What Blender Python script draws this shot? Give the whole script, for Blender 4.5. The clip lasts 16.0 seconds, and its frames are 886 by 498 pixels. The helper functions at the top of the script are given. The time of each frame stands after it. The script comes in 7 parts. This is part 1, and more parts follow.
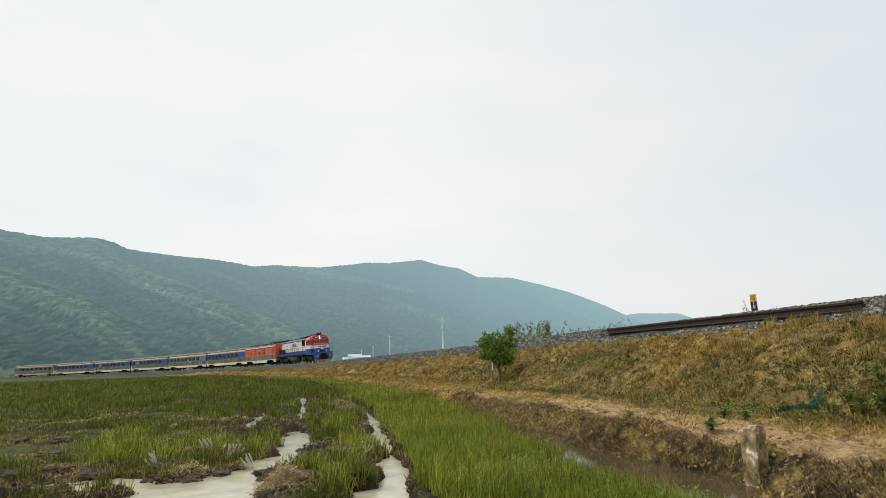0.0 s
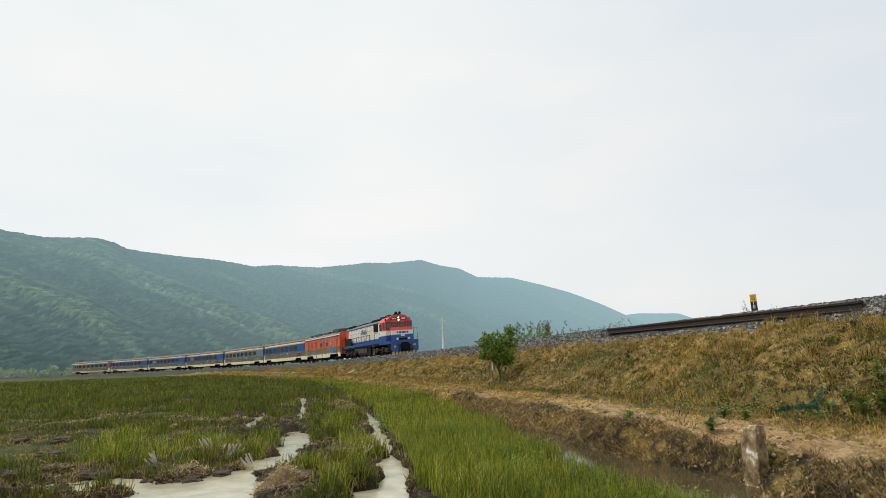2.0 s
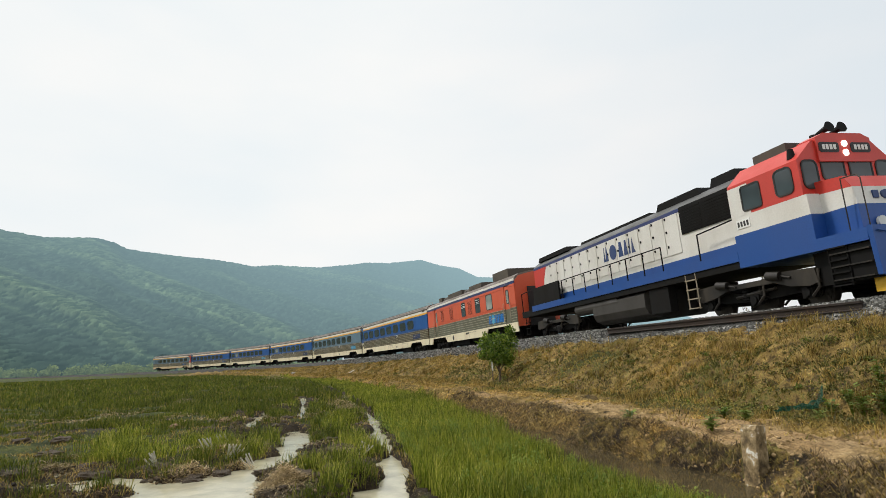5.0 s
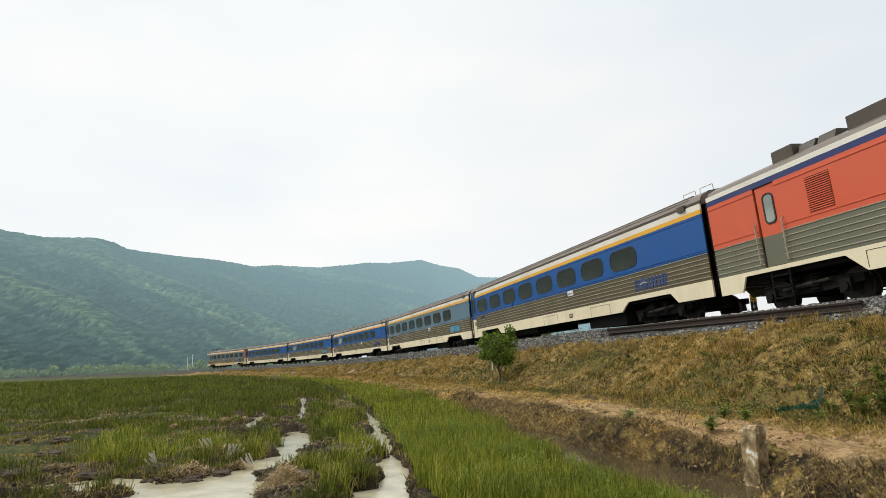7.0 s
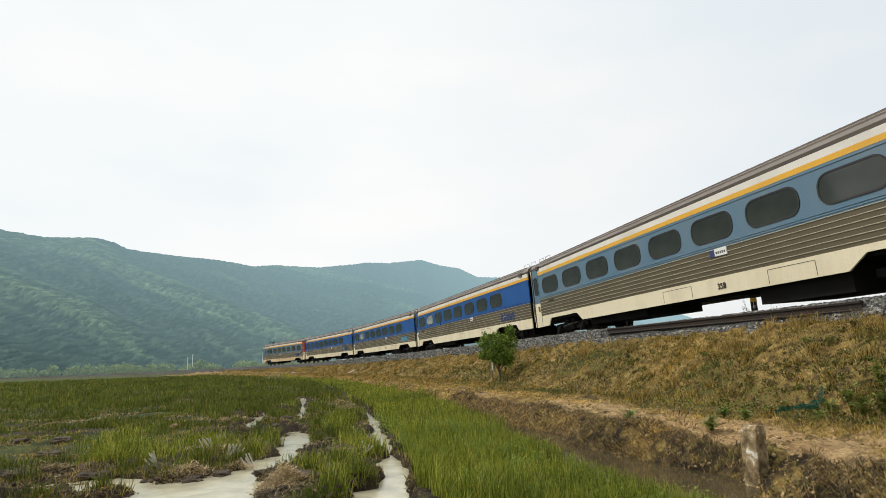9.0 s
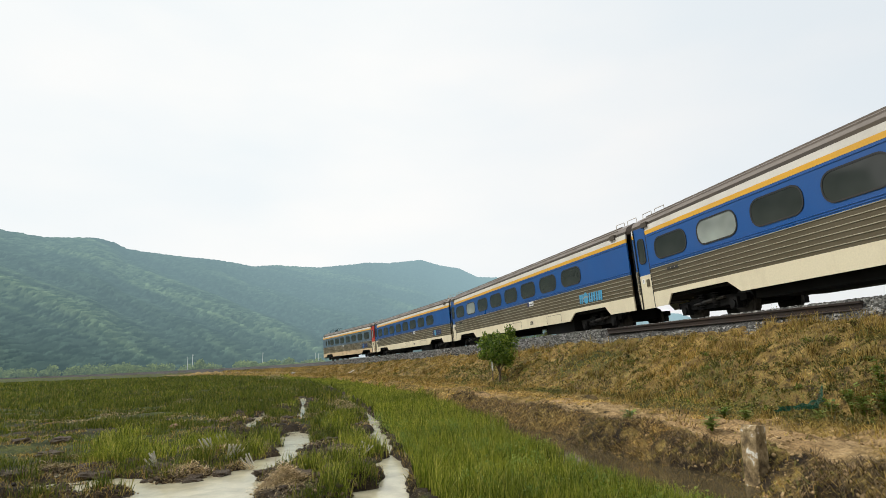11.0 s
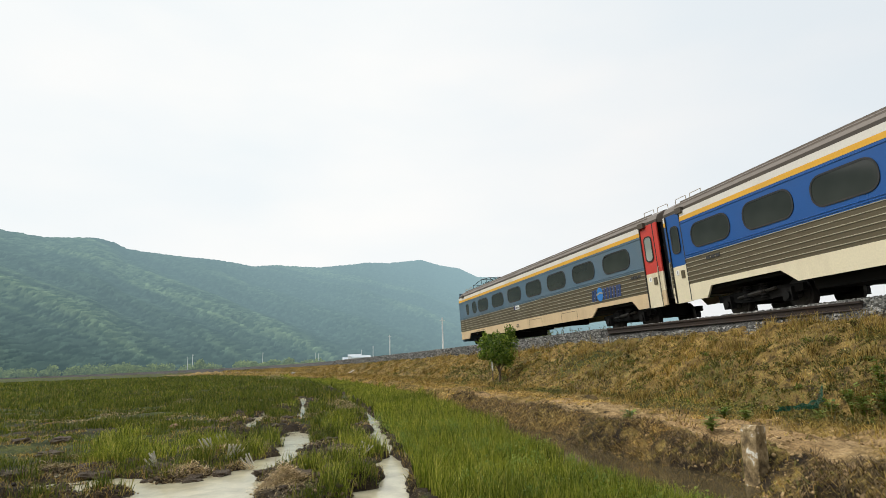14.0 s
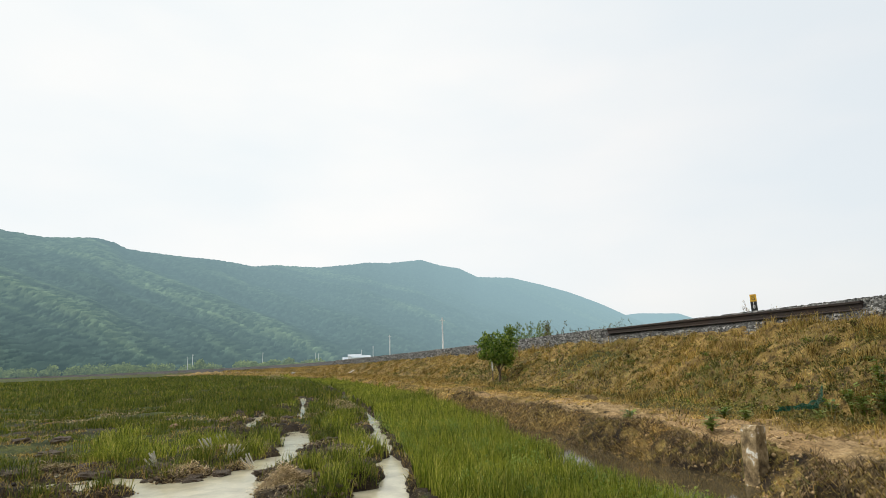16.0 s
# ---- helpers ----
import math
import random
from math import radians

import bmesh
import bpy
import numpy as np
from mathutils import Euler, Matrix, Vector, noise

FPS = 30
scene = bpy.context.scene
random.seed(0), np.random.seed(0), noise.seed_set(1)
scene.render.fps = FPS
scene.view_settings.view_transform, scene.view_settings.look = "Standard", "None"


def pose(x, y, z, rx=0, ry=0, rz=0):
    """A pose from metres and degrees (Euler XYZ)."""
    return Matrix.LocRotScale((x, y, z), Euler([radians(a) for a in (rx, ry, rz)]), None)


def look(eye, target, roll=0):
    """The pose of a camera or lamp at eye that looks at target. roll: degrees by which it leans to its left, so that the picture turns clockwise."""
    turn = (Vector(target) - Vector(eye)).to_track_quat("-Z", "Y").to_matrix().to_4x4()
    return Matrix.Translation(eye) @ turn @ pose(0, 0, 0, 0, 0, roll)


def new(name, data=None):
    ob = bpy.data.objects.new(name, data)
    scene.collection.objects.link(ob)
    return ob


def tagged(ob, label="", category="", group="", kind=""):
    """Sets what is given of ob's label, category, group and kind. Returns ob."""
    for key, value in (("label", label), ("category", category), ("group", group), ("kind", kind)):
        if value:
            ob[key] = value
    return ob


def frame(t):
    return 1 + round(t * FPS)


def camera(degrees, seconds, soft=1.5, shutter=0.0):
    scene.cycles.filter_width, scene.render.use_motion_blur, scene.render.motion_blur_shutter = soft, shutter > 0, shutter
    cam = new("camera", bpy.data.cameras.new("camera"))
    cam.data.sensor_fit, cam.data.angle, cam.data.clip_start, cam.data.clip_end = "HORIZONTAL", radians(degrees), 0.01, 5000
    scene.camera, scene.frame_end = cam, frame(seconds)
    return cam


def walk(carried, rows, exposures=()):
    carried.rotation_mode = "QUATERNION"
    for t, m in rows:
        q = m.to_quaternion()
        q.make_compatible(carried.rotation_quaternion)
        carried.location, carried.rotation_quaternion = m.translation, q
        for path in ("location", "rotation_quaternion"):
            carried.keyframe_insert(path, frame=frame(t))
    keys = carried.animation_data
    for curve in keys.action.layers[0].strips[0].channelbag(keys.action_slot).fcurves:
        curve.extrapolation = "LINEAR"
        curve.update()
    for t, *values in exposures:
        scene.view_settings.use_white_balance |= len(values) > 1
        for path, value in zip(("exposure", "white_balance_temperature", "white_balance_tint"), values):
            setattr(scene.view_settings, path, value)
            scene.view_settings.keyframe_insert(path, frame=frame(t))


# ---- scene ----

SECONDS = 16.0
EYE_Z = 1.2
cam = camera(73.6, SECONDS, soft=0.65)
_pitch = 0.18846
CAM = look((0, 0, EYE_Z), (0, math.cos(_pitch), EYE_Z + math.sin(_pitch)), roll=-1.87)
walk(cam, [(0.0, CAM), (SECONDS, CAM)], exposures=[(0.0, -0.09, 6500, 10), (4.2, -0.08, 6500, 10), (6.3, 0.0, 6500, 10), (SECONDS, 0.0, 6500, 10)])

# ---- daylight: thin bright cloud and a hazy sun high over the field's far side ----
SUN_AZ, SUN_EL = -74.0, 50.0


def build_sky():
    w = bpy.data.worlds.new("hazy_sky")
    scene.world = w
    w.use_nodes = True
    nt = w.node_tree
    nt.nodes.clear()
    out = nt.nodes.new("ShaderNodeOutputWorld")
    sky = nt.nodes.new("ShaderNodeTexSky")
    sky.sky_type = "NISHITA"
    sky.sun_disc = False
    sky.sun_elevation = radians(SUN_EL)
    sky.sun_rotation = radians(SUN_AZ)
    sky.dust_density = 4.0
    sky.air_density = 1.0
    bg_sky = nt.nodes.new("ShaderNodeBackground")
    bg_sky.inputs["Strength"].default_value = 0.14
    nt.links.new(sky.outputs[0], bg_sky.inputs["Color"])
    co = nt.nodes.new("ShaderNodeTexCoord")
    mp = nt.nodes.new("ShaderNodeMapping")
    mp.inputs["Scale"].default_value = (1.3, 1.3, 3.6)
    nt.links.new(co.outputs["Generated"], mp.inputs["Vector"])
    nz = nt.nodes.new("ShaderNodeTexNoise")
    nz.inputs["Scale"].default_value = 1.7
    nz.inputs["Detail"].default_value = 5.0
    nz.inputs["Roughness"].default_value = 0.45
    nt.links.new(mp.outputs[0], nz.inputs["Vector"])
    ramp = nt.nodes.new("ShaderNodeValToRGB")
    ramp.color_ramp.elements[0].position = 0.34
    ramp.color_ramp.elements[0].color = (0.80, 0.85, 0.87, 1)
    ramp.color_ramp.elements[1].position = 0.66
    ramp.color_ramp.elements[1].color = (0.90, 0.90, 0.885, 1)
    nt.links.new(nz.outputs[0], ramp.inputs[0])
    bg_cloud = nt.nodes.new("ShaderNodeBackground")
    bg_cloud.inputs["Strength"].default_value = 1.1
    nt.links.new(ramp.outputs[0], bg_cloud.inputs["Color"])
    # the veil of cloud is thinner away from the sun
    sep = nt.nodes.new("ShaderNodeSeparateXYZ")
    nt.links.new(co.outputs["Generated"], sep.inputs[0])
    mr = nt.nodes.new("ShaderNodeMapRange")
    mr.inputs["From Min"].default_value = -0.1
    mr.inputs["From Max"].default_value = 0.75
    mr.inputs["To Min"].default_value = 1.0
    mr.inputs["To Max"].default_value = 0.80
    nt.links.new(sep.outputs["X"], mr.inputs["Value"])
    mix = nt.nodes.new("ShaderNodeMixShader")
    nt.links.new(mr.outputs[0], mix.inputs[0])
    nt.links.new(bg_sky.outputs[0], mix.inputs[1])
    nt.links.new(bg_cloud.outputs[0], mix.inputs[2])
    nt.links.new(mix.outputs[0], out.inputs[0])


build_sky()
sun_data = bpy.data.lights.new("sun", "SUN")
sun_data.energy = 2.5
sun_data.angle = radians(8)
sun_data.color = (1.0, 0.965, 0.90)
sun = new("sun", sun_data)
_d = Vector((math.sin(radians(SUN_AZ)) * math.cos(radians(SUN_EL)), math.cos(radians(SUN_AZ)) * math.cos(radians(SUN_EL)), math.sin(radians(SUN_EL))))
sun.matrix_world = look(_d * 50, (0, 0, 0))

# ---- materials ----


def nodes_of(name):
    m = bpy.data.materials.new(name)
    m.use_nodes = True
    nt = m.node_tree
    return m, nt, nt.nodes["Principled BSDF"]


def add_noise(nt, scale, detail=4.0, rough=0.55, coord="Object", stretch=(1, 1, 1)):
    co = nt.nodes.new("ShaderNodeTexCoord")
    mp = nt.nodes.new("ShaderNodeMapping")
    mp.inputs["Scale"].default_value = stretch
    nz = nt.nodes.new("ShaderNodeTexNoise")
    nz.inputs["Scale"].default_value = scale
    nz.inputs["Detail"].default_value = detail
    nz.inputs["Roughness"].default_value = rough
    nt.links.new(co.outputs[coord], mp.inputs[0])
    nt.links.new(mp.outputs[0], nz.inputs["Vector"])
    return nz.outputs[0]


def ramp_of(nt, fac, stops):
    r = nt.nodes.new("ShaderNodeValToRGB")
    els = r.color_ramp.elements
    while len(els) < len(stops):
        els.new(0.5)
    for e, (p, c) in zip(els, stops):
        e.position, e.color = p, (*c, 1)
    nt.links.new(fac, r.inputs[0])
    return r.outputs[0]


def mix_of(nt, fac, a, b, mode="MIX"):
    n = nt.nodes.new("ShaderNodeMix")
    n.data_type, n.blend_type = "RGBA", mode
    for sock, v in ((n.inputs[0], fac), (n.inputs[6], a), (n.inputs[7], b)):
        if hasattr(v, "is_linked"):
            nt.links.new(v, sock)
        elif isinstance(v, tuple):
            sock.default_value = (*v, 1)
        else:
            sock.default_value = v
    return n.outputs[2]


def bump_of(nt, bsdf, height, strength=0.3, distance=0.02):
    b = nt.nodes.new("ShaderNodeBump")
    b.inputs["Strength"].default_value = strength
    b.inputs["Distance"].default_value = distance
    nt.links.new(height, b.inputs["Height"])
    nt.links.new(b.outputs[0], bsdf.inputs["Normal"])


def paint(name, col, rough=0.4, metal=0.0, dirt=(0.16, 0.13, 0.09), amount=0.35, fine=0.045, spec=0.5, streak=(0.6, 1, 0.25)):
    """Weathered painted or bare metal: broad stains, streaks and fine grain."""
    m, nt, b = nodes_of(name)
    big = add_noise(nt, 1.1, 5, 0.6, stretch=streak)
    grain = add_noise(nt, 22, 4, 0.6)
    mask = ramp_of(nt, big, [(0.46, (0, 0, 0)), (0.78, (amount,) * 3)])
    c = mix_of(nt, mask, col, dirt)
    g = ramp_of(nt, grain, [(0.25, (1 - fine * 2,) * 3), (0.75, (1 + fine,) * 3)])
    c = mix_of(nt, 1.0, c, g, "MULTIPLY")
    nt.links.new(c, b.inputs["Base Color"])
    r = ramp_of(nt, big, [(0.3, (rough * 0.8,) * 3), (0.75, (min(1, rough * 1.5),) * 3)])
    nt.links.new(r, b.inputs["Roughness"])
    b.inputs["Metallic"].default_value = metal
    b.inputs["Specular IOR Level"].default_value = spec
    bump_of(nt, b, grain, 0.08, 0.004)
    return m


M_BLUE = paint("blue_coach_paint", (0.008, 0.085, 0.31), 0.33, amount=0.22, dirt=(0.04, 0.08, 0.2))
M_GREYBLUE = paint("faded_blue_paint", (0.10, 0.185, 0.26), 0.42, amount=0.45, dirt=(0.2, 0.22, 0.2))
M_TAILBLUE = paint("grey_blue_paint", (0.085, 0.15, 0.21), 0.42, amount=0.4, dirt=(0.16, 0.17, 0.15))
M_CREAM = paint("cream_skirt_paint", (0.78, 0.70, 0.50), 0.45, amount=0.4, dirt=(0.34, 0.26, 0.16))
M_TAILCREAM = paint("yellowed_cream_paint", (0.66, 0.50, 0.30), 0.45, amount=0.5, dirt=(0.32, 0.22, 0.12))
M_STRIPE = paint("orange_stripe_paint", (0.78, 0.41, 0.03), 0.4, amount=0.15)
M_CANTRAIL = paint("off_white_paint", (0.76, 0.73, 0.66), 0.42, amount=0.35, dirt=(0.4, 0.36, 0.3))
M_STEEL = paint("ribbed_steel", (0.125, 0.10, 0.058), 0.36, metal=0.2, amount=0.6, dirt=(0.085, 0.062, 0.032))
M_STEELRIB = paint("bright_steel_rib", (0.46, 0.42, 0.31), 0.35, metal=0.2, amount=0.3)
M_GENSTEEL = paint("green_grey_steel", (0.16, 0.162, 0.115), 0.4, metal=0.2, amount=0.4, dirt=(0.1, 0.09, 0.06))
M_ROOF = paint("brown_grey_roof", (0.16, 0.13, 0.105), 0.38, amount=0.75, dirt=(0.09, 0.068, 0.05))
M_ROOFDARK = paint("dark_roof_gutter", (0.06, 0.048, 0.036), 0.6, amount=0.5)
M_HOODROOF = paint("sooty_grey_roof", (0.10, 0.10, 0.098), 0.45, amount=0.7, dirt=(0.03, 0.028, 0.025))
M_TANK = paint("dusty_tank", (0.045, 0.04, 0.035), 0.6, amount=0.6, dirt=(0.03, 0.025, 0.02))
M_BLACK = paint("black_underframe", (0.006, 0.0058, 0.0055), 0.8, amount=0.5, dirt=(0.018, 0.014, 0.010), spec=0.2)
M_RUBBER = paint("black_rubber", (0.016, 0.016, 0.016), 0.6, amount=0.3)
M_WHEEL = paint("worn_wheel_steel", (0.022, 0.019, 0.016), 0.55, metal=0.3, amount=0.5)
M_ORANGE = paint("orange_red_paint", (0.62, 0.105, 0.045), 0.4, amount=0.25, dirt=(0.4, 0.1, 0.06))
M_RED = paint("red_paint", (0.58, 0.045, 0.03), 0.38, amount=0.25, dirt=(0.3, 0.06, 0.04))
M_NAVY = paint("navy_band_paint", (0.02, 0.035, 0.14), 0.4, amount=0.3)
M_LOCOBLUE = paint("locomotive_blue_paint", (0.012, 0.07, 0.28), 0.4, amount=0.3, dirt=(0.04, 0.06, 0.15))
M_LOCOWHITE = paint("locomotive_white_paint", (0.72, 0.70, 0.65), 0.42, amount=0.4, dirt=(0.34, 0.29, 0.22))
M_WHITE = paint("white_paint", (0.8, 0.8, 0.77), 0.45, amount=0.2)
M_LOGO = paint("dark_blue_lettering", (0.02, 0.05, 0.16), 0.45, amount=0.3)
M_LOGOBLUE = paint("bright_blue_lettering", (0.02, 0.19, 0.55), 0.4, amount=0.3)
M_LOGOCYAN = paint("faded_cyan_lettering", (0.07, 0.36, 0.6), 0.4, amount=0.4)
M_DARKLETTER = paint("black_lettering", (0.03, 0.03, 0.03), 0.5, amount=0.2)
M_HANDRAIL = paint("pale_handrail", (0.45, 0.38, 0.28), 0.4, metal=0.3)
M_RUST = paint("rusty_rail", (0.022, 0.014, 0.010), 0.8, metal=0.1, amount=0.6, dirt=(0.06, 0.034, 0.02), streak=(1, 1, 1))
M_CONCRETE = paint("grey_concrete", (0.36, 0.35, 0.32), 0.85, amount=0.6, dirt=(0.2, 0.17, 0.12))
M_YELLOW = paint("yellow_sign_paint", (0.74, 0.42, 0.02), 0.45, amount=0.2)
M_WIREGREEN = paint("green_plastic_net", (0.006, 0.085, 0.042), 0.5, amount=0.3)


def glass_mat(name, col, rough=0.07):
    m, nt, b = nodes_of(name)
    n = add_noise(nt, 0.8, 2)
    c = ramp_of(nt, n, [(0.35, tuple(v * 0.7 for v in col)), (0.65, tuple(v * 1.25 for v in col))])
    nt.links.new(c, b.inputs["Base Color"])
    b.inputs["Roughness"].default_value = rough
    b.inputs["Specular IOR Level"].default_value = 0.5
    return m


M_GLASS = glass_mat("tinted_window", (0.038, 0.042, 0.036), 0.06)
# lighter glass for the panes that look pale
M_GLASSPALE = glass_mat("pale_window", (0.30, 0.33, 0.30))
M_CABGLASS = glass_mat("cab_glass", (0.05, 0.065, 0.07))


def lamp_mat(name, col, power):
    m, nt, b = nodes_of(name)
    b.inputs["Emission Color"].default_value = (*col, 1)
    b.inputs["Emission Strength"].default_value = power
    b.inputs["Base Color"].default_value = (*col, 1)
    return m


M_HEADLIGHT = lamp_mat("lit_headlight", (1.0, 0.95, 0.82), 2.2)
M_LENS = glass_mat("unlit_lens", (0.55, 0.55, 0.5), 0.15)


def ground_mat():
    """Soil, straw and turf by the cover laid on the ground's points, broken up at several sizes."""
    m, nt, b = nodes_of("field_and_bank_ground")
    at = nt.nodes.new("ShaderNodeAttribute")
    at.attribute_name = "cover"
    sp = nt.nodes.new("ShaderNodeSeparateColor")
    nt.links.new(at.outputs["Color"], sp.inputs[0])
    n1 = add_noise(nt, 0.35, 5, 0.6)
    n2 = add_noise(nt, 5.0, 6, 0.65)
    n3 = add_noise(nt, 38.0, 5, 0.7)
    mud = ramp_of(nt, n2, [(0.3, (0.012, 0.008, 0.005)), (0.55, (0.045, 0.031, 0.017)), (0.75, (0.12, 0.085, 0.048))])
    straw = ramp_of(nt, n2, [(0.32, (0.035, 0.023, 0.008)), (0.5, (0.225, 0.147, 0.047)), (0.7, (0.50, 0.35, 0.115))])
    turf = ramp_of(nt, n2, [(0.3, (0.014, 0.020, 0.004)), (0.5, (0.046, 0.058, 0.009)), (0.72, (0.115, 0.125, 0.024))])
    sand = ramp_of(nt, n2, [(0.3, (0.22, 0.135, 0.06)), (0.55, (0.42, 0.28, 0.14)), (0.75, (0.56, 0.40, 0.22))])

    def soft(v):
        r = nt.nodes.new("ShaderNodeMath")
        r.operation = "MULTIPLY_ADD"
        nt.links.new(n2, r.inputs[0])
        r.inputs[1].default_value = 1.2
        r.inputs[2].default_value = -0.6
        a = nt.nodes.new("ShaderNodeMath")
        a.operation = "ADD"
        a.use_clamp = True
        nt.links.new(v, a.inputs[0])
        nt.links.new(r.outputs[0], a.inputs[1])
        return ramp_of(nt, a.outputs[0], [(0.35, (0, 0, 0)), (0.65, (1, 1, 1))])

    c = mix_of(nt, soft(sp.outputs["Red"]), mud, straw)
    c = mix_of(nt, soft(sp.outputs["Green"]), c, turf)
    c = mix_of(nt, soft(sp.outputs["Blue"]), c, sand)
    g = ramp_of(nt, n3, [(0.3, (0.4, 0.4, 0.4)), (0.7, (1.4, 1.4, 1.4))])
    c = mix_of(nt, 1.0, c, g, "MULTIPLY")
    g1 = ramp_of(nt, n1, [(0.3, (0.8, 0.85, 0.8)), (0.7, (1.12, 1.08, 1.0))])
    c = mix_of(nt, 1.0, c, g1, "MULTIPLY")
    nt.links.new(c, b.inputs["Base Color"])
    b.inputs["Roughness"].default_value = 0.92
    b.inputs["Specular IOR Level"].default_value = 0.25
    bump_of(nt, b, n3, 0.7, 0.05)
    return m


def blade_mat(name, stops, rough=0.6, trans=0.25):
    """Grass and leaves, each piece of its own shade, thin enough to let some light through."""
    m, nt, b = nodes_of(name)
    geo = nt.nodes.new("ShaderNodeNewGeometry")
    c = ramp_of(nt, geo.outputs["Random Per Island"], stops)
    n = add_noise(nt, 0.45, 5, 0.65)
    g = ramp_of(nt, n, [(0.32, (0.5, 0.55, 0.5)), (0.68, (1.3, 1.25, 1.1))])
    c = mix_of(nt, 1.0, c, g, "MULTIPLY")
    nt.links.new(c, b.inputs["Base Color"])
    b.inputs["Roughness"].default_value = rough
    b.inputs["Specular IOR Level"].default_value = 0.3
    tr = nt.nodes.new("ShaderNodeBsdfTranslucent")
    nt.links.new(c, tr.inputs["Color"])
    mx = nt.nodes.new("ShaderNodeMixShader")
    mx.inputs[0].default_value = trans
    nt.links.new(b.outputs[0], mx.inputs[1])
    nt.links.new(tr.outputs[0], mx.inputs[2])
    nt.links.new(mx.outputs[0], nt.nodes["Material Output"].inputs[0])
    return m


M_GROUND = ground_mat()
M_RICE = blade_mat("fresh_green_grass", [(0.0, (0.045, 0.07, 0.005)), (0.4, (0.16, 0.205, 0.018)), (0.8, (0.34, 0.36, 0.045)), (1.0, (0.54, 0.49, 0.12))], trans=0.4)
M_TURF = blade_mat("dark_green_grass", [(0.0, (0.03, 0.05, 0.004)), (0.5, (0.092, 0.125, 0.010)), (0.85, (0.19, 0.205, 0.022)), (1.0, (0.36, 0.29, 0.08))], trans=0.35)
M_HAY = blade_mat("dry_straw_grass", [(0.0, (0.06, 0.038, 0.011)), (0.4, (0.29, 0.185, 0.048)), (0.75, (0.58, 0.41, 0.12)), (1.0, (0.29, 0.25, 0.055))])
M_WEED = blade_mat("olive_weed", [(0.0, (0.035, 0.042, 0.010)), (0.5, (0.12, 0.125, 0.03)), (1.0, (0.28, 0.25, 0.08))])
M_LEAF = blade_mat("tree_leaf", [(0.0, (0.05, 0.10, 0.012)), (0.5, (0.12, 0.20, 0.025)), (1.0, (0.33, 0.42, 0.07))], rough=0.45, trans=0.4)
M_BRIGHTLEAF = blade_mat("yellow_green_leaf", [(0.0, (0.12, 0.2, 0.03)), (1.0, (0.3, 0.36, 0.08))], trans=0.4)
M_BARK = paint("bark", (0.12, 0.09, 0.06), 0.9, amount=0.5, streak=(1, 1, 1))
M_WEEDLEAF = blade_mat("dull_weed_leaf", [(0.0, (0.035, 0.036, 0.009)), (0.5, (0.125, 0.122, 0.028)), (0.85, (0.27, 0.24, 0.065)), (1.0, (0.46, 0.37, 0.12))])
M_DRYCLOD = paint("dry_earth", (0.21, 0.125, 0.06), 0.9, amount=0.6, streak=(1, 1, 1))
M_PALESTEM = paint("pale_stem", (0.5, 0.47, 0.38), 0.8, amount=0.5, streak=(1, 1, 1))
M_STRAW = blade_mat("matted_straw", [(0.0, (0.13, 0.09, 0.045)), (0.4, (0.36, 0.26, 0.14)), (1.0, (0.62, 0.49, 0.29))], trans=0.1)
M_CRUMB = blade_mat("crumbled_mud", [(0.0, (0.02, 0.013, 0.008)), (0.5, (0.06, 0.041, 0.023)), (0.85, (0.13, 0.09, 0.05)), (1.0, (0.26, 0.19, 0.11))], rough=0.85, trans=0.0)
M_PATHCRUMB = blade_mat("crumbled_path_earth", [(0.0, (0.10, 0.065, 0.03)), (0.5, (0.26, 0.175, 0.09)), (1.0, (0.48, 0.34, 0.19))], rough=0.9, trans=0.0)


def stone_mat():
    m, nt, b = nodes_of("ballast_stone")
    geo = nt.nodes.new("ShaderNodeNewGeometry")
    c = ramp_of(nt, geo.outputs["Random Per Island"], [(0.0, (0.03, 0.03, 0.028)), (0.4, (0.135, 0.135, 0.124)), (0.8, (0.27, 0.27, 0.25)), (1.0, (0.42, 0.41, 0.39))])
    n = add_noise(nt, 14, 4)
    g = ramp_of(nt, n, [(0.3, (0.75, 0.72, 0.68)), (0.7, (1.15, 1.15, 1.15))])
    nt.links.new(mix_of(nt, 1.0, c, g, "MULTIPLY"), b.inputs["Base Color"])
    b.inputs["Roughness"].default_value = 0.9
    return m


M_STONE = stone_mat()


def bed_mat():
    m, nt, b = nodes_of("ballast_bed")
    n = add_noise(nt, 16, 5, 0.7)
    # near-black tones: the shade in the gaps between loose stones is painted here
    c = ramp_of(nt, n, [(0.35, (0.010, 0.010, 0.009)), (0.52, (0.05, 0.048, 0.044)), (0.7, (0.15, 0.145, 0.135))])
    nt.links.new(c, b.inputs["Base Color"])
    b.inputs["Roughness"].default_value = 0.95
    bump_of(nt, b, n, 0.9, 0.06)
    return m


M_BED = bed_mat()


def clod_mat():
    m, nt, b = nodes_of("wet_clod")
    n = add_noise(nt, 9, 6, 0.7)
    c = ramp_of(nt, n, [(0.3, (0.025, 0.017, 0.01)), (0.5, (0.075, 0.05, 0.028)), (0.72, (0.19, 0.135, 0.075))])
    nt.links.new(c, b.inputs["Base Color"])
    b.inputs["Roughness"].default_value = 0.8
    bump_of(nt, b, n, 0.8, 0.06)
    return m


M_CLOD = clod_mat()


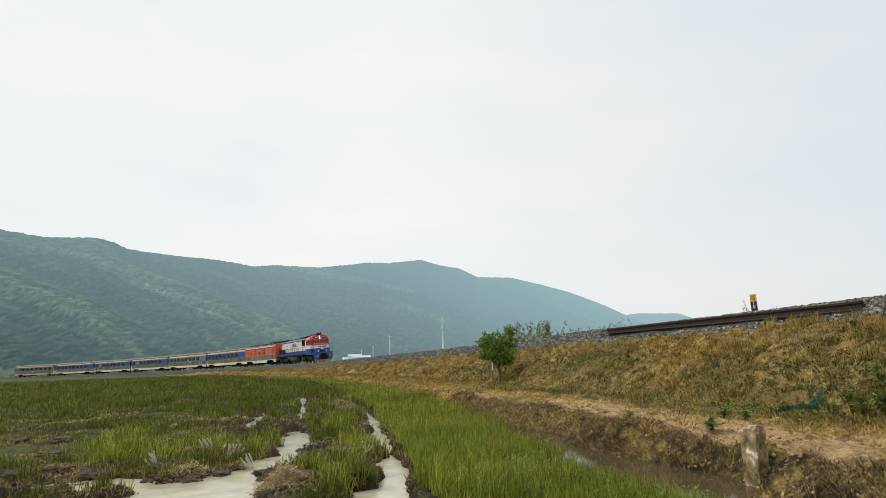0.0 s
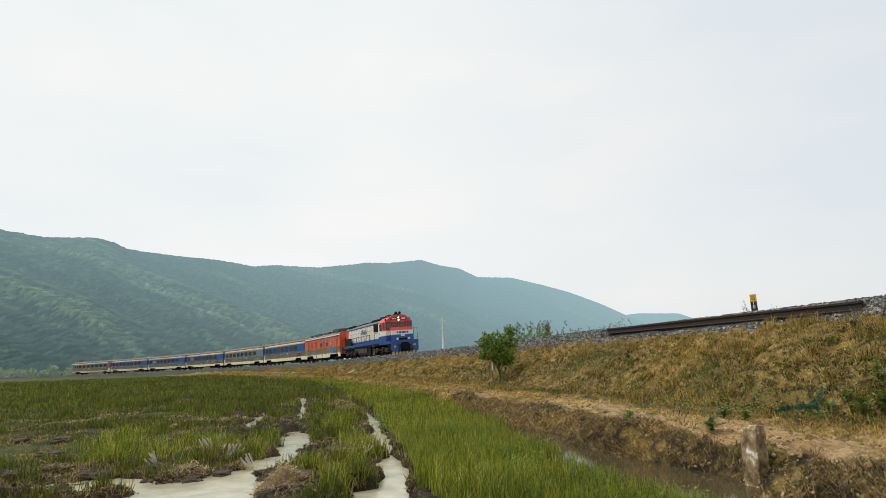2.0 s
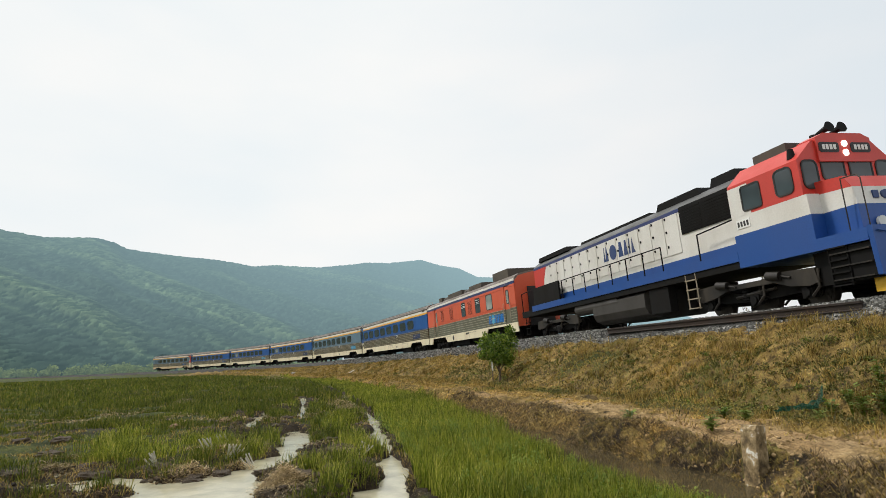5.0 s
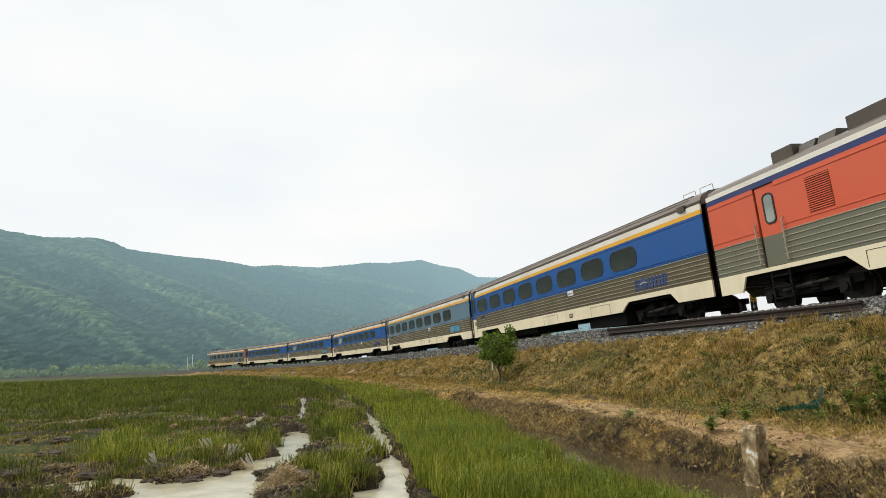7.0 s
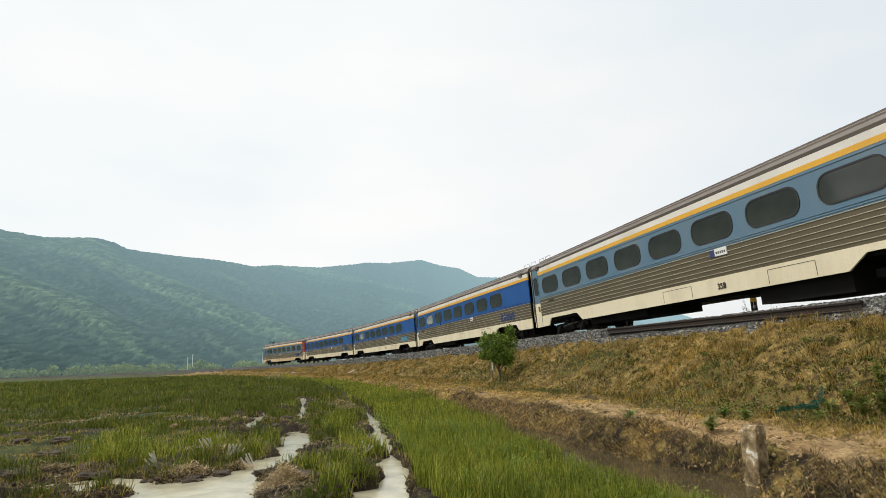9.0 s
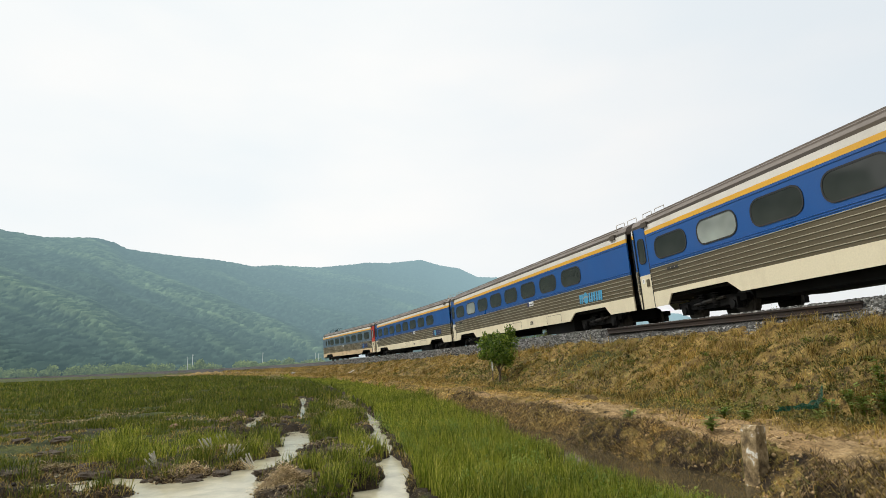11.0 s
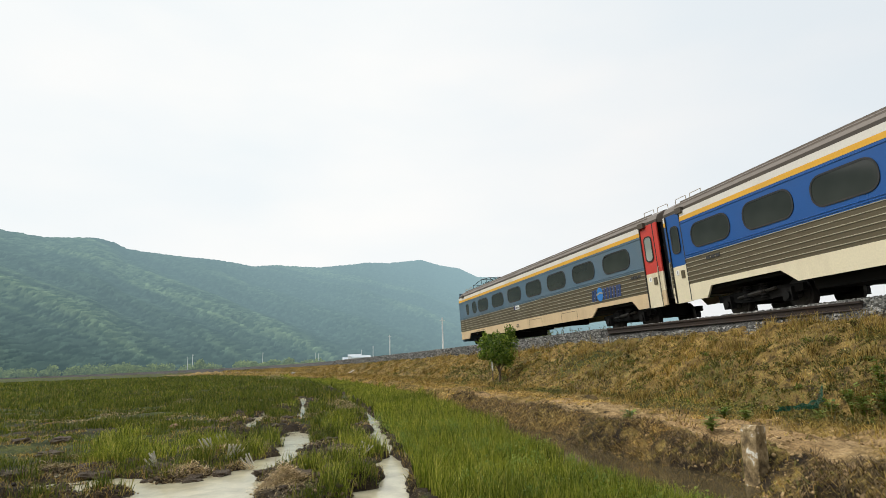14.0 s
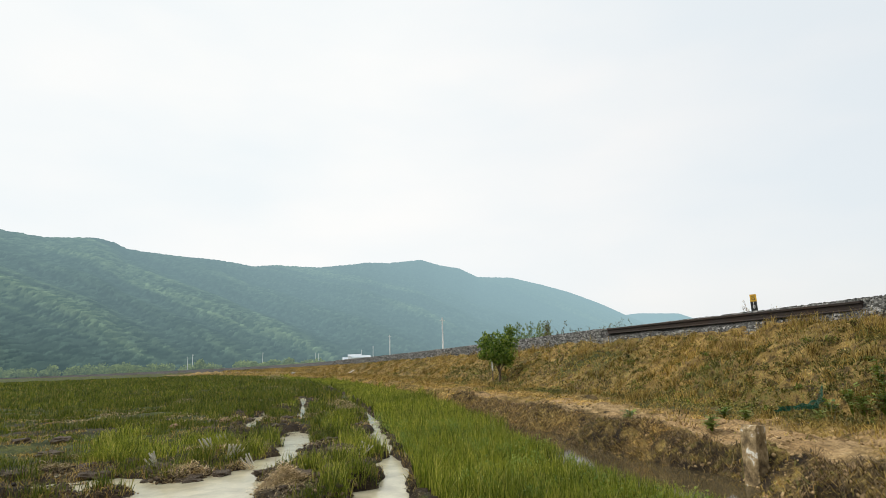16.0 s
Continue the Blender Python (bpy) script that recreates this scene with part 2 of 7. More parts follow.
def water_mat(name, col, rough, ripple):
    m, nt, b = nodes_of(name)
    n = add_noise(nt, 3.0, 5, 0.6)
    f = add_noise(nt, 40.0, 3, 0.6)
    c = ramp_of(nt, n, [(0.3, tuple(v * 0.75 for v in col)), (0.7, tuple(min(1, v * 1.2) for v in col))])
    nt.links.new(c, b.inputs["Base Color"])
    b.inputs["Roughness"].default_value = rough
    b.inputs["IOR"].default_value = 1.33
    bump_of(nt, b, f, ripple, 0.004)
    return m


M_WATER = water_mat("muddy_puddle_water", (0.44, 0.41, 0.285), 0.14, 0.12)
M_DITCH = water_mat("brown_ditch_water", (0.075, 0.058, 0.03), 0.04, 0.06)


def haze_glow_mat(name, dark, lit, air=(0.34, 0.50, 0.59), thick=0.00050, cell=0.085, woods=False, start=0.0):
    """Far woods and houses with the valley's haze painted in as glow, thicker with distance from the field."""
    m, nt, b = nodes_of(name)
    geo = nt.nodes.new("ShaderNodeNewGeometry")
    if woods:  # each crown its own tone; light on the spurs and shade below painted in
        at = nt.nodes.new("ShaderNodeAttribute")
        at.attribute_name = "trees"
        sp = nt.nodes.new("ShaderNodeSeparateColor")
        nt.links.new(at.outputs["Color"], sp.inputs[0])
        c = ramp_of(nt, sp.outputs["Red"], [(0.0, dark), (0.8, lit), (1.0, tuple(1.5 * v for v in lit))])
        spur_light = ramp_of(nt, sp.outputs["Green"], [(0.15, (0.62, 0.7, 0.78)), (0.5, (0.9, 0.95, 0.95)), (0.72, (1.5, 1.45, 1.3)), (0.97, (2.2, 2.0, 1.6))])
        c = mix_of(nt, 1.0, c, spur_light, "MULTIPLY")
    else:
        v = nt.nodes.new("ShaderNodeTexVoronoi")
        v.inputs["Scale"].default_value = cell
        nt.links.new(geo.outputs["Position"], v.inputs["Vector"])
        c = ramp_of(nt, v.outputs["Color"], [(0.1, dark), (0.8, lit)])
    nt.links.new(c, b.inputs["Base Color"])
    b.inputs["Roughness"].default_value = 1.0
    b.inputs["Specular IOR Level"].default_value = 0.0
    # painted haze: emission in the air's colour covers the surface more with distance
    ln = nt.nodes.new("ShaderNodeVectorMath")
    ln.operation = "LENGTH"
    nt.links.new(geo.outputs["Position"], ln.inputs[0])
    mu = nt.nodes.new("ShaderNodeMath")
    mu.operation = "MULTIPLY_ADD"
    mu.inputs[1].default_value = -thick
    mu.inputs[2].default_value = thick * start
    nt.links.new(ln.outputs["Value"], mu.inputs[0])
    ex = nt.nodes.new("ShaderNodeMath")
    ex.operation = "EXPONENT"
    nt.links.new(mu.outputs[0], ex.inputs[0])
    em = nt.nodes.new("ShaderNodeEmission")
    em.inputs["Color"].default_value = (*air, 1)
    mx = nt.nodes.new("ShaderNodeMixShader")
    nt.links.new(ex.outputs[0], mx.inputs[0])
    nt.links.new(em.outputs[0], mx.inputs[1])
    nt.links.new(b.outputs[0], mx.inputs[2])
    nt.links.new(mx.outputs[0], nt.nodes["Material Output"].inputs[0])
    return m


M_HILL = haze_glow_mat("wooded_hill_haze_glow", (0.010, 0.026, 0.018), (0.054, 0.084, 0.056), air=(0.35, 0.52, 0.57), thick=0.00095, woods=True, start=330.0)
M_FARTREE = haze_glow_mat("haze_glow_tree", (0.10, 0.15, 0.055), (0.40, 0.46, 0.15), thick=0.0005, cell=1.5)
M_FARWALL = haze_glow_mat("haze_glow_wall", (0.72, 0.72, 0.7), (0.8, 0.8, 0.78), cell=0.5)
M_FARROOF = haze_glow_mat("haze_glow_roof", (0.45, 0.5, 0.54), (0.6, 0.62, 0.64), cell=0.5)

# ---- mesh helpers ----


def box(bm, x0, x1, y0, y1, z0, z1):
    vs = [bm.verts.new((x, y, z)) for x in (x0, x1) for y in (y0, y1) for z in (z0, z1)]
    for f in ((0, 1, 3, 2), (4, 6, 7, 5), (0, 4, 5, 1), (2, 3, 7, 6), (0, 2, 6, 4), (1, 5, 7, 3)):
        bm.faces.new([vs[i] for i in f])


def prism(bm, poly, axis, a, b):
    """A closed polygon pushed along an axis from a to b. poly: points of the other two axes in order."""
    def at(p, t):
        return {"x": (t, p[0], p[1]), "y": (p[0], t, p[1]), "z": (p[0], p[1], t)}[axis]
    lo = [bm.verts.new(at(p, a)) for p in poly]
    hi = [bm.verts.new(at(p, b)) for p in poly]
    n = len(poly)
    for i in range(n):
        j = (i + 1) % n
        bm.faces.new((lo[i], lo[j], hi[j], hi[i]))
    bm.faces.new(lo[::-1])
    bm.faces.new(hi)


def cyl(bm, p0, p1, r0, r1=None, seg=10):
    r1 = r0 if r1 is None else r1
    p0, p1 = Vector(p0), Vector(p1)
    q = (p1 - p0).to_track_quat("Z", "Y")
    a, b = [], []
    for i in range(seg):
        t = 2 * math.pi * i / seg
        v = Vector((math.cos(t), math.sin(t), 0))
        a.append(bm.verts.new(p0 + q @ (v * r0)))
        b.append(bm.verts.new(p1 + q @ (v * r1)))
    for i in range(seg):
        j = (i + 1) % seg
        bm.faces.new((a[i], a[j], b[j], b[i]))
    bm.faces.new(a[::-1])
    bm.faces.new(b)


def tube(bm, pts, r, seg=6):
    for a, b in zip(pts, pts[1:]):
        cyl(bm, a, b, r, r, seg)


def mesh_of(name, bm, material, bevel=0.0):
    if bevel:
        bmesh.ops.bevel(bm, geom=[e for e in bm.edges if e.is_manifold and e.calc_face_angle(0) > 0.5], offset=bevel, segments=1, affect="EDGES", clamp_overlap=True)
    bmesh.ops.recalc_face_normals(bm, faces=bm.faces)
    me = bpy.data.meshes.new(name)
    bm.to_mesh(me)
    bm.free()
    me.materials.append(material)
    return me


def part(name, bm, material, parent, label="", bevel=0.0):
    ob = new(name, mesh_of(name, bm, material, bevel) if isinstance(bm, bmesh.types.BMesh) else bm)
    ob.parent = parent
    if label:
        ob["label"] = label
    return ob


def raw_mesh(name, verts, faces, material, smooth=False):
    me = bpy.data.meshes.new(name)
    verts, faces = np.asarray(verts, float), np.asarray(faces, int)
    me.vertices.add(len(verts))
    me.vertices.foreach_set("co", verts.ravel())
    k = faces.shape[1]
    me.loops.add(faces.size)
    me.loops.foreach_set("vertex_index", faces.ravel())
    me.polygons.add(len(faces))
    me.polygons.foreach_set("loop_start", np.arange(len(faces)) * k)
    me.polygons.foreach_set("use_smooth", np.full(len(faces), smooth))
    me.materials.append(material)
    me.update(calc_edges=True)
    me.validate()
    return me


def rounded(w, h, r, n=6):
    """Outline of a rounded rectangle round the origin."""
    pts = []
    for cx, cy, a0 in ((w / 2 - r, h / 2 - r, 0), (-w / 2 + r, h / 2 - r, 90), (-w / 2 + r, -h / 2 + r, 180), (w / 2 - r, -h / 2 + r, 270)):
        for i in range(n + 1):
            a = radians(a0 + 90 * i / n)
            pts.append((cx + r * math.cos(a), cy + r * math.sin(a)))
    return pts


# ---- the railway's line: a right-hand curve on a gentle grade, canted towards its inside ----
CANT = 0.0542
GRADE = 0.00633
_u = np.arange(-300.0, 700.0, 1.0)
_k = np.interp(_u, [-20, 60, 120, 180, 260, 320, 420], [0.00217, 0.00377, 0.00398, 0.00299, 0.00387, 0.0032, 0.0])
_i0 = 300
_th = np.concatenate([[0], np.cumsum((_k[1:] + _k[:-1]) / 2)])
_th = _th - _th[_i0] + 1.79993
_cx = np.concatenate([[0], np.cumsum((np.cos(_th[1:]) + np.cos(_th[:-1])) / 2)])
_cy = np.concatenate([[0], np.cumsum((np.sin(_th[1:]) + np.sin(_th[:-1])) / 2)])
_cx = _cx - _cx[_i0] + 10.3421
_cy = _cy - _cy[_i0] + 14.12439


def line_z(u):
    return np.maximum(EYE_Z + 1.05758 - GRADE * np.asarray(u, float), 0.45)


def on_line(u, lat=0.0, h=0.0, cant=True):
    """World place at distance u along the line, lat metres to its inside, h above the rail's top."""
    x, y, t = np.interp(u, _u, _cx), np.interp(u, _u, _cy), np.interp(u, _u, _th)
    c = CANT if cant else 0.0
    l2 = lat * math.cos(c) + h * math.sin(c)
    return np.array([x - np.sin(t) * l2, y + np.cos(t) * l2, line_z(u) + h * math.cos(c) - lat * math.sin(c)])


def line_coords(x, y):
    """Distance along the line and offset to its inside for many places at once."""
    x, y = np.asarray(x, float), np.asarray(y, float)
    uu, ll = np.zeros(len(x)), np.zeros(len(x))
    cx, cy, cu = _cx[::4], _cy[::4], _u[::4]
    for a in range(0, len(x), 4000):
        sl = slice(a, a + 4000)
        d = (x[sl, None] - cx) ** 2 + (y[sl, None] - cy) ** 2
        i = np.argmin(d, axis=1)
        t = np.interp(cu[i], _u, _th)
        dx, dy = x[sl] - cx[i], y[sl] - cy[i]
        ds = dx * np.cos(t) + dy * np.sin(t)
        u = cu[i] + np.clip(ds, -2.5, 2.5)
        x2, y2, t2 = np.interp(u, _u, _cx), np.interp(u, _u, _cy), np.interp(u, _u, _th)
        uu[sl] = u
        ll[sl] = -(x[sl] - x2) * np.sin(t2) + (y[sl] - y2) * np.cos(t2)
    return uu, ll


def vnoise(x, y, scale, seed=0):
    """Smooth value noise in -1..1 for many places at once."""
    x, y = np.asarray(x) / scale + seed * 17.3, np.asarray(y) / scale + seed * 9.7
    xi, yi = np.floor(x).astype(np.int64), np.floor(y).astype(np.int64)
    fx, fy = x - xi, y - yi
    fx, fy = fx * fx * (3 - 2 * fx), fy * fy * (3 - 2 * fy)

    def h(a, b):
        n = (a * 374761393 + b * 668265263 + seed * 144665) & 0x7FFFFFFF
        n = ((n ^ (n >> 13)) * 1274126177) & 0x7FFFFFFF
        return ((n ^ (n >> 16)) & 0xFFFF) / 32767.5 - 1
    return (h(xi, yi) * (1 - fx) + h(xi + 1, yi) * fx) * (1 - fy) + (h(xi, yi + 1) * (1 - fx) + h(xi + 1, yi + 1) * fx) * fy


def fbm(x, y, scale, seed=0, octaves=4):
    return sum(vnoise(x, y, scale / 2 ** o, seed + o) * 0.5 ** o for o in range(octaves))


FURROWS = [  # muddy wheel ruts in the field: places and half widths
    [(-0.50, 4.6, 0.168), (-0.57, 5.76, 0.168), (-0.67, 6.88, 0.168), (-0.76, 8.1, 0.091), (-1.2, 10.6, 0.077), (-1.93, 14.8, 0.098), (-4.18, 24.7, 0.126), (-5.95, 30.9, 0.112)],
    [(-2.17, 7.44, 0.182), (-2.26, 8.4, 0.154), (-2.4, 9.5, 0.196), (-2.85, 11.5, 0.112)],
    [(-3.3, 13.6, 0.07), (-3.68, 15.4, 0.098), (-4.4, 18.5, 0.07), (-5.58, 23.5, 0.084)],
    [(-6.2, 6.2, 0.14), (-4.9, 6.25, 0.14), (-4.07, 6.55, 0.182), (-3.35, 6.6, 0.154), (-2.72, 6.43, 0.308), (-2.42, 6.95, 0.224), (-2.17, 7.44, 0.182)],
    [(-3.1, 4.8, 0.49), (-2.65, 6.1, 0.378)],
    [(-3.8, 11.4, 0.07), (-3.9, 11.8, 0.098), (-4.35, 13.9, 0.084), (-4.89, 16.4, 0.07)],
    [(-2.3, 5.0, 0.4), (-2.12, 6.3, 0.27), (-2.3, 6.9, 0.2)],
    [(-4.95, 7.0, 0.07), (-4.65, 7.4, 0.098)],
]


def rut_spans(x, y):
    """Distance to each stretch of rut and its half width there."""
    for pts in FURROWS:
        for (ax, ay, aw), (bx, by, bw) in zip(pts, pts[1:]):
            vx, vy = bx - ax, by - ay
            t = np.clip(((x - ax) * vx + (y - ay) * vy) / (vx * vx + vy * vy), 0, 1)
            yield np.hypot(x - ax - t * vx, y - ay - t * vy), aw + (bw - aw) * t


def rut_depth(x, y):
    """0 away from the ruts, 1 in them."""
    best = np.zeros(len(x))
    wob = 0.16 * vnoise(x, y, 0.55, 5) + 0.11 * vnoise(x, y, 0.2, 6)
    for d, w in rut_spans(x, y):
        best = np.maximum(best, np.clip(1.6 - (d + wob * np.minimum(1, w / 0.12)) / w * 0.8, 0, 1))
    return best


def rut_near(x, y):
    """1 at the churned edges of the ruts, 0 well away from them."""
    d = np.full(len(x), 1e9)
    for e, w in rut_spans(x, y):
        d = np.minimum(d, e)
    return np.clip(1.25 - d / 0.95 + 0.6 * vnoise(x, y, 0.7, 15), 0, 1)


def marsh_edge(u):
    """Where the wet grass strip ends and the ploughed field begins."""
    return np.interp(u, [-8, -4.7, -3.5, -0.8, 3.5, 14, 21], [12.2, 12.05, 12.0, 11.8, 11.6, 11.3, 11.25])


def ground_at(x, y):
    """Height of the ground, and its cover: straw, turf, sand."""
    x, y = np.asarray(x, float), np.asarray(y, float)
    u, lat = line_coords(x, y)
    zr = line_z(u)
    n_big = fbm(x, y, 6.0, 1)
    n_mid = fbm(x, y, 1.3, 2)
    n_small = fbm(x, y, 0.35, 3)
    near = np.clip(1.5 - np.hypot(x, y) / 60, 0, 1)
    crest = zr - 0.52
    a = np.abs(lat)
    inside = lat > 0
    terrace = 0.27 + 0.05 * n_big
    slope = crest - (a - 2.9) * 0.54
    z_slope = np.where(a < 2.9, crest, np.maximum(slope, terrace))
    bank = np.clip((9.15 - 0.28 * np.exp(-((u + 6.4) / 0.9) ** 2) + 0.18 * n_mid + 0.12 * n_big - a) / 0.75, -0.5, 0)  # 0 on the terrace, falling to the ditch
    z_in = np.where(a < 8.0, z_slope, np.maximum(z_slope + bank * 0.75, -0.16))
    field = 0.05 + 0.035 * n_big + 0.055 * np.maximum(n_mid, -0.4) + 0.035 * n_small
    field = np.maximum(field, 0.03 + 0.02 * n_small) + np.clip((u - 40) / 100, 0, 1) * 0.08
    strip = -0.05 + 0.02 * n_mid
    z_field = np.where(lat < marsh_edge(u), strip, field)
    rut = rut_depth(x, y)
    churn = rut_near(x, y) * near
    z_field = z_field + np.where(lat > marsh_edge(u), churn * (0.045 * vnoise(x, y, 0.14, 21) + 0.07 * vnoise(x, y, 0.3, 22)), 0)
    z_field = z_field * (1 - rut) + rut * -0.10
    w = np.clip((a - 9.9) / 0.5, 0, 1)
    z = np.where(inside, z_in * (1 - w) + z_field * w, np.where(a < 2.9, crest, np.maximum(slope, 0.1)))
    on_slope = inside & (a > 2.6) & (a < 8.5) & (z > 0.36)
    hump = np.abs(vnoise(x, y, 0.75, 17)) * 0.16 + np.abs(vnoise(x, y, 0.32, 18)) * 0.09
    z = z + np.where(on_slope, 0.08 * n_mid + 0.05 * n_small + hump - 0.06, 0.0) * near
    z = z + np.where(inside & (a > 7) & (a < 9.9), 0.035 * n_mid + 0.05 * n_small + 0.5 * hump - 0.03, 0) * near
    # cover
    straw = np.where(inside & (a < 9.6), np.where((a > 9.0) & (u < -2.5), 0.42, 0.82) + 0.25 * n_big, 0.12)
    straw = np.where(~inside, 0.6, straw)
    patch = fbm(x, y, 2.6, 9)
    wet = rut_near(x, y)
    turf = np.where(inside & (a > 9.9), 0.75 + 0.3 * n_big - 0.5 * rut - 0.9 * wet - 0.4 * np.clip(-n_mid, 0, 1), 0.06 + 0.42 * patch + 0.1 * n_mid)
    turf = np.where(inside & (a > 3.4) & (a < 7.2) & (u < 24), turf + 0.34, turf)
    turf = np.where(inside & (a > 10) & (a < marsh_edge(u)), 0.95, turf)
    turf = np.where((a > 26) | (u > 150), 0.85, turf)
    edge = np.clip(8.1 + u * 0.10, 5.6, 8.3)
    sand = np.where(inside & (a > edge - 0.5) & (a < 8.9) & (u < 18), 0.55 + 0.3 * n_mid + 0.2 * n_big, 0.0)
    sand = np.where((u > 5), sand * 0.5, sand)
    return z, np.stack([straw, turf, sand], 1), u, lat


def build_ground():
    az = np.concatenate([np.arange(-180, -46, 4.0), np.arange(-46, 46, 0.16), np.arange(46, 180, 4.0)])
    r = [0.02, 0.3, 0.6]
    while r[-1] < 4600:
        r.append(r[-1] * (1.011 if 3.5 < r[-1] < 45 else 1.035 if r[-1] < 330 else 1.15) + 0.01)
    r = np.array(r)
    A, R = np.meshgrid(np.radians(az), r)
    x, y = (R * np.sin(A)).ravel() + 0.1, (R * np.cos(A)).ravel()
    z, cover, u, lat = ground_at(x, y)
    far = np.clip((np.hypot(x, y) - 350) / 400, 0, 1)
    z = z * (1 - far) + 0.1 * far
    n, k = len(r), len(az)
    i = np.arange(n - 1)[:, None] * k
    j = np.arange(k)[None, :]
    jn = (j + 1) % k
    faces = np.stack([i + j, i + jn, i + k + jn, i + k + j], -1).reshape(-1, 4)[:, ::-1]
    me = raw_mesh("ground", np.stack([x, y, z], 1), faces, M_GROUND, True)
    col = me.color_attributes.new("cover", "FLOAT_COLOR", "POINT")
    data = np.concatenate([cover, np.ones((len(cover), 1))], 1)
    col.data.foreach_set("color", data.ravel())
    ob = new("ground", me)
    return tagged(ob, "wet green paddy field with a straw-covered railway embankment", "ground", kind="structure")


build_ground()


def build_water():
    bm = bmesh.new()
    vs = [bm.verts.new((x, y, 0)) for x, y in [(-16, 3.0), (-0.2, 3.0), (-0.6, 9.0), (-2.4, 19.0), (-5.5, 33.0), (-16, 40)]]
    bm.faces.new(vs)
    ob = new("water", mesh_of("water", bm, M_WATER))
    tagged(ob, "pale muddy water standing in field ruts", "water", kind="structure")
    bm = bmesh.new()
    a, b = [], []
    for u in np.arange(-90, 60, 1.0):
        a.append(bm.verts.new(tuple(on_line(u, 9.0, 0, False)[:2]) + (0.004,)))
        b.append(bm.verts.new(tuple(on_line(u, 11.75, 0, False)[:2]) + (0.004,)))
    for i in range(len(a) - 1):
        bm.faces.new((a[i], a[i + 1], b[i + 1], b[i]))
    ob = new("water", mesh_of("ditch_water", bm, M_DITCH))
    tagged(ob, "still brown ditch water reflecting the sky", "water", kind="structure")


build_water()

# ---- hills and the far side of the valley ----


def cells(x, y, size, seed):
    """Distance to the nearest of many scattered places, in cells, and a tone for that place."""
    x, y = x / size, y / size
    xi, yi = np.floor(x).astype(np.int64), np.floor(y).astype(np.int64)

    def h(a, b, k):
        n = (a * 374761393 + b * 668265263 + (seed + k) * 144665) & 0x7FFFFFFF
        n = ((n ^ (n >> 13)) * 1274126177) & 0x7FFFFFFF
        return ((n ^ (n >> 16)) & 0xFFFF) / 65535.0
    best, tone = np.full(len(x), 9.0), np.zeros(len(x))
    for i in (-1, 0, 1):
        for j in (-1, 0, 1):
            a, b = xi + i, yi + j
            d = np.hypot(a + h(a, b, 1) - x, b + h(a, b, 2) - y)
            tone = np.where(d < best, h(a, b, 3), tone)
            best = np.minimum(best, d)
    return best, tone


def build_hill(name, label, material, pts, base_r, top_r, scales, seed, cell, rows):
    """A wooded ridge: pts give the bearing and the height of its skyline, in degrees; scales its distance by bearing."""
    az = np.arange(pts[0][0], pts[-1][0], cell)
    el = np.interp(az, [p[0] for p in pts], [p[1] for p in pts])
    sc = np.interp(az, [p[0] for p in scales], [p[1] for p in scales])
    t = np.linspace(0, 1, rows)
    A, T = np.meshgrid(np.radians(az), t)
    S = np.tile(sc, (rows, 1))
    E = np.tile(np.tan(np.radians(el)) * top_r * sc, (rows, 1))
    # long spurs run down to the right
    q = np.degrees(A) - (1 - T) * 24.0
    spur = (fbm(q.ravel() * 40, T.ravel() * 110, 190, seed, 4)).reshape(T.shape)
    swell = np.sin(np.pi * np.clip(T, 0, 1)) ** 0.7
    R = (base_r + (top_r - base_r) * T) * S - spur * (top_r - base_r) * S * 0.038 * swell
    Z = E * (T ** 0.9 * 0.75 + 0.25 * T ** 2) + spur * 0.02 * E * swell
    # tree crowns, each a rounded bump with a tone of its own
    near, tone = cells((A * R).ravel(), (T * np.hypot((top_r - base_r) * S, E) * 0.55).ravel(), 3.8 * S.ravel() ** 0.6, seed)
    lump = np.sqrt(np.clip(1 - (near * 1.25) ** 2, 0, 1)).reshape(Z.shape) * (0.6 + 0.8 * tone.reshape(Z.shape)) * S ** 0.6 * np.clip(T * 25, 0, 1)
    Z = Z + lump * 1.2
    R = R - lump * 1.2
    X, Y = R * np.sin(A), R * np.cos(A)
    back = np.stack([(X[-1] * 1.25), (Y[-1] * 1.25), Z[-1] * 0.3], 1)
    verts = np.concatenate([np.stack([X.ravel(), Y.ravel(), Z.ravel()], 1), back])
    k = len(az)
    i = np.arange(rows)[:, None] * k
    j = np.arange(k - 1)[None, :]
    faces = np.stack([i + j, i + j + 1, i + k + j + 1, i + k + j], -1).reshape(-1, 4)
    me = raw_mesh(name, verts, faces, material, True)
    # slope light put into the colour: spurs and top lighter, gullies and foot darker
    spur_light = np.clip(0.36 + 0.2 * T.ravel() + 0.5 * spur.ravel() + 0.35 * fbm((np.degrees(A) - (1 - T) * 30.0).ravel() * 40, T.ravel() * 260, 60, seed + 7, 3), 0, 1)
    data = np.stack([tone, spur_light, np.zeros(len(tone)), np.ones(len(tone))], 1)
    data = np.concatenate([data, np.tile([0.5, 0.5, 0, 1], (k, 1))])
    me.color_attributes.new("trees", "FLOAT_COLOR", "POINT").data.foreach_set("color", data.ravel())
    return tagged(new(name, me), label, "hill", kind="structure")


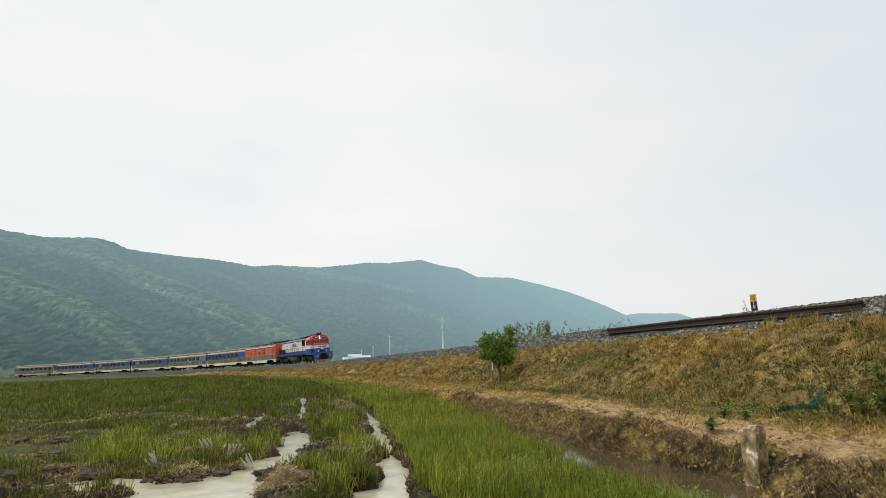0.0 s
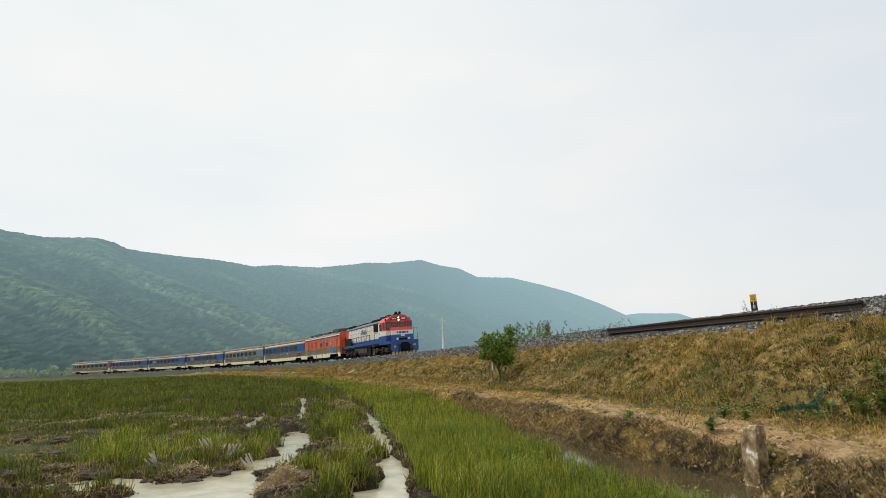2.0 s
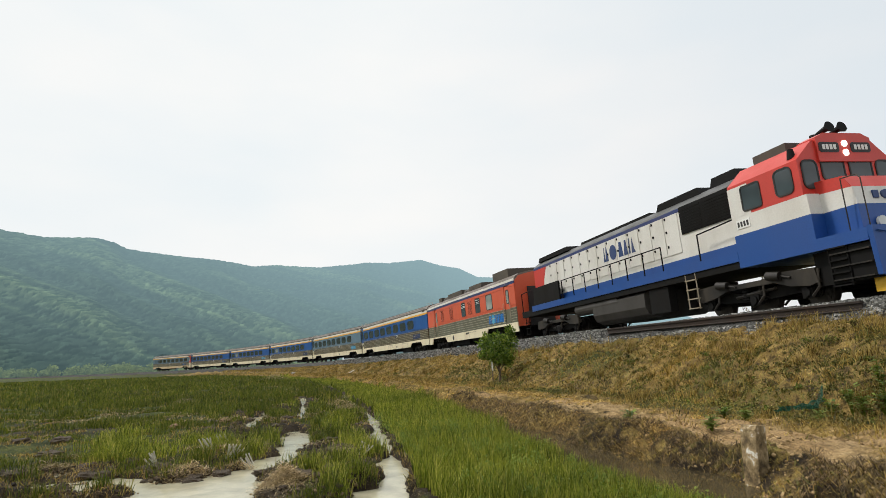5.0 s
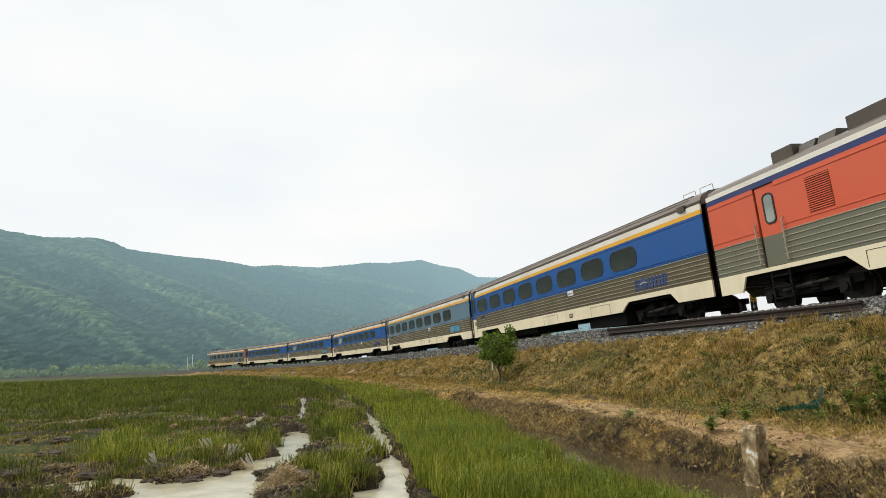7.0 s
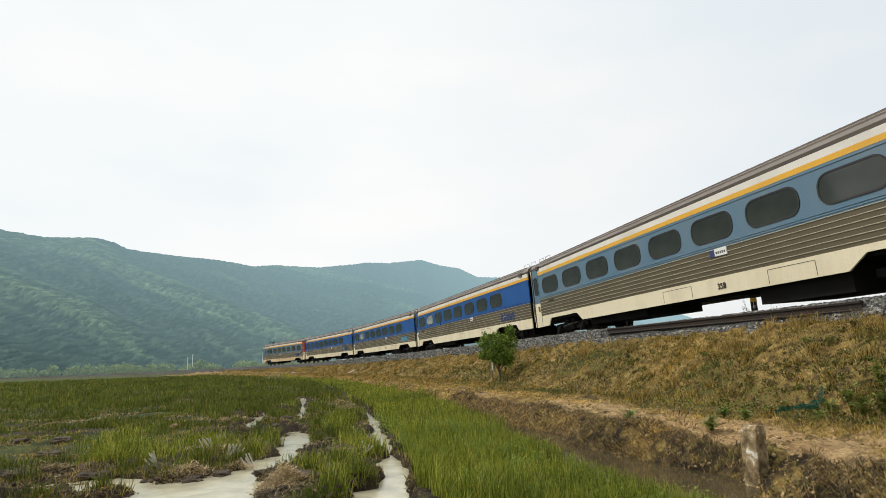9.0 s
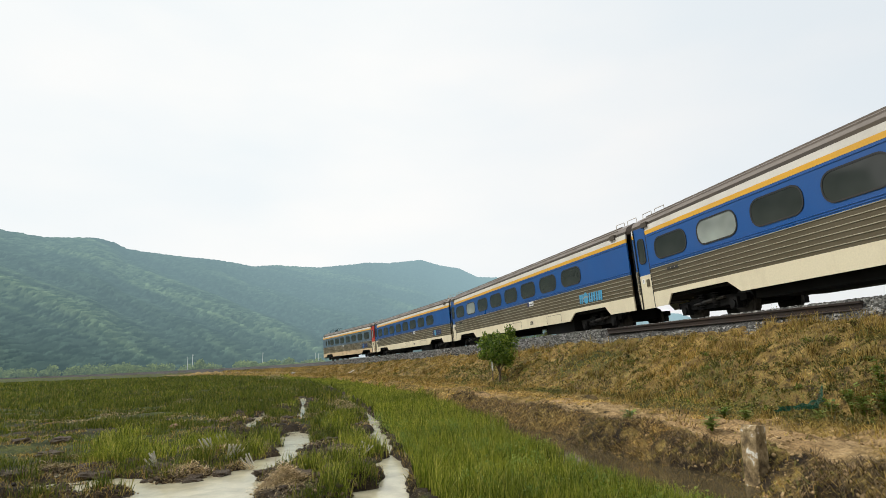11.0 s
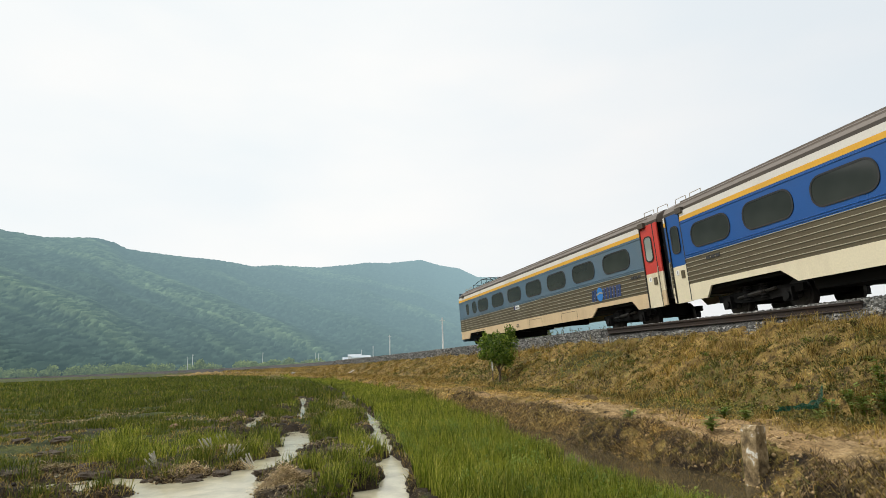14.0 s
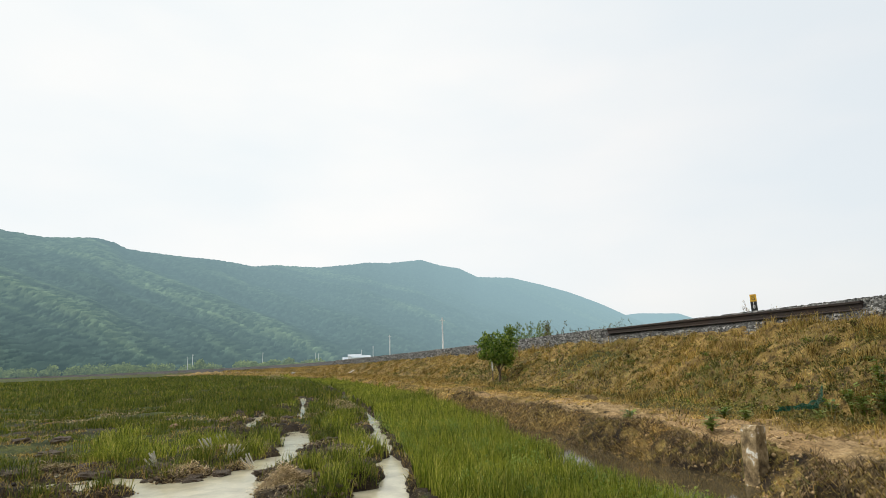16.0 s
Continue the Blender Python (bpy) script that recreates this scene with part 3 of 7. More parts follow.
build_hill("backdrop_hill", "long steep green wooded ridge fading into painted blue haze", M_HILL,
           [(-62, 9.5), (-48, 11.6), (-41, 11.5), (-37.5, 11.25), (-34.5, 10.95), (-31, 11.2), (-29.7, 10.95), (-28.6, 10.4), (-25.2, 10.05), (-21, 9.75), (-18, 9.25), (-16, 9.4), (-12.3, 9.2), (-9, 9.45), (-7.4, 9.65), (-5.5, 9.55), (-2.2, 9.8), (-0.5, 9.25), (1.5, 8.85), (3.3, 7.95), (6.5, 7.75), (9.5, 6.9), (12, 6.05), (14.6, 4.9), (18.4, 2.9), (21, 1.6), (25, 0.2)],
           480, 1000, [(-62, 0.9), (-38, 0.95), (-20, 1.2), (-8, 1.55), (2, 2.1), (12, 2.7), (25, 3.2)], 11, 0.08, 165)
build_hill("backdrop_far_hill", "pale distant hills almost lost in painted haze", M_HILL,
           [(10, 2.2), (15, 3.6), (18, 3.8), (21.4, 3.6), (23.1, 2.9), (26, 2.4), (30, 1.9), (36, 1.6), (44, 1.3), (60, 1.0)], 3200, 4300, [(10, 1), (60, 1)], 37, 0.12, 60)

# ---- track ----


def rail_profile():
    return [(-0.0625, -0.153), (0.0625, -0.153), (0.0625, -0.143), (0.009, -0.125), (0.009, -0.045), (0.034, -0.038), (0.034, -0.006), (0.026, 0.0), (-0.026, 0.0), (-0.034, -0.006), (-0.034, -0.038), (-0.009, -0.045), (-0.009, -0.125), (-0.0625, -0.143)]


def rail_along(name, lat, u0, u1, step, material, drop=0.0, lean=0.0, size=1.0):
    prof = rail_profile()
    us = np.arange(u0, u1 + step * 0.5, step)
    verts, faces = [], []
    n = len(prof)
    for u in us:
        for a, b in prof:
            verts.append(on_line(u, lat + a * size, b * size + drop + lean * (u - u0)))
    for i in range(len(us) - 1):
        for j in range(n):
            faces.append((i * n + j, i * n + (j + 1) % n, (i + 1) * n + (j + 1) % n, (i + 1) * n + j))
    me = raw_mesh(name, verts, faces, material)
    bm = bmesh.new()
    bm.from_mesh(me)
    bm.verts.ensure_lookup_table()
    bm.faces.new([bm.verts[j] for j in range(n)])
    bm.faces.new([bm.verts[(len(us) - 1) * n + j] for j in reversed(range(n))])
    bmesh.ops.recalc_face_normals(bm, faces=bm.faces)
    bm.to_mesh(me)
    bm.free()
    return me


def heap(u, lat):
    """Extra ballast heaped on the inner shoulder, less where the spare rail lies."""
    more = np.interp(u, [-40, -3.2, -2.2, 9.0, 10.5, 45, 90], [0.14, 0.10, 0.0, 0.08, 0.12, 0.15, 0.08])
    flank = np.interp(u, [-2.4, -1.8, 8.9, 9.4], [0.14, -0.04, 0.02, 0.12])
    return float(np.interp(lat, [1.2, 1.8, 2.1, 2.4, 2.9, 3.3], [0, more, more, flank, flank * 0.4, 0]))


def build_track():
    tr = tagged(new("railway_track"), "single railway track with rusty rails on concrete sleepers", "railway track", kind="structure")
    for lat in (-0.752, 0.752):
        part("rail", rail_along("rail", lat, -230, 460, 2.0, M_RUST), M_RUST, tr)
    # ballast shoulder
    prof = [(-3.3, -0.72), (-2.9, -0.52), (-2.2, -0.2), (-1.35, -0.19), (-0.85, -0.24), (0, -0.25), (0.85, -0.24), (1.35, -0.15), (1.85, 0.0), (2.2, -0.02), (2.45, -0.2), (2.85, -0.45), (3.3, -0.76)]
    us = np.concatenate([np.arange(-230, -20, 3.0), np.arange(-20, 60, 0.5), np.arange(60, 460, 2.0)])
    verts, faces = [], []
    n = len(prof)
    for u in us:
        for i, (a, b) in enumerate(prof):
            w = 0.06 * noise.noise(Vector((u * 0.9, i * 3.1, 0)))
            verts.append(on_line(u, a + w, b + w * 0.6 + heap(u, a)))
    for i in range(len(us) - 1):
        for j in range(n - 1):
            faces.append((i * n + j, i * n + j + 1, (i + 1) * n + j + 1, (i + 1) * n + j))
    part("ballast_bed", raw_mesh("ballast_bed", verts, faces, M_BED), M_BED, tr)
    # sleepers
    bm = bmesh.new()
    prism(bm, [(-1.22, -0.36), (1.22, -0.36), (1.20, -0.19), (0.5, -0.165), (-0.5, -0.165), (-1.20, -0.19)], "x", -0.13, 0.13)
    me = mesh_of("sleeper", bm, M_CONCRETE)
    for i in range(240):
        u = -16 + i * 0.62
        s = new("sleeper", me)
        s.parent = tr
        s.matrix_basis = line_pose(u, u)
    return tr


def line_pose(ua, ub):
    """Pose of a thing that stands on the rails with its front at ua and its rear at ub."""
    a, b = Vector(on_line(ua)), Vector(on_line(ub))
    if ua == ub:
        a, b = Vector(on_line(ua - 0.5)), Vector(on_line(ub + 0.5))
    f = (a - b).normalized()
    t = float(np.interp((ua + ub) / 2, _u, _th))
    inside = Vector((-math.sin(t), math.cos(t), 0))
    up = Vector((0, 0, 1)) * math.cos(CANT) + inside * math.sin(CANT)
    left = up.cross(f).normalized()
    up = f.cross(left).normalized()
    m = Matrix((f, left, up)).transposed().to_4x4()
    m.translation = (a + b) / 2
    return m


build_track()


def build_ballast():
    """Loose crushed stone on the shoulders."""
    rng = np.random.default_rng(4)
    base = np.array([(-0.8, -0.8, -0.7), (0.8, -0.8, -0.7), (0.8, 0.8, -0.7), (-0.8, 0.8, -0.7), (-0.6, -0.6, 0.7), (0.6, -0.6, 0.7), (0.6, 0.6, 0.7), (-0.6, 0.6, 0.7)])
    tri = np.array([(0, 2, 1), (0, 3, 2), (4, 5, 6), (4, 6, 7), (0, 1, 5), (0, 5, 4), (1, 2, 6), (1, 6, 5), (2, 3, 7), (2, 7, 6), (3, 0, 4), (3, 4, 7)])
    n = 44000
    u = np.concatenate([rng.uniform(-7, 22, n * 7 // 10), rng.uniform(22, 70, n - n * 7 // 10)])
    lat = np.where(rng.random(n) < 0.95, rng.uniform(1.2, 3.35, n), -rng.uniform(1.2, 2.6, n))
    a = np.abs(lat)
    h = np.interp(a, [1.2, 1.35, 1.85, 2.2, 2.45, 2.85, 3.3], [-0.19, -0.15, 0.0, -0.02, -0.2, -0.45, -0.76]) + rng.uniform(0.0, 0.06, n)
    h = h + np.array([heap(uu, ll) for uu, ll in zip(u, lat)])
    size = rng.uniform(0.024, 0.052, n) * np.where(u > 22, 1.35, 1.0)
    gone = (u > -1.75) & (u < 9.0) & (lat > 2.25) & (lat < 2.46)
    h = np.where(gone, h - 0.12, np.where((u > -1.75) & (u < 9.0) & (lat >= 2.46) & (lat < 2.75), h - 0.04, h))
    P = np.array([on_line(uu, ll, hh) for uu, ll, hh in zip(u, lat, h)])
    ang = rng.uniform(0, 6.28, n)
    sq = rng.uniform(0.45, 1.3, (n, 8, 3))
    V = base[None] * sq * size[:, None, None]
    c, s = np.cos(ang)[:, None], np.sin(ang)[:, None]
    V = np.stack([V[..., 0] * c - V[..., 1] * s, V[..., 0] * s + V[..., 1] * c, V[..., 2] * 0.8], -1) + P[:, None]
    F = tri[None] + (np.arange(n) * 8)[:, None, None]
    ob = new("ballast_stones", raw_mesh("ballast_stones", V.reshape(-1, 3), F.reshape(-1, 3), M_STONE))
    tagged(ob, "loose grey crushed ballast stones beside the rails", "ballast", kind="stuff")


build_ballast()


def build_spare_rail():
    ob = new("spare_rail", rail_along("spare_rail", 2.36, -1.65, 8.95, 0.4, M_RUST, drop=0.01, lean=0.0125, size=1.25))
    tagged(ob, "long rusty spare rail lying on the ballast shoulder", "rail")


build_spare_rail()

# ---- the train ----
COACH = 23.5
GEN = 17.65
LOCO = 20.9
SKIRT_Z, RIB_Z, BAND_Z, STRIPE_Z, CANT_Z, GUTTER_Z = 0.70, 1.21, 2.02, 3.24, 3.38, 3.56
HALF = 1.5


def slab(bm, side, x0, x1, z0, z1, depth=0.05, proud=0.0):
    y1 = side * (HALF + proud)
    y0 = side * (HALF - depth)
    box(bm, x0, x1, min(y0, y1), max(y0, y1), z0, z1)


def window_meshes(w, h, r, glass, key):
    """A rubber-framed pane, built round the origin on the xz plane and facing -y."""
    bm = bmesh.new()
    o, i = rounded(w + 0.09, h + 0.09, r + 0.045), rounded(w, h, r)
    n = len(o)
    rings = [[bm.verts.new((p[0], y, p[1])) for p in ring] for ring, y in ((o, 0.0), (o, -0.018), (i, -0.018), (i, 0.0))]
    for a, b in zip(rings, rings[1:]):
        for k in range(n):
            bm.faces.new((a[k], a[(k + 1) % n], b[(k + 1) % n], b[k]))
    frame_me = mesh_of("window_" + key, bm, M_RUBBER)
    bm = bmesh.new()
    front = [bm.verts.new((p[0], -0.008, p[1])) for p in i]
    rear = [bm.verts.new((p[0], 0.0, p[1])) for p in i]
    bm.faces.new(front)
    for k in range(n):
        bm.faces.new((front[k], front[(k + 1) % n], rear[(k + 1) % n], rear[k]))
    return frame_me, mesh_of("pane_" + key, bm, glass)


_win = {}


def put_window(parent, x, z, w, h, r, side, glass=None, y=None, turn=None):
    glass = glass or M_GLASS
    key = (round(w, 2), round(h, 2), round(r, 2), glass.name)
    if key not in _win:
        _win[key] = window_meshes(w, h, r, glass, "%d" % len(_win))
    f, p = _win[key]
    o = new("window", f)
    o.parent = parent
    yy = HALF if y is None else y
    o.matrix_basis = turn if turn is not None else (pose(x, -yy - 0.002, z) if side < 0 else pose(x, yy + 0.002, z, 0, 0, 180))
    q = new("pane", p)
    q.parent = o
    return o


def skirt_poly(x0, x1, z0, z1, notches, up=1.04):
    """Outline of a skirt whose lower edge rises over each bogie."""
    pts = [(x0, z1), (x0, z0)]
    for a, b, c, d in notches:
        pts += [(a, z0), (b, up), (c, up), (d, z0)]
    pts += [(x1, z0), (x1, z1)]
    return pts


def roof_poly(w=1.47, z0=3.56, top=4.1):
    p = [(-w, z0), (-w + 0.02, z0 + 0.12), (-w + 0.10, z0 + 0.27), (-w + 0.4, z0 + 0.42), (-0.5, top - 0.02), (0, top)]
    return p + [(-a, b) for a, b in reversed(p[:-1])]


def logo(parent, x, z, size, side, mat, globe):
    """The operator's mark: a row of slanted blocks and a globe, as plain shapes."""
    def bars(shapes):
        bm = bmesh.new()
        for pts in shapes:
            poly = [(x - side * (px - 1.9) * size * (-1 if side > 0 else 1) * (1 if side < 0 else 1), z + (pz - 0.5) * size) for px, pz in pts]
            if side > 0:
                poly = [(2 * x - a, b) for a, b in poly]
            prism(bm, poly, "y", side * (HALF + 0.014), side * (HALF + 0.022))
        return bm
    bars_at = (0.0, 0.36, 1.7, 2.12, 2.54, 2.96, 3.38, 3.72)
    shapes = [[(p, 0.08), (p + 0.26, 0.08), (p + 0.34, 0.92), (p + 0.08, 0.92)] for p in bars_at]
    for s in shapes:
        part("mark", bars([s]), mat, parent)
    bm = bmesh.new()
    cx = x + (1.2 - 1.9) * size * (1 if side < 0 else -1)
    disc = [(cx + math.cos(t * 0.3927) * 0.44 * size, z + 0.02 * size + math.sin(t * 0.3927) * 0.52 * size) for t in range(16)]
    prism(bm, disc, "y", side * (HALF + 0.012), side * (HALF + 0.02))
    part("mark_globe", bm, globe, parent)
    bm = bmesh.new()
    sw = [(cx - 0.5 * size, z + 0.05 * size), (cx, z + 0.2 * size), (cx + 0.5 * size, z + 0.1 * size), (cx + 0.5 * size, z + 0.02 * size), (cx, z + 0.1 * size), (cx - 0.5 * size, z - 0.06 * size)]
    prism(bm, sw, "y", side * (HALF + 0.02), side * (HALF + 0.026))
    part("mark_swoosh", bm, M_STEELRIB, parent)


def text_part(parent, body, x, z, size, side, mat, y=None, name="lettering"):
    cu = bpy.data.curves.new(name, "FONT")
    cu.body, cu.size, cu.extrude = body, size, 0.003
    cu.align_x, cu.align_y = "CENTER", "CENTER"
    cu.offset = size * 0.02
    cu.materials.append(mat)
    o = new(name, cu)
    o.parent = parent
    yy = HALF if y is None else y
    o.matrix_basis = pose(x, side * (yy + 0.016), z, 90, 0, 0 if side < 0 else 180)
    return o


def bogie(parent, x, wheelbase=2.3, axles=2):
    """A trailing bogie: side frames, springs, boxes, dampers, and wheelsets that turn."""
    b = new("bogie")
    b.parent = parent
    b.matrix_basis = pose(x, 0, 0)
    half = wheelbase / 2 * (axles - 1)
    for side in (-1, 1):
        bm = bmesh.new()
        y = side * 1.05
        prism(bm, [(-half - 0.45, 0.5), (-half - 0.45, 0.68), (-half * 0.5, 0.72), (-0.4, 0.6), (0.4, 0.6), (half * 0.5, 0.72), (half + 0.45, 0.68), (half + 0.45, 0.5), (0.5, 0.40), (-0.5, 0.40)], "y", y - 0.07, y + 0.07)
        part("side_frame", bm, M_BLACK, b, bevel=0.015)
        for i in range(axles):
            ax = -half + i * wheelbase
            bm = bmesh.new()
            box(bm, ax - 0.16, ax + 0.16, min(y, y + side * 0.17), max(y, y + side * 0.17), 0.28, 0.62)
            cyl(bm, (ax, y + side * 0.16, 0.43), (ax, y + side * 0.22, 0.43), 0.12)
            part("axle_box", bm, M_BLACK, b, bevel=0.02)
        for i in (-1, 1):
            bm = bmesh.new()
            for k in range(6):
                cyl(bm, (i * 0.32, y + side * 0.09, 0.46 + k * 0.07), (i * 0.32, y + side * 0.09, 0.50 + k * 0.07), 0.12, 0.12, 10)
            part("spring", bm, M_BLACK, b)
        bm = bmesh.new()
        cyl(bm, (-0.7, y + side * 0.12, 0.55), (0.75, y + side * 0.12, 0.66), 0.045)
        cyl(bm, (-0.25, y + side * 0.12, 0.585), (0.4, y + side * 0.12, 0.635), 0.07)
        part("damper", bm, M_WHEEL, b)
        if axles == 3:  # the heavy cast frame, brake cylinders and rigging of a locomotive
            bm = bmesh.new()
            prism(bm, [(-half - 0.5, 0.62), (-half - 0.42, 0.98), (-half + 0.5, 1.02), (-0.5, 0.92), (0.5, 0.92), (half - 0.5, 1.02), (half + 0.42, 0.98), (half + 0.5, 0.62), (half + 0.25, 0.56), (half - 0.35, 0.62), (half * 0.5, 0.78), (-half * 0.5, 0.78), (-half + 0.35, 0.62), (-half - 0.25, 0.56)], "y", side * 1.18, side * 1.34)
            part("cast_frame", bm, M_WHEEL, b, bevel=0.02)
            for cx in (-half * 0.55, half * 0.55):
                bm = bmesh.new()
                cyl(bm, (cx - 0.22, side * 1.36, 0.98), (cx + 0.2, side * 1.36, 0.92), 0.12, 0.12, 14)
                cyl(bm, (cx + 0.2, side * 1.36, 0.92), (cx + 0.5, side * 1.36, 0.84), 0.03, 0.03, 8)
                part("brake_cylinder", bm, M_WHEEL, b)
            for i in range(axles):
                bm = bmesh.new()
                ax = -half + i * wheelbase
                tube(bm, [(ax + 0.5, side * 1.3, 0.95), (ax + 0.46, side * 1.3, 0.5), (ax + 0.2, side * 1.28, 0.3)], 0.035)
                part("brake_hanger", bm, M_WHEEL, b)
    bm = bmesh.new()
    box(bm, -0.3, 0.3, -1.0, 1.0, 0.5, 0.85)
    box(bm, -half - 0.3, half + 0.3, -0.62, 0.62, 0.4, 0.9)
    part("bolster", bm, M_BLACK, b, bevel=0.02)
    for i in range(axles):
        w = new("wheelset", wheel_mesh())
        w.parent = b
        w.matrix_basis = pose(-half + i * wheelbase, 0, 0.43)
        WHEELS.append(w)
    return b


WHEELS = []
_wheel = []


def wheel_mesh():
    if not _wheel:
        bm = bmesh.new()
        cyl(bm, (0, -0.95, 0), (0, 0.95, 0), 0.08, 0.08, 10)
        for s in (-1, 1):
            cyl(bm, (0, s * 0.69, 0), (0, s * 0.82, 0), 0.43, 0.42, 24)
            cyl(bm, (0, s * 0.665, 0), (0, s * 0.69, 0), 0.46, 0.46, 24)
            cyl(bm, (0, s * 0.82, 0), (0, s * 0.835, 0), 0.34, 0.34, 20)
            cyl(bm, (0, s * 0.83, 0), (0, s * 0.87, 0), 0.13, 0.13, 12)
            for k in range(4):
                a = k * math.pi / 2
                cyl(bm, (0.22 * math.cos(a), s * 0.83, 0.22 * math.sin(a)), (0.22 * math.cos(a), s * 0.845, 0.22 * math.sin(a)), 0.05, 0.05, 8)
        _wheel.append(mesh_of("wheelset", bm, M_WHEEL))
    return _wheel[0]


def rib_parts(parent, side, x0, x1, zs, mat):
    for z in zs:
        bm = bmesh.new()
        ribs(bm, side, x0, x1, [z])
        part("rib", bm, mat, parent)


def ribs(bm, side, x0, x1, zs):
    for z in zs:
        y1, y0 = side * (HALF + 0.018), side * (HALF - 0.01)
        prism(bm, [(y0, z - 0.018), (y1, z - 0.006), (y1, z + 0.006), (y0, z + 0.018)], "x", x0, x1)


def roof_loops(parent, xs, y, z):
    """Bent wire hand-holds at the ends of the roof."""
    for x in xs:
        bm = bmesh.new()
        tube(bm, [(x - 0.3, y, z - 0.1), (x - 0.28, y, z + 0.1), (x + 0.28, y, z + 0.1), (x + 0.3, y, z - 0.1)], 0.012, 5)
        part("roof_grab_rail", bm, M_HANDRAIL, parent)


def notch_pairs():
    return [(1.85 - 11.75, 2.10 - 11.75, 4.84 - 11.75, 5.34 - 11.75), (18.16 - 11.75, 18.66 - 11.75, 21.15 - 11.75, 21.5 - 11.75)]


def coach(kind, label, band, mark=None, mark_globe=None, pale=(), number=""):
    """A long streamlined coach. kind: 'plain' or 'tail'. Its front is towards +x."""
    body = tagged(new("passenger_coach"), label, "railway coach", "coaches of the train")
    tail = kind == "tail"
    plate_at = 10.2 if tail else 14.0
    cream = M_TAILCREAM if tail else M_CREAM
    x0, x1 = (-11.62 if tail else -11.55), 11.42
    d0 = -11.75
    door = (22.17 + d0, 22.94 + d0) if tail else (0.30 + d0, 1.08 + d0)
    sides = [(x0, door[0]), (door[1], x1)]
    bandz = [(s[0], s[1]) for s in sides]
    for side in (-1, 1):
        for a, b in sides:
            if tail and a > 11:
                for z0, z1, mt, nm in ((RIB_Z, 1.86, M_CREAM, "end_panel"), (1.86, GUTTER_Z, M_RED, "end_panel_top")):
                    bm = bmesh.new()
                    slab(bm, side, a, b, z0, z1)
                    part(nm, bm, mt, body)
                continue
            bm = bmesh.new()
            slab(bm, side, a, b, RIB_Z, BAND_Z)
            rp = part("ribbed_panel", bm, M_STEEL, body, "brown-grey ribbed steel panel")
            rib_parts(rp, side, a, b, [1.31 + 0.14 * i for i in range(6)], M_STEELRIB)
            bm = bmesh.new()
            slab(bm, side, a, b, BAND_Z, STRIPE_Z, proud=0.003)
            wb = part("window_band", bm, band, body)
            rib_parts(wb, side, a, b, (2.07, 2.13, 3.17), band)
            bm = bmesh.new()
            slab(bm, side, a, b, STRIPE_Z, CANT_Z, proud=0.006)
            part("stripe", bm, M_STRIPE, body, "orange-yellow stripe")
            bm = bmesh.new()
            slab(bm, side, a, b, CANT_Z, GUTTER_Z, proud=0.003)
            part("cantrail", bm, M_CANTRAIL, body, "off-white upper panel")
        # skirt
        bm = bmesh.new()
        for a, b in sides:
            nn = [q for q in notch_pairs() if q[0] > a and q[3] < b]
            if tail and b > 11:
                nn = []
            prism(bm, skirt_poly(a, b, SKIRT_Z, RIB_Z, nn), "y", side * (HALF - 0.05), side * (HALF + 0.004))
        part("skirt", bm, cream, body, "cream lower skirt")
        # hatches in the skirt
        for hx in ((4.2, 12.6, 16.2) if tail else (12.0, 16.6)):
            bm = bmesh.new()
            h0, h1 = d0 + hx - 0.75, d0 + hx + 0.75
            for bx in ((h0, h1, 1.10, 1.115), (h0, h0 + 0.015, 0.74, 1.10), (h1 - 0.015, h1, 0.74, 1.10)):
                slab(bm, side, bx[0], bx[1], bx[2], bx[3], proud=0.008)
            part("skirt_hatch", bm, M_ROOFDARK, body)
        # door
        bm = bmesh.new()
        dz = 1.86
        slab(bm, side, door[0], door[1], SKIRT_Z - 0.02, dz, depth=0.06, proud=-0.025)
        dr = part("door", bm, M_CREAM, body, "cream lower door half")
        bm = bmesh.new()
        slab(bm, side, door[0], door[1], dz, GUTTER_Z, depth=0.06, proud=-0.025)
        part("door_top", bm, M_RED if tail else band, dr)
        bm = bmesh.new()
        dxm = (door[0] + door[1]) / 2
        put_window(body, dxm, 2.72, 0.36, 0.82, 0.12, side, M_GLASSPALE if tail else M_GLASS, y=HALF - 0.02)
        bm.free()
        bm = bmesh.new()
        for ex in door:
            sm = bmesh.new()
            slab(sm, side, ex - 0.02, ex + 0.02, SKIRT_Z, GUTTER_Z, depth=0.03, proud=0.006)
            part("door_seal", sm, M_RUBBER, body)
        slab(bm, side, dxm + 0.05, dxm + 0.22, 1.45, 1.7, depth=0.03, proud=0.0)
        part("door_latch", bm, M_STEEL, body)
        bm = bmesh.new()
        slab(bm, side, dxm - 0.22, dxm - 0.08, 1.58, 1.74, depth=0.03, proud=-0.015)
        part("number_plate", bm, M_WHITE, body, "small white plate")
        text_part(body, "1", dxm - 0.15, 1.66, 0.13, side, M_DARKLETTER, y=HALF - 0.03)
        bm = bmesh.new()
        hx = door[1] + 0.05 if tail else door[0] - 0.03
        tube(bm, [(hx, side * (HALF + 0.0), 0.95), (hx, side * (HALF + 0.06), 1.0), (hx, side * (HALF + 0.06), 2.0), (hx, side * (HALF), 2.05)], 0.015, 6)
        part("handrail", bm, M_STEELRIB, body)
        # windows
        if tail:
            wins = [(1.98, 0.44, 0.66), (3.42, 0.74, 0.68)] + [(5.11 + 2.555 * i, 1.80, 0.68) for i in range(7)]
        else:
            wins = [(2.44 + 2.32 * i, 1.70, 0.68) for i in range(8)]
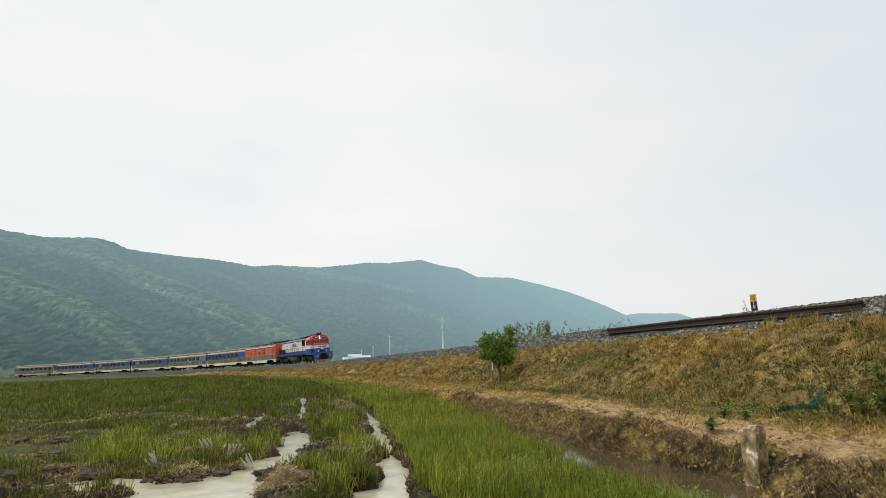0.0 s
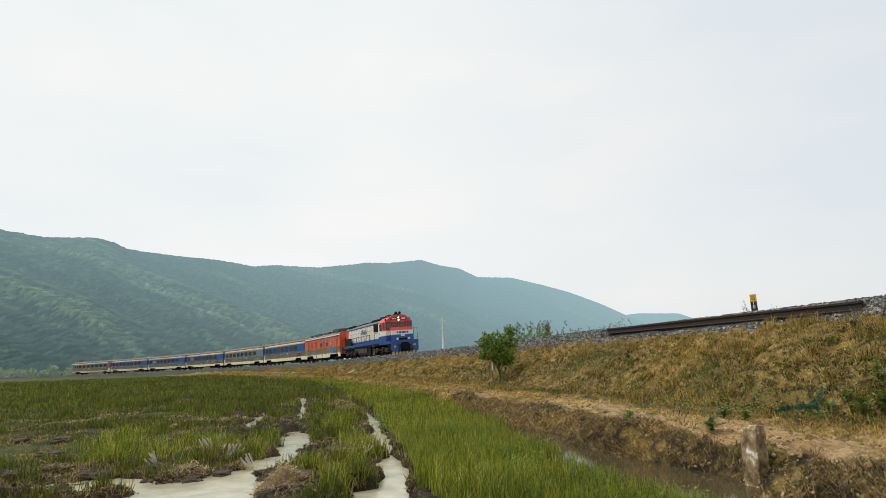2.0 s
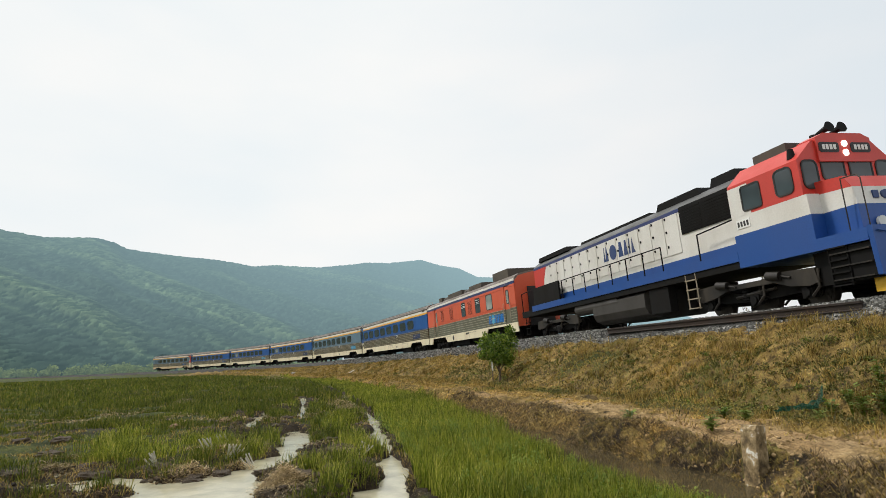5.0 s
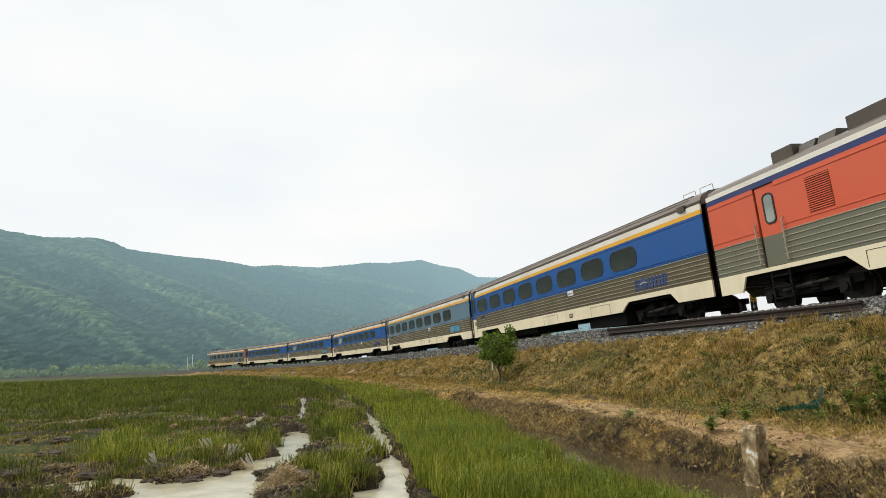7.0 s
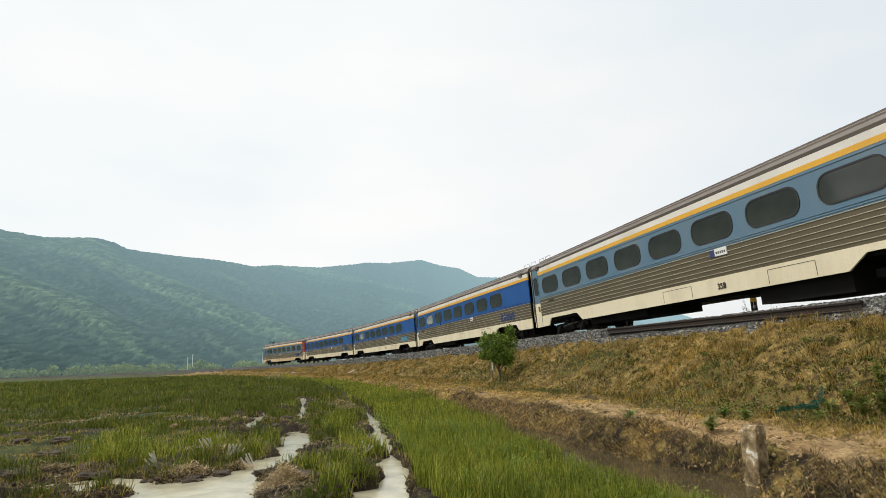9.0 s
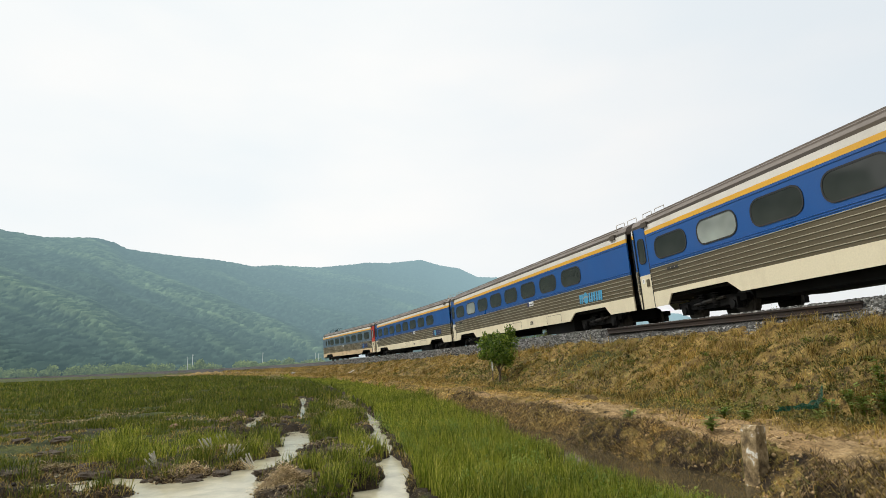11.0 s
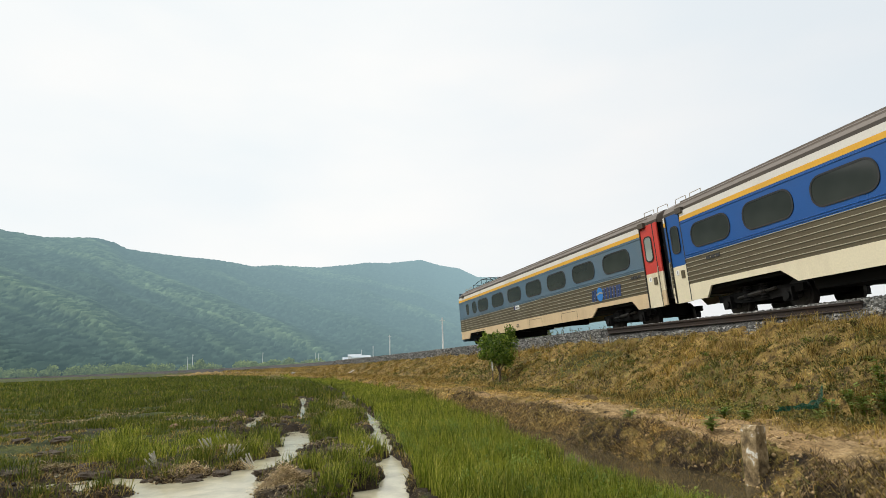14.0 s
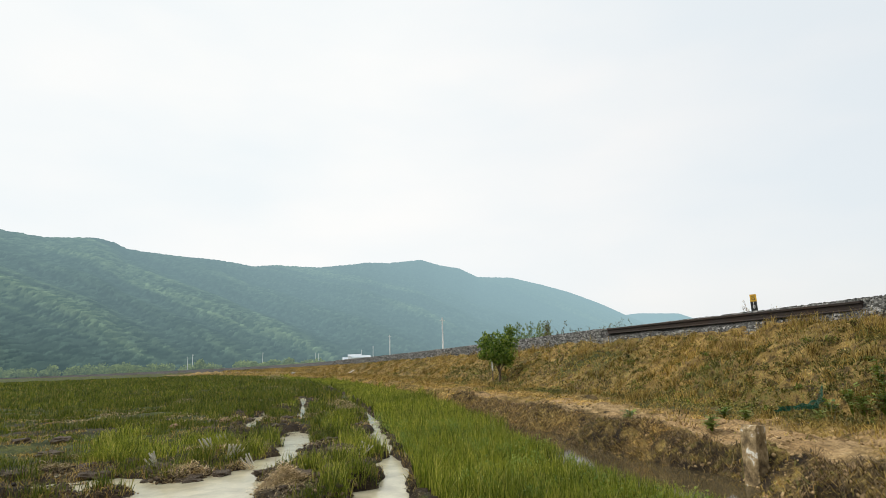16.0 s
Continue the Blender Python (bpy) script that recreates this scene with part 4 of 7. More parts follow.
        for i, (c, w, h) in enumerate(wins):
            put_window(body, d0 + c, 2.64, w, h, min(w, h) * 0.43, side, M_GLASSPALE if i in pale else M_GLASS)
        # destination plate below the windows
        bm = bmesh.new()
        slab(bm, side, d0 + plate_at + 0.05, d0 + plate_at + 0.55, 1.80, 2.02, depth=0.0, proud=0.03)
        pl = part("destination_plate", bm, M_WHITE, body, "white destination plate with dark characters")
        bm = bmesh.new()
        for k in range(5):
            box(bm, d0 + plate_at + 0.10 + k * 0.085, d0 + plate_at + 0.15 + k * 0.085, side * (HALF + 0.03) - 0.004, side * (HALF + 0.03) + 0.004, 1.86, 1.93)
        part("character_bar", bm, M_DARKLETTER, pl)
        bm = bmesh.new()
        slab(bm, side, d0 + plate_at - 0.17, d0 + plate_at + 0.04, 1.80, 2.0, depth=0.0, proud=0.026)
        part("plate_mark", bm, M_NAVY, body)
        bm = bmesh.new()
        for k in range(3):
            slab(bm, side, d0 + (21.3 if tail else 2.1) + k * 0.22, d0 + (21.3 if tail else 2.1) + 0.17 + k * 0.22, 1.82, 1.92, depth=0.0, proud=0.022)
        part("notice_bar", bm, M_DARKLETTER, body)
        if number:
            text_part(body, number, d0 + plate_at + 0.1, 0.93, 0.24, side, M_DARKLETTER)
        if mark:
            logo(body, d0 + (20.1 if not tail else 19.4), 1.55, 0.46 if not tail else 0.54, side, mark, mark_globe)
    # roof with longitudinal ribs and a dark gutter
    bm = bmesh.new()
    prism(bm, roof_poly(), "x", x0, x1)
    for yy, zz in ((-1.38, 3.81), (-1.15, 3.96), (-0.85, 4.03), (-0.5, 4.08), (0, 4.1), (0.5, 4.08), (0.85, 4.03), (1.15, 3.96), (1.38, 3.81)):
        ribm = bmesh.new()
        box(ribm, x0 + 0.6, x1 - 0.6, yy - 0.015, yy + 0.015, zz - 0.03, zz + 0.02)
        part("roof_rib", ribm, M_ROOF, body)
    part("roof", bm, M_ROOF, body, "dusty brown-grey ribbed roof")
    for side in (-1, 1):
        bm = bmesh.new()
        box(bm, x0, x1, min(side * 1.40, side * 1.475), max(side * 1.40, side * 1.475), 3.575, 3.66)
        part("gutter", bm, M_ROOFDARK, body)
        for e in (-1, 1):
            bm = bmesh.new()
            box(bm, e * 10.6 - 0.16, e * 10.6 + 0.16, min(side * 1.3, side * 1.56), max(side * 1.3, side * 1.56), 3.5, 3.68)
            part("roof_lamp", bm, M_ROOFDARK, body, bevel=0.03)
        roof_loops(body, (-11.2, -10.4, 10.4, 11.2), side * 0.95, 4.08)
    # underframe, boxes and gangways
    bm = bmesh.new()
    box(bm, x0, x1, -1.35, 1.35, 0.95, 1.3)
    part("underframe", bm, M_BLACK, body)
    for cx, ln, zb, wd in (((-5.0, 2.4, 0.36, 1.3), (-2.3, 0.5, 0.62, 0.9), (1.2, 0.3, 0.62, 1.2)) if tail else ((-4.2, 4.2, 0.46, 1.15), (-0.8, 0.25, 0.70, 1.2), (-0.1, 0.25, 0.70, 1.2), (1.5, 1.5, 0.64, 1.0), (4.85, 2.8, 0.26, 1.25))):
        bm = bmesh.new()
        box(bm, cx - ln / 2, cx + ln / 2, -wd, wd, zb, 0.98)
        part("equipment_box", bm, M_BLACK, body, bevel=0.08)
    bm = bmesh.new()
    for k in range(9):
        cyl(bm, (-2.6 + k * 0.9, -1.2, 0.8), (-2.6 + k * 0.9, -1.2, 1.0), 0.05)
    cyl(bm, (-6.0, -1.15, 0.82), (6.0, -1.15, 0.82), 0.03)
    part("pipework", bm, M_BLACK, body)
    for e in ((1,) if tail else (-1, 1)):
        bm = bmesh.new()
        xa, xb = (x1 - 0.02, 11.76) if e > 0 else (-11.76, x0 + 0.02)
        prism(bm, [(-1.3, 0.9), (-1.3, 3.5), (-1.0, 3.8), (1.0, 3.8), (1.3, 3.5), (1.3, 0.9)], "x", xa, xb)
        part("gangway", bm, M_RUBBER, body, "black rubber gangway bellows")
    if tail:
        bm = bmesh.new()
        prism(bm, [(x0 + 0.02, 0.55), (x0 - 0.10, 1.1), (x0 - 0.22, 1.65), (x0 - 0.18, 2.4), (x0 - 0.05, 3.4), (x0 + 0.05, 3.9), (x0 + 0.3, 3.9), (x0 + 0.3, 0.55)], "y", -1.44, 1.44)
        part("end_wall", bm, M_TAILBLUE, body, "grey-blue rounded end wall")
        bm = bmesh.new()
        for y in (-0.9, 0.9):
            cyl(bm, (x0 - 0.5, y, 1.0), (x0 - 0.1, y, 1.0), 0.06)
            cyl(bm, (x0 - 0.55, y, 1.0), (x0 - 0.5, y, 1.0), 0.17)
        part("buffer", bm, M_BLACK, body)
        bm = bmesh.new()
        pts = [(-11.4, 4.05), (-11.35, 4.42), (-9.6, 4.6), (-7.9, 4.5), (-7.3, 4.1)]
        for y in (-0.4, 0.4):
            tube(bm, [(px, y, pz) for px, pz in pts], 0.018)
            for px, pz in ((-10.6, 4.48), (-9.6, 4.6), (-8.6, 4.52)):
                tube(bm, [(px, y, 4.0), (px + 0.1, y, pz)], 0.015)
        for px, pz in pts[1:4]:
            tube(bm, [(px, -0.4, pz), (px, 0.4, pz)], 0.015)
        part("roof_cage", bm, M_BLACK, body, "thin black wire cage on the roof")
        bm = bmesh.new()
        for k in range(3):
            cyl(bm, (-10.3 + k * 0.5, 0, 4.0), (-10.3 + k * 0.5, 0, 4.45), 0.06, 0.03)
        part("aerial", bm, M_BLACK, body)
    bogie(body, d0 + 3.45)
    bogie(body, d0 + 20.05)
    return body



def generator_car():
    """The orange power car behind the locomotive. Its middle is at the origin."""
    L2 = GEN / 2
    body = tagged(new("generator_car"), "orange-red generator car with ribbed grey-green lower sides", "railway car")
    d0 = -L2
    x0, x1 = -L2 + 0.12, L2 - 0.12
    doors = [(2.05, 2.75), (16.02, 16.72)]
    z_or = 2.02
    for side in (-1, 1):
        spans = [(x0, d0 + 2.0), (d0 + 2.75, d0 + 16.0), (d0 + 16.75, x1)]
        for a, b in spans:
            bm = bmesh.new()
            slab(bm, side, a, b, 1.18, z_or)
            rp = part("ribbed_panel", bm, M_GENSTEEL, body, "grey-green ribbed steel panel")
            rib_parts(rp, side, a, b, [1.28 + 0.145 * i for i in range(6)], M_STEELRIB)
            bm = bmesh.new()
            slab(bm, side, a, b, z_or, 3.32, proud=0.003)
            sp = part("side_panel", bm, M_ORANGE, body)
            rib_parts(sp, side, a, b, (2.16, 3.2), M_ORANGE)
        bm = bmesh.new()
        slab(bm, side, x0, x1, 3.32, 3.47, proud=0.004)
        part("band", bm, M_NAVY, body, "navy band under the roof")
        bm = bmesh.new()
        prism(bm, skirt_poly(x0, x1, 0.66, 1.18, [(d0 + 1.0, d0 + 1.2, d0 + 4.38, d0 + 4.87), (d0 + 12.76, d0 + 13.1, d0 + 16.43, d0 + 16.65)], 1.07), "y", side * (HALF - 0.05), side * (HALF + 0.004))
        part("skirt", bm, M_CREAM, body, "cream lower skirt")
        for a, b in doors:
            bm = bmesh.new()
            slab(bm, side, d0 + a, d0 + b, 1.2, 1.98, depth=0.06, proud=-0.03)
            dr = part("door", bm, M_GENSTEEL, body)
            bm = bmesh.new()
            slab(bm, side, d0 + a, d0 + b, 1.98, 3.3, depth=0.06, proud=-0.03)
            part("door_top", bm, M_ORANGE, dr)
            put_window(body, d0 + (a + b) / 2 + 0.05, 2.68, 0.3, 0.72, 0.1, side, M_GLASSPALE, y=HALF - 0.03)
            for hx in (a - 0.12, b + 0.12):
                bm = bmesh.new()
                tube(bm, [(d0 + hx, side * HALF, 1.25), (d0 + hx, side * (HALF + 0.07), 1.3), (d0 + hx, side * (HALF + 0.07), 2.3), (d0 + hx, side * HALF, 2.35)], 0.018)
                part("handrail", bm, M_HANDRAIL, body)
            bm = bmesh.new()
            for k in range(3):
                box(bm, d0 + a + 0.05, d0 + b - 0.05, side * 1.45 - 0.05, side * 1.45 + 0.05, 0.35 + k * 0.28, 0.38 + k * 0.28)
            for hx in (a + 0.05, b - 0.05):
                box(bm, d0 + hx - 0.02, d0 + hx + 0.02, side * 1.45 - 0.02, side * 1.45 + 0.02, 0.35, 1.1)
            part("footstep", bm, M_BLACK, body)
        for c, w, gl in ((8.94, 0.72, M_CABGLASS), (11.7, 0.8, M_CABGLASS), (13.69, 0.92, M_GLASSPALE)):
            o = put_window(body, d0 + c, 2.68, w, 0.86, 0.08, side, gl)
            if c < 13:
                bm = bmesh.new()
                for k, zz in enumerate((0.12, 0.2, 0.34)):
                    box(bm, -w / 2 + 0.03, w / 2 - 0.03, -0.016, -0.009, zz, zz + 0.02)
                part("glazing_bar", bm, M_WHITE, o)
        for c, w in ((4.06, 0.7), (6.24, 0.75), (10.23, 0.74)):
            g = new("louvre_grille")
            g.parent = body
            g.matrix_basis = pose(d0 + c, side * (HALF + 0.004), 2.66)
            bm = bmesh.new()
            box(bm, -w / 2, w / 2, -0.003, 0.003, -0.42, 0.42)
            part("backing", bm, M_RUST, g)
            bm = bmesh.new()
            prism(bm, [(-0.001, -0.014), (side * 0.022, -0.02), (side * 0.022, -0.006), (-0.001, 0.012)], "x", -w / 2, w / 2)
            me = mesh_of("slat", bm, M_ORANGE)
            for k in range(16):
                s = part("slat", me, None, g)
                s.matrix_basis = pose(0, 0, -0.39 + k * 0.052)
        logo(body, d0 + 14.5, 1.58, 0.56, side, M_LOGOBLUE, M_LOGOCYAN)
        bm = bmesh.new()
        for hx0, hx1 in ((9.6, 11.0), (4.9, 5.9)):
            slab(bm, side, d0 + hx0, d0 + hx1, 1.07, 1.085, proud=0.008)
            slab(bm, side, d0 + hx0, d0 + hx0 + 0.015, 0.72, 1.07, proud=0.008)
        part("skirt_hatch", bm, M_ROOFDARK, body)
        bm = bmesh.new()
        cyl(bm, (d0 + 6.3, side * (HALF + 0.001), 0.92), (d0 + 6.3, side * (HALF + 0.012), 0.92), 0.17, 0.17, 16)
        part("filler_port", bm, M_RUBBER, body)
        bm = bmesh.new()
        for k in range(5):
            slab(bm, side, d0 + 9.0 + k * 0.13, d0 + 9.09 + k * 0.13, 0.98, 1.10, depth=0.0, proud=0.012)
        part("number_bar", bm, M_DARKLETTER, body)
    bm = bmesh.new()
    prism(bm, roof_poly(1.49, 3.46, 4.02), "x", x0, x1)
    for yy, zz in ((-1.36, 3.68), (-1.1, 3.78), (-0.7, 3.9), (0.7, 3.9), (1.1, 3.78), (1.36, 3.68)):
        ribm = bmesh.new()
        box(ribm, x0, x1, yy - 0.015, yy + 0.015, zz - 0.03, zz + 0.02)
        part("roof_rib", ribm, M_ROOF, body)
    part("roof", bm, M_ROOF, body, "dusty grey ribbed roof")
    for side in (-1, 1):
        bm = bmesh.new()
        box(bm, x0, x1, min(side * 1.36, side * 1.51), max(side * 1.36, side * 1.51), 3.47, 3.60)
        part("gutter", bm, M_CANTRAIL, body)
    for a, b, zt in ((13.8, 16.1, 4.36), (9.5, 11.8, 4.16), (4.8, 7.9, 4.18), (2.5, 3.2, 4.16)):
        bm = bmesh.new()
        if zt > 4.4:
            prism(bm, [(d0 + a, 3.8), (d0 + a, zt - 0.12), (d0 + a + 0.12, zt), (d0 + b - 0.9, zt), (d0 + b, 3.9)], "y", -1.05, 1.05)
        else:
            box(bm, d0 + a, d0 + b, -1.15, 1.15, 3.7, zt)
        part("roof_housing", bm, M_ROOFDARK, body, "dark olive-brown roof ventilator housing", bevel=0.04)
    for c in (3.5, 4.1, 8.3, 8.9):
        bm = bmesh.new()
        prism(bm, [(-1.1, 3.8), (-0.95, 4.1), (0.95, 4.1), (1.1, 3.8)], "x", d0 + c - 0.25, d0 + c + 0.25)
        part("roof_vent", bm, M_ROOFDARK, body, bevel=0.03)
    bm = bmesh.new()
    box(bm, d0 + 0.9, d0 + 1.4, 0.2, 0.9, 3.9, 4.15)
    cyl(bm, (d0 + 0.7, 0.3, 4.1), (d0 + 1.7, 0.8, 4.2), 0.06)
    part("roof_lamp", bm, M_BLACK, body)
    bm = bmesh.new()
    box(bm, x0, x1, -1.3, 1.3, 0.95, 1.25)
    part("underframe", bm, M_BLACK, body)
    for cx, ln, zb in ((-1.6, 3.4, 0.35), (1.9, 2.4, 0.45)):
        bm = bmesh.new()
        box(bm, cx - ln / 2, cx + ln / 2, -1.25, 1.25, zb, 0.98)
        part("equipment_box", bm, M_BLACK, body, bevel=0.06)
    for e in (-1, 1):
        bm = bmesh.new()
        xa, xb = sorted((e * (L2 - 0.125), e * (L2 - 0.10)))
        prism(bm, [(-1.46, 0.95), (-1.46, 3.45), (-1.2, 3.75), (0, 4.0), (1.2, 3.75), (1.46, 3.45), (1.46, 0.95)], "x", xa, xb)
        part("end_wall", bm, M_ORANGE, body)
        bm = bmesh.new()
        xa, xb = sorted((e * (L2 - 0.1), e * (L2 + 0.02)))
        prism(bm, [(-0.75, 0.95), (-0.75, 3.1), (0.75, 3.1), (0.75, 0.95)], "x", xa, xb)
        part("gangway", bm, M_RUBBER, body)
    bogie(body, d0 + 2.8)
    bogie(body, d0 + 14.75)
    return body


def locomotive():
    """A six-axle hood diesel, cab at the front (+x)."""
    L2 = LOCO / 2
    eng = tagged(new("diesel_locomotive"), "red, white and blue diesel locomotive with lit headlights", "locomotive")
    xr, xf = -L2 + 0.25, L2 - 0.45
    deck = 1.62
    hood0, cab0, cab1, nose1 = -8.7, 6.1, 8.55, 9.55
    # frame and walkway
    bm = bmesh.new()
    box(bm, xr, cab0, -1.47, 1.47, 1.32, deck)
    part("walkway", bm, M_BLACK, eng, bevel=0.02)
    for side in (-1, 1):
        bm = bmesh.new()
        box(bm, hood0, cab0, min(side * 1.44, side * 1.505), max(side * 1.44, side * 1.505), 1.52, 1.80)
        part("walkway_sill", bm, M_LOCOBLUE, eng, "blue walkway edge", bevel=0.01)
    hw = 1.18
    # long hood in three colours
    def hood_ring(a, b, z0, z1, w0, w1):
        bm = bmesh.new()
        prism(bm, [(-w0, z0), (-w1, z1), (w1, z1), (w0, z0)], "x", a, b)
        return bm
    part("hood_lower", hood_ring(hood0, cab0, deck, 2.08, hw, hw), M_LOCOBLUE, eng, "blue lower engine hood")
    part("hood_side", hood_ring(hood0 + 1.0, cab0 - 0.02, 2.08, 3.72, hw, hw), M_LOCOWHITE, eng, "white engine hood side")
    bm = bmesh.new()
    prism(bm, [(hood0, 2.22), (hood0 + 1.0, 2.22), (hood0 + 1.15, 3.0), (hood0 + 1.6, 3.72), (hood0, 3.72)], "y", -hw - 0.01, hw + 0.01)
    part("hood_end", bm, M_RED, eng, "red hood end")
    bm = bmesh.new()
    prism(bm, [(-hw, 3.72), (-hw + 0.06, 3.82), (-0.85, 4.02), (0.85, 4.02), (hw - 0.06, 3.82), (hw, 3.72)], "x", hood0, cab0)
    part("hood_roof", bm, M_HOODROOF, eng, "sooty grey hood roof")
    for a, b, zt, w in ((-8.4, -4.9, 4.2, 1.0), (-4.2, 1.4, 4.16, 0.75), (1.9, 4.3, 4.24, 0.9), (4.6, 5.9, 4.34, 0.8)):
        bm = bmesh.new()
        prism(bm, [(a, 4.0), (a + 0.15, zt), (b - 0.15, zt), (b, 4.0)], "y", -w, w)
        part("roof_housing", bm, M_BLACK, eng, "dark roof fan housing", bevel=0.03)
    # hood doors, louvres and handles
    for side in (-1, 1):
        for i in range(15):
            hx = hood0 + 2.0 + i * 0.78
            if hx > 3.2:
                break
            bm = bmesh.new()
            box(bm, hx, hx + 0.70, min(side * hw, side * (hw + 0.02)), max(side * hw, side * (hw + 0.02)), 2.3, 3.62)
            dr = part("hood_door", bm, M_LOCOWHITE, eng, bevel=0.008)
            for zz in (2.55, 3.05, 3.5):
                bm = bmesh.new()
                box(bm, hx + 0.03, hx + 0.09, min(side * hw, side * (hw + 0.045)), max(side * hw, side * (hw + 0.045)), zz, zz + 0.08)
                part("hinge", bm, M_BLACK, dr)
        bm = bmesh.new()
        box(bm, 3.5, 5.9, min(side * hw, side * (hw + 0.03)), max(side * hw, side * (hw + 0.03)), 2.85, 3.75)
        part("air_grille", bm, M_BLACK, eng, "black air intake grille")
        for a, b in ((3.5, 4.55), (4.6, 5.85)):
            bm = bmesh.new()
            for k in range(9):
                box(bm, a + 0.02, b - 0.02, min(side * (hw + 0.03), side * (hw + 0.045)), max(side * (hw + 0.03), side * (hw + 0.045)), 2.9 + k * 0.09, 2.94 + k * 0.09)
            part("grille_slat", bm, M_BLACK, eng)
        bm = bmesh.new()
        box(bm, hood0 + 0.35, hood0 + 3.3, min(side * 1.42, side * 1.5), max(side * 1.42, side * 1.5), deck + 0.05, deck + 1.05)
        part("radiator_guard", bm, M_BLACK, eng, "black mesh guard on the walkway")
        # walkway railing
        xs = [hood0 + 3.6 + 1.1 * i for i in range(8)]
        for hx in xs:
            bm = bmesh.new()
            cyl(bm, (hx, side * 1.46, deck - 0.2), (hx, side * 1.46, deck + 1.0), 0.022, 0.022, 6)
            part("railing_post", bm, M_BLACK, eng)
        bm = bmesh.new()
        cyl(bm, (xs[0], side * 1.46, deck + 1.0), (xs[-1], side * 1.46, deck + 1.0), 0.022, 0.022, 6)
        part("railing", bm, M_BLACK, eng)
        bm = bmesh.new()
        tube(bm, [(4.5, side * 1.46, deck), (4.5, side * 1.46, deck + 1.0), (cab0, side * 1.46, deck + 1.1)], 0.022)
        part("railing", bm, M_BLACK, eng)
        logo_side(eng, -0.4, 3.1, 0.6, side, hw + 0.022)
        # ladders
        for hx in (3.9, cab1 + 0.55, -L2 + 0.9):
            bm = bmesh.new()
            for k in range(4):
                box(bm, hx - 0.24, hx + 0.24, side * 1.45 - 0.06, side * 1.45 + 0.06, 0.42 + k * 0.29, 0.45 + k * 0.29)
            for e in (-0.24, 0.24):
                cyl(bm, (hx + e, side * 1.46, 0.4), (hx + e, side * 1.46, 1.5), 0.02, 0.02, 6)
            part("ladder", bm, M_HANDRAIL if hx == 3.9 else M_BLACK, eng)
    # fuel tank and reservoirs
    bm = bmesh.new()
    prism(bm, [(-1.3, 0.5), (-1.42, 0.75), (-1.42, 1.2), (-1.2, 1.34), (1.2, 1.34), (1.42, 1.2), (1.42, 0.75), (1.3, 0.5), (1.0, 0.35), (-1.0, 0.35)], "x", -2.6, 1.2)
    part("fuel_tank", bm, M_TANK, eng, bevel=0.02)
    for side in (-1, 1):
        bm = bmesh.new()
        cyl(bm, (-4.2, side * 1.16, 1.14), (-0.6, side * 1.16, 1.14), 0.27, 0.27, 18)
        part("air_reservoir", bm, M_TANK, eng, "dusty grey-brown air reservoir")
        bm = bmesh.new()
        box(bm, 1.5, 2.6, side * 1.25 - 0.15, side * 1.25 + 0.15, 0.45, 1.3)
        part("battery_box", bm, M_BLACK, eng, bevel=0.03)
    # cab
    w = 1.5
    bm = bmesh.new()
    prism(bm, [(cab0, 1.32), (cab0, 2.22), (cab1 + 0.1, 2.22), (cab1 + 0.1, 1.32)], "y", -w, w)
    part("cab_base", bm, M_LOCOBLUE, eng, "blue cab base", bevel=0.02)
    bm = bmesh.new()
    prism(bm, [(cab0, 2.22), (cab0, 2.72), (cab1 + 0.08, 2.72), (cab1 + 0.1, 2.22)], "y", -w, w)
    part("cab_belt", bm, M_LOCOWHITE, eng, "white cab belt", bevel=0.01)
    bm = bmesh.new()
    box(bm, cab0, cab0 + 0.75, -w - 0.003, w + 0.003, 2.72, 3.55)
    part("cab_rear_panel", bm, M_LOCOWHITE, eng)
    bm = bmesh.new()
    poly = [(-w, 2.72), (-w, 3.62), (-0.95, 4.12), (0.95, 4.12), (w, 3.62), (w, 2.72)]
    prism(bm, poly, "x", cab0 + 0.02, cab1)
    part("cab", bm, M_RED, eng, "red cab", bevel=0.03)
    bm = bmesh.new()
    prism(bm, [(-0.86, 3.55), (-0.86, 4.18), (-0.6, 4.3), (0.6, 4.3), (0.86, 4.18), (0.86, 3.55)], "x", cab1 - 0.5, cab1 + 0.06)
    part("headlight_housing", bm, M_RED, eng, bevel=0.03)
    # nose
    bm = bmesh.new()
    prism(bm, [(cab1, 1.32), (cab1, 2.22), (nose1, 2.22), (nose1 + 0.03, 1.32)], "y", -1.12, 1.12)
    part("nose_base", bm, M_LOCOBLUE, eng, "blue nose", bevel=0.04)
    bm = bmesh.new()
    prism(bm, [(cab1, 2.22), (cab1, 2.70), (nose1 - 0.05, 2.64), (nose1, 2.22)], "y", -1.12, 1.12)
    part("nose_belt", bm, M_LOCOWHITE, eng, "white nose band", bevel=0.02)
    bm = bmesh.new()
    prism(bm, [(cab1, 2.70), (cab1, 3.02), (nose1 - 0.25, 2.95), (nose1 - 0.05, 2.64)], "y", -1.12, 1.12)
    part("nose_top", bm, M_RED, eng, "red nose top", bevel=0.03)
    # front end sheet, coupler, steps
    bm = bmesh.new()
    prism(bm, [(-1.45, 0.55), (-1.5, 1.62), (1.5, 1.62), (1.45, 0.55), (0.5, 0.42), (-0.5, 0.42)], "x", xf - 0.06, xf + 0.06)
    part("end_sheet", bm, M_LOCOBLUE, eng, "blue front end sheet", bevel=0.02)
    bm = bmesh.new()
    box(bm, cab1 + 0.1, xf - 0.06, -1.5, 1.5, 1.32, 1.6)
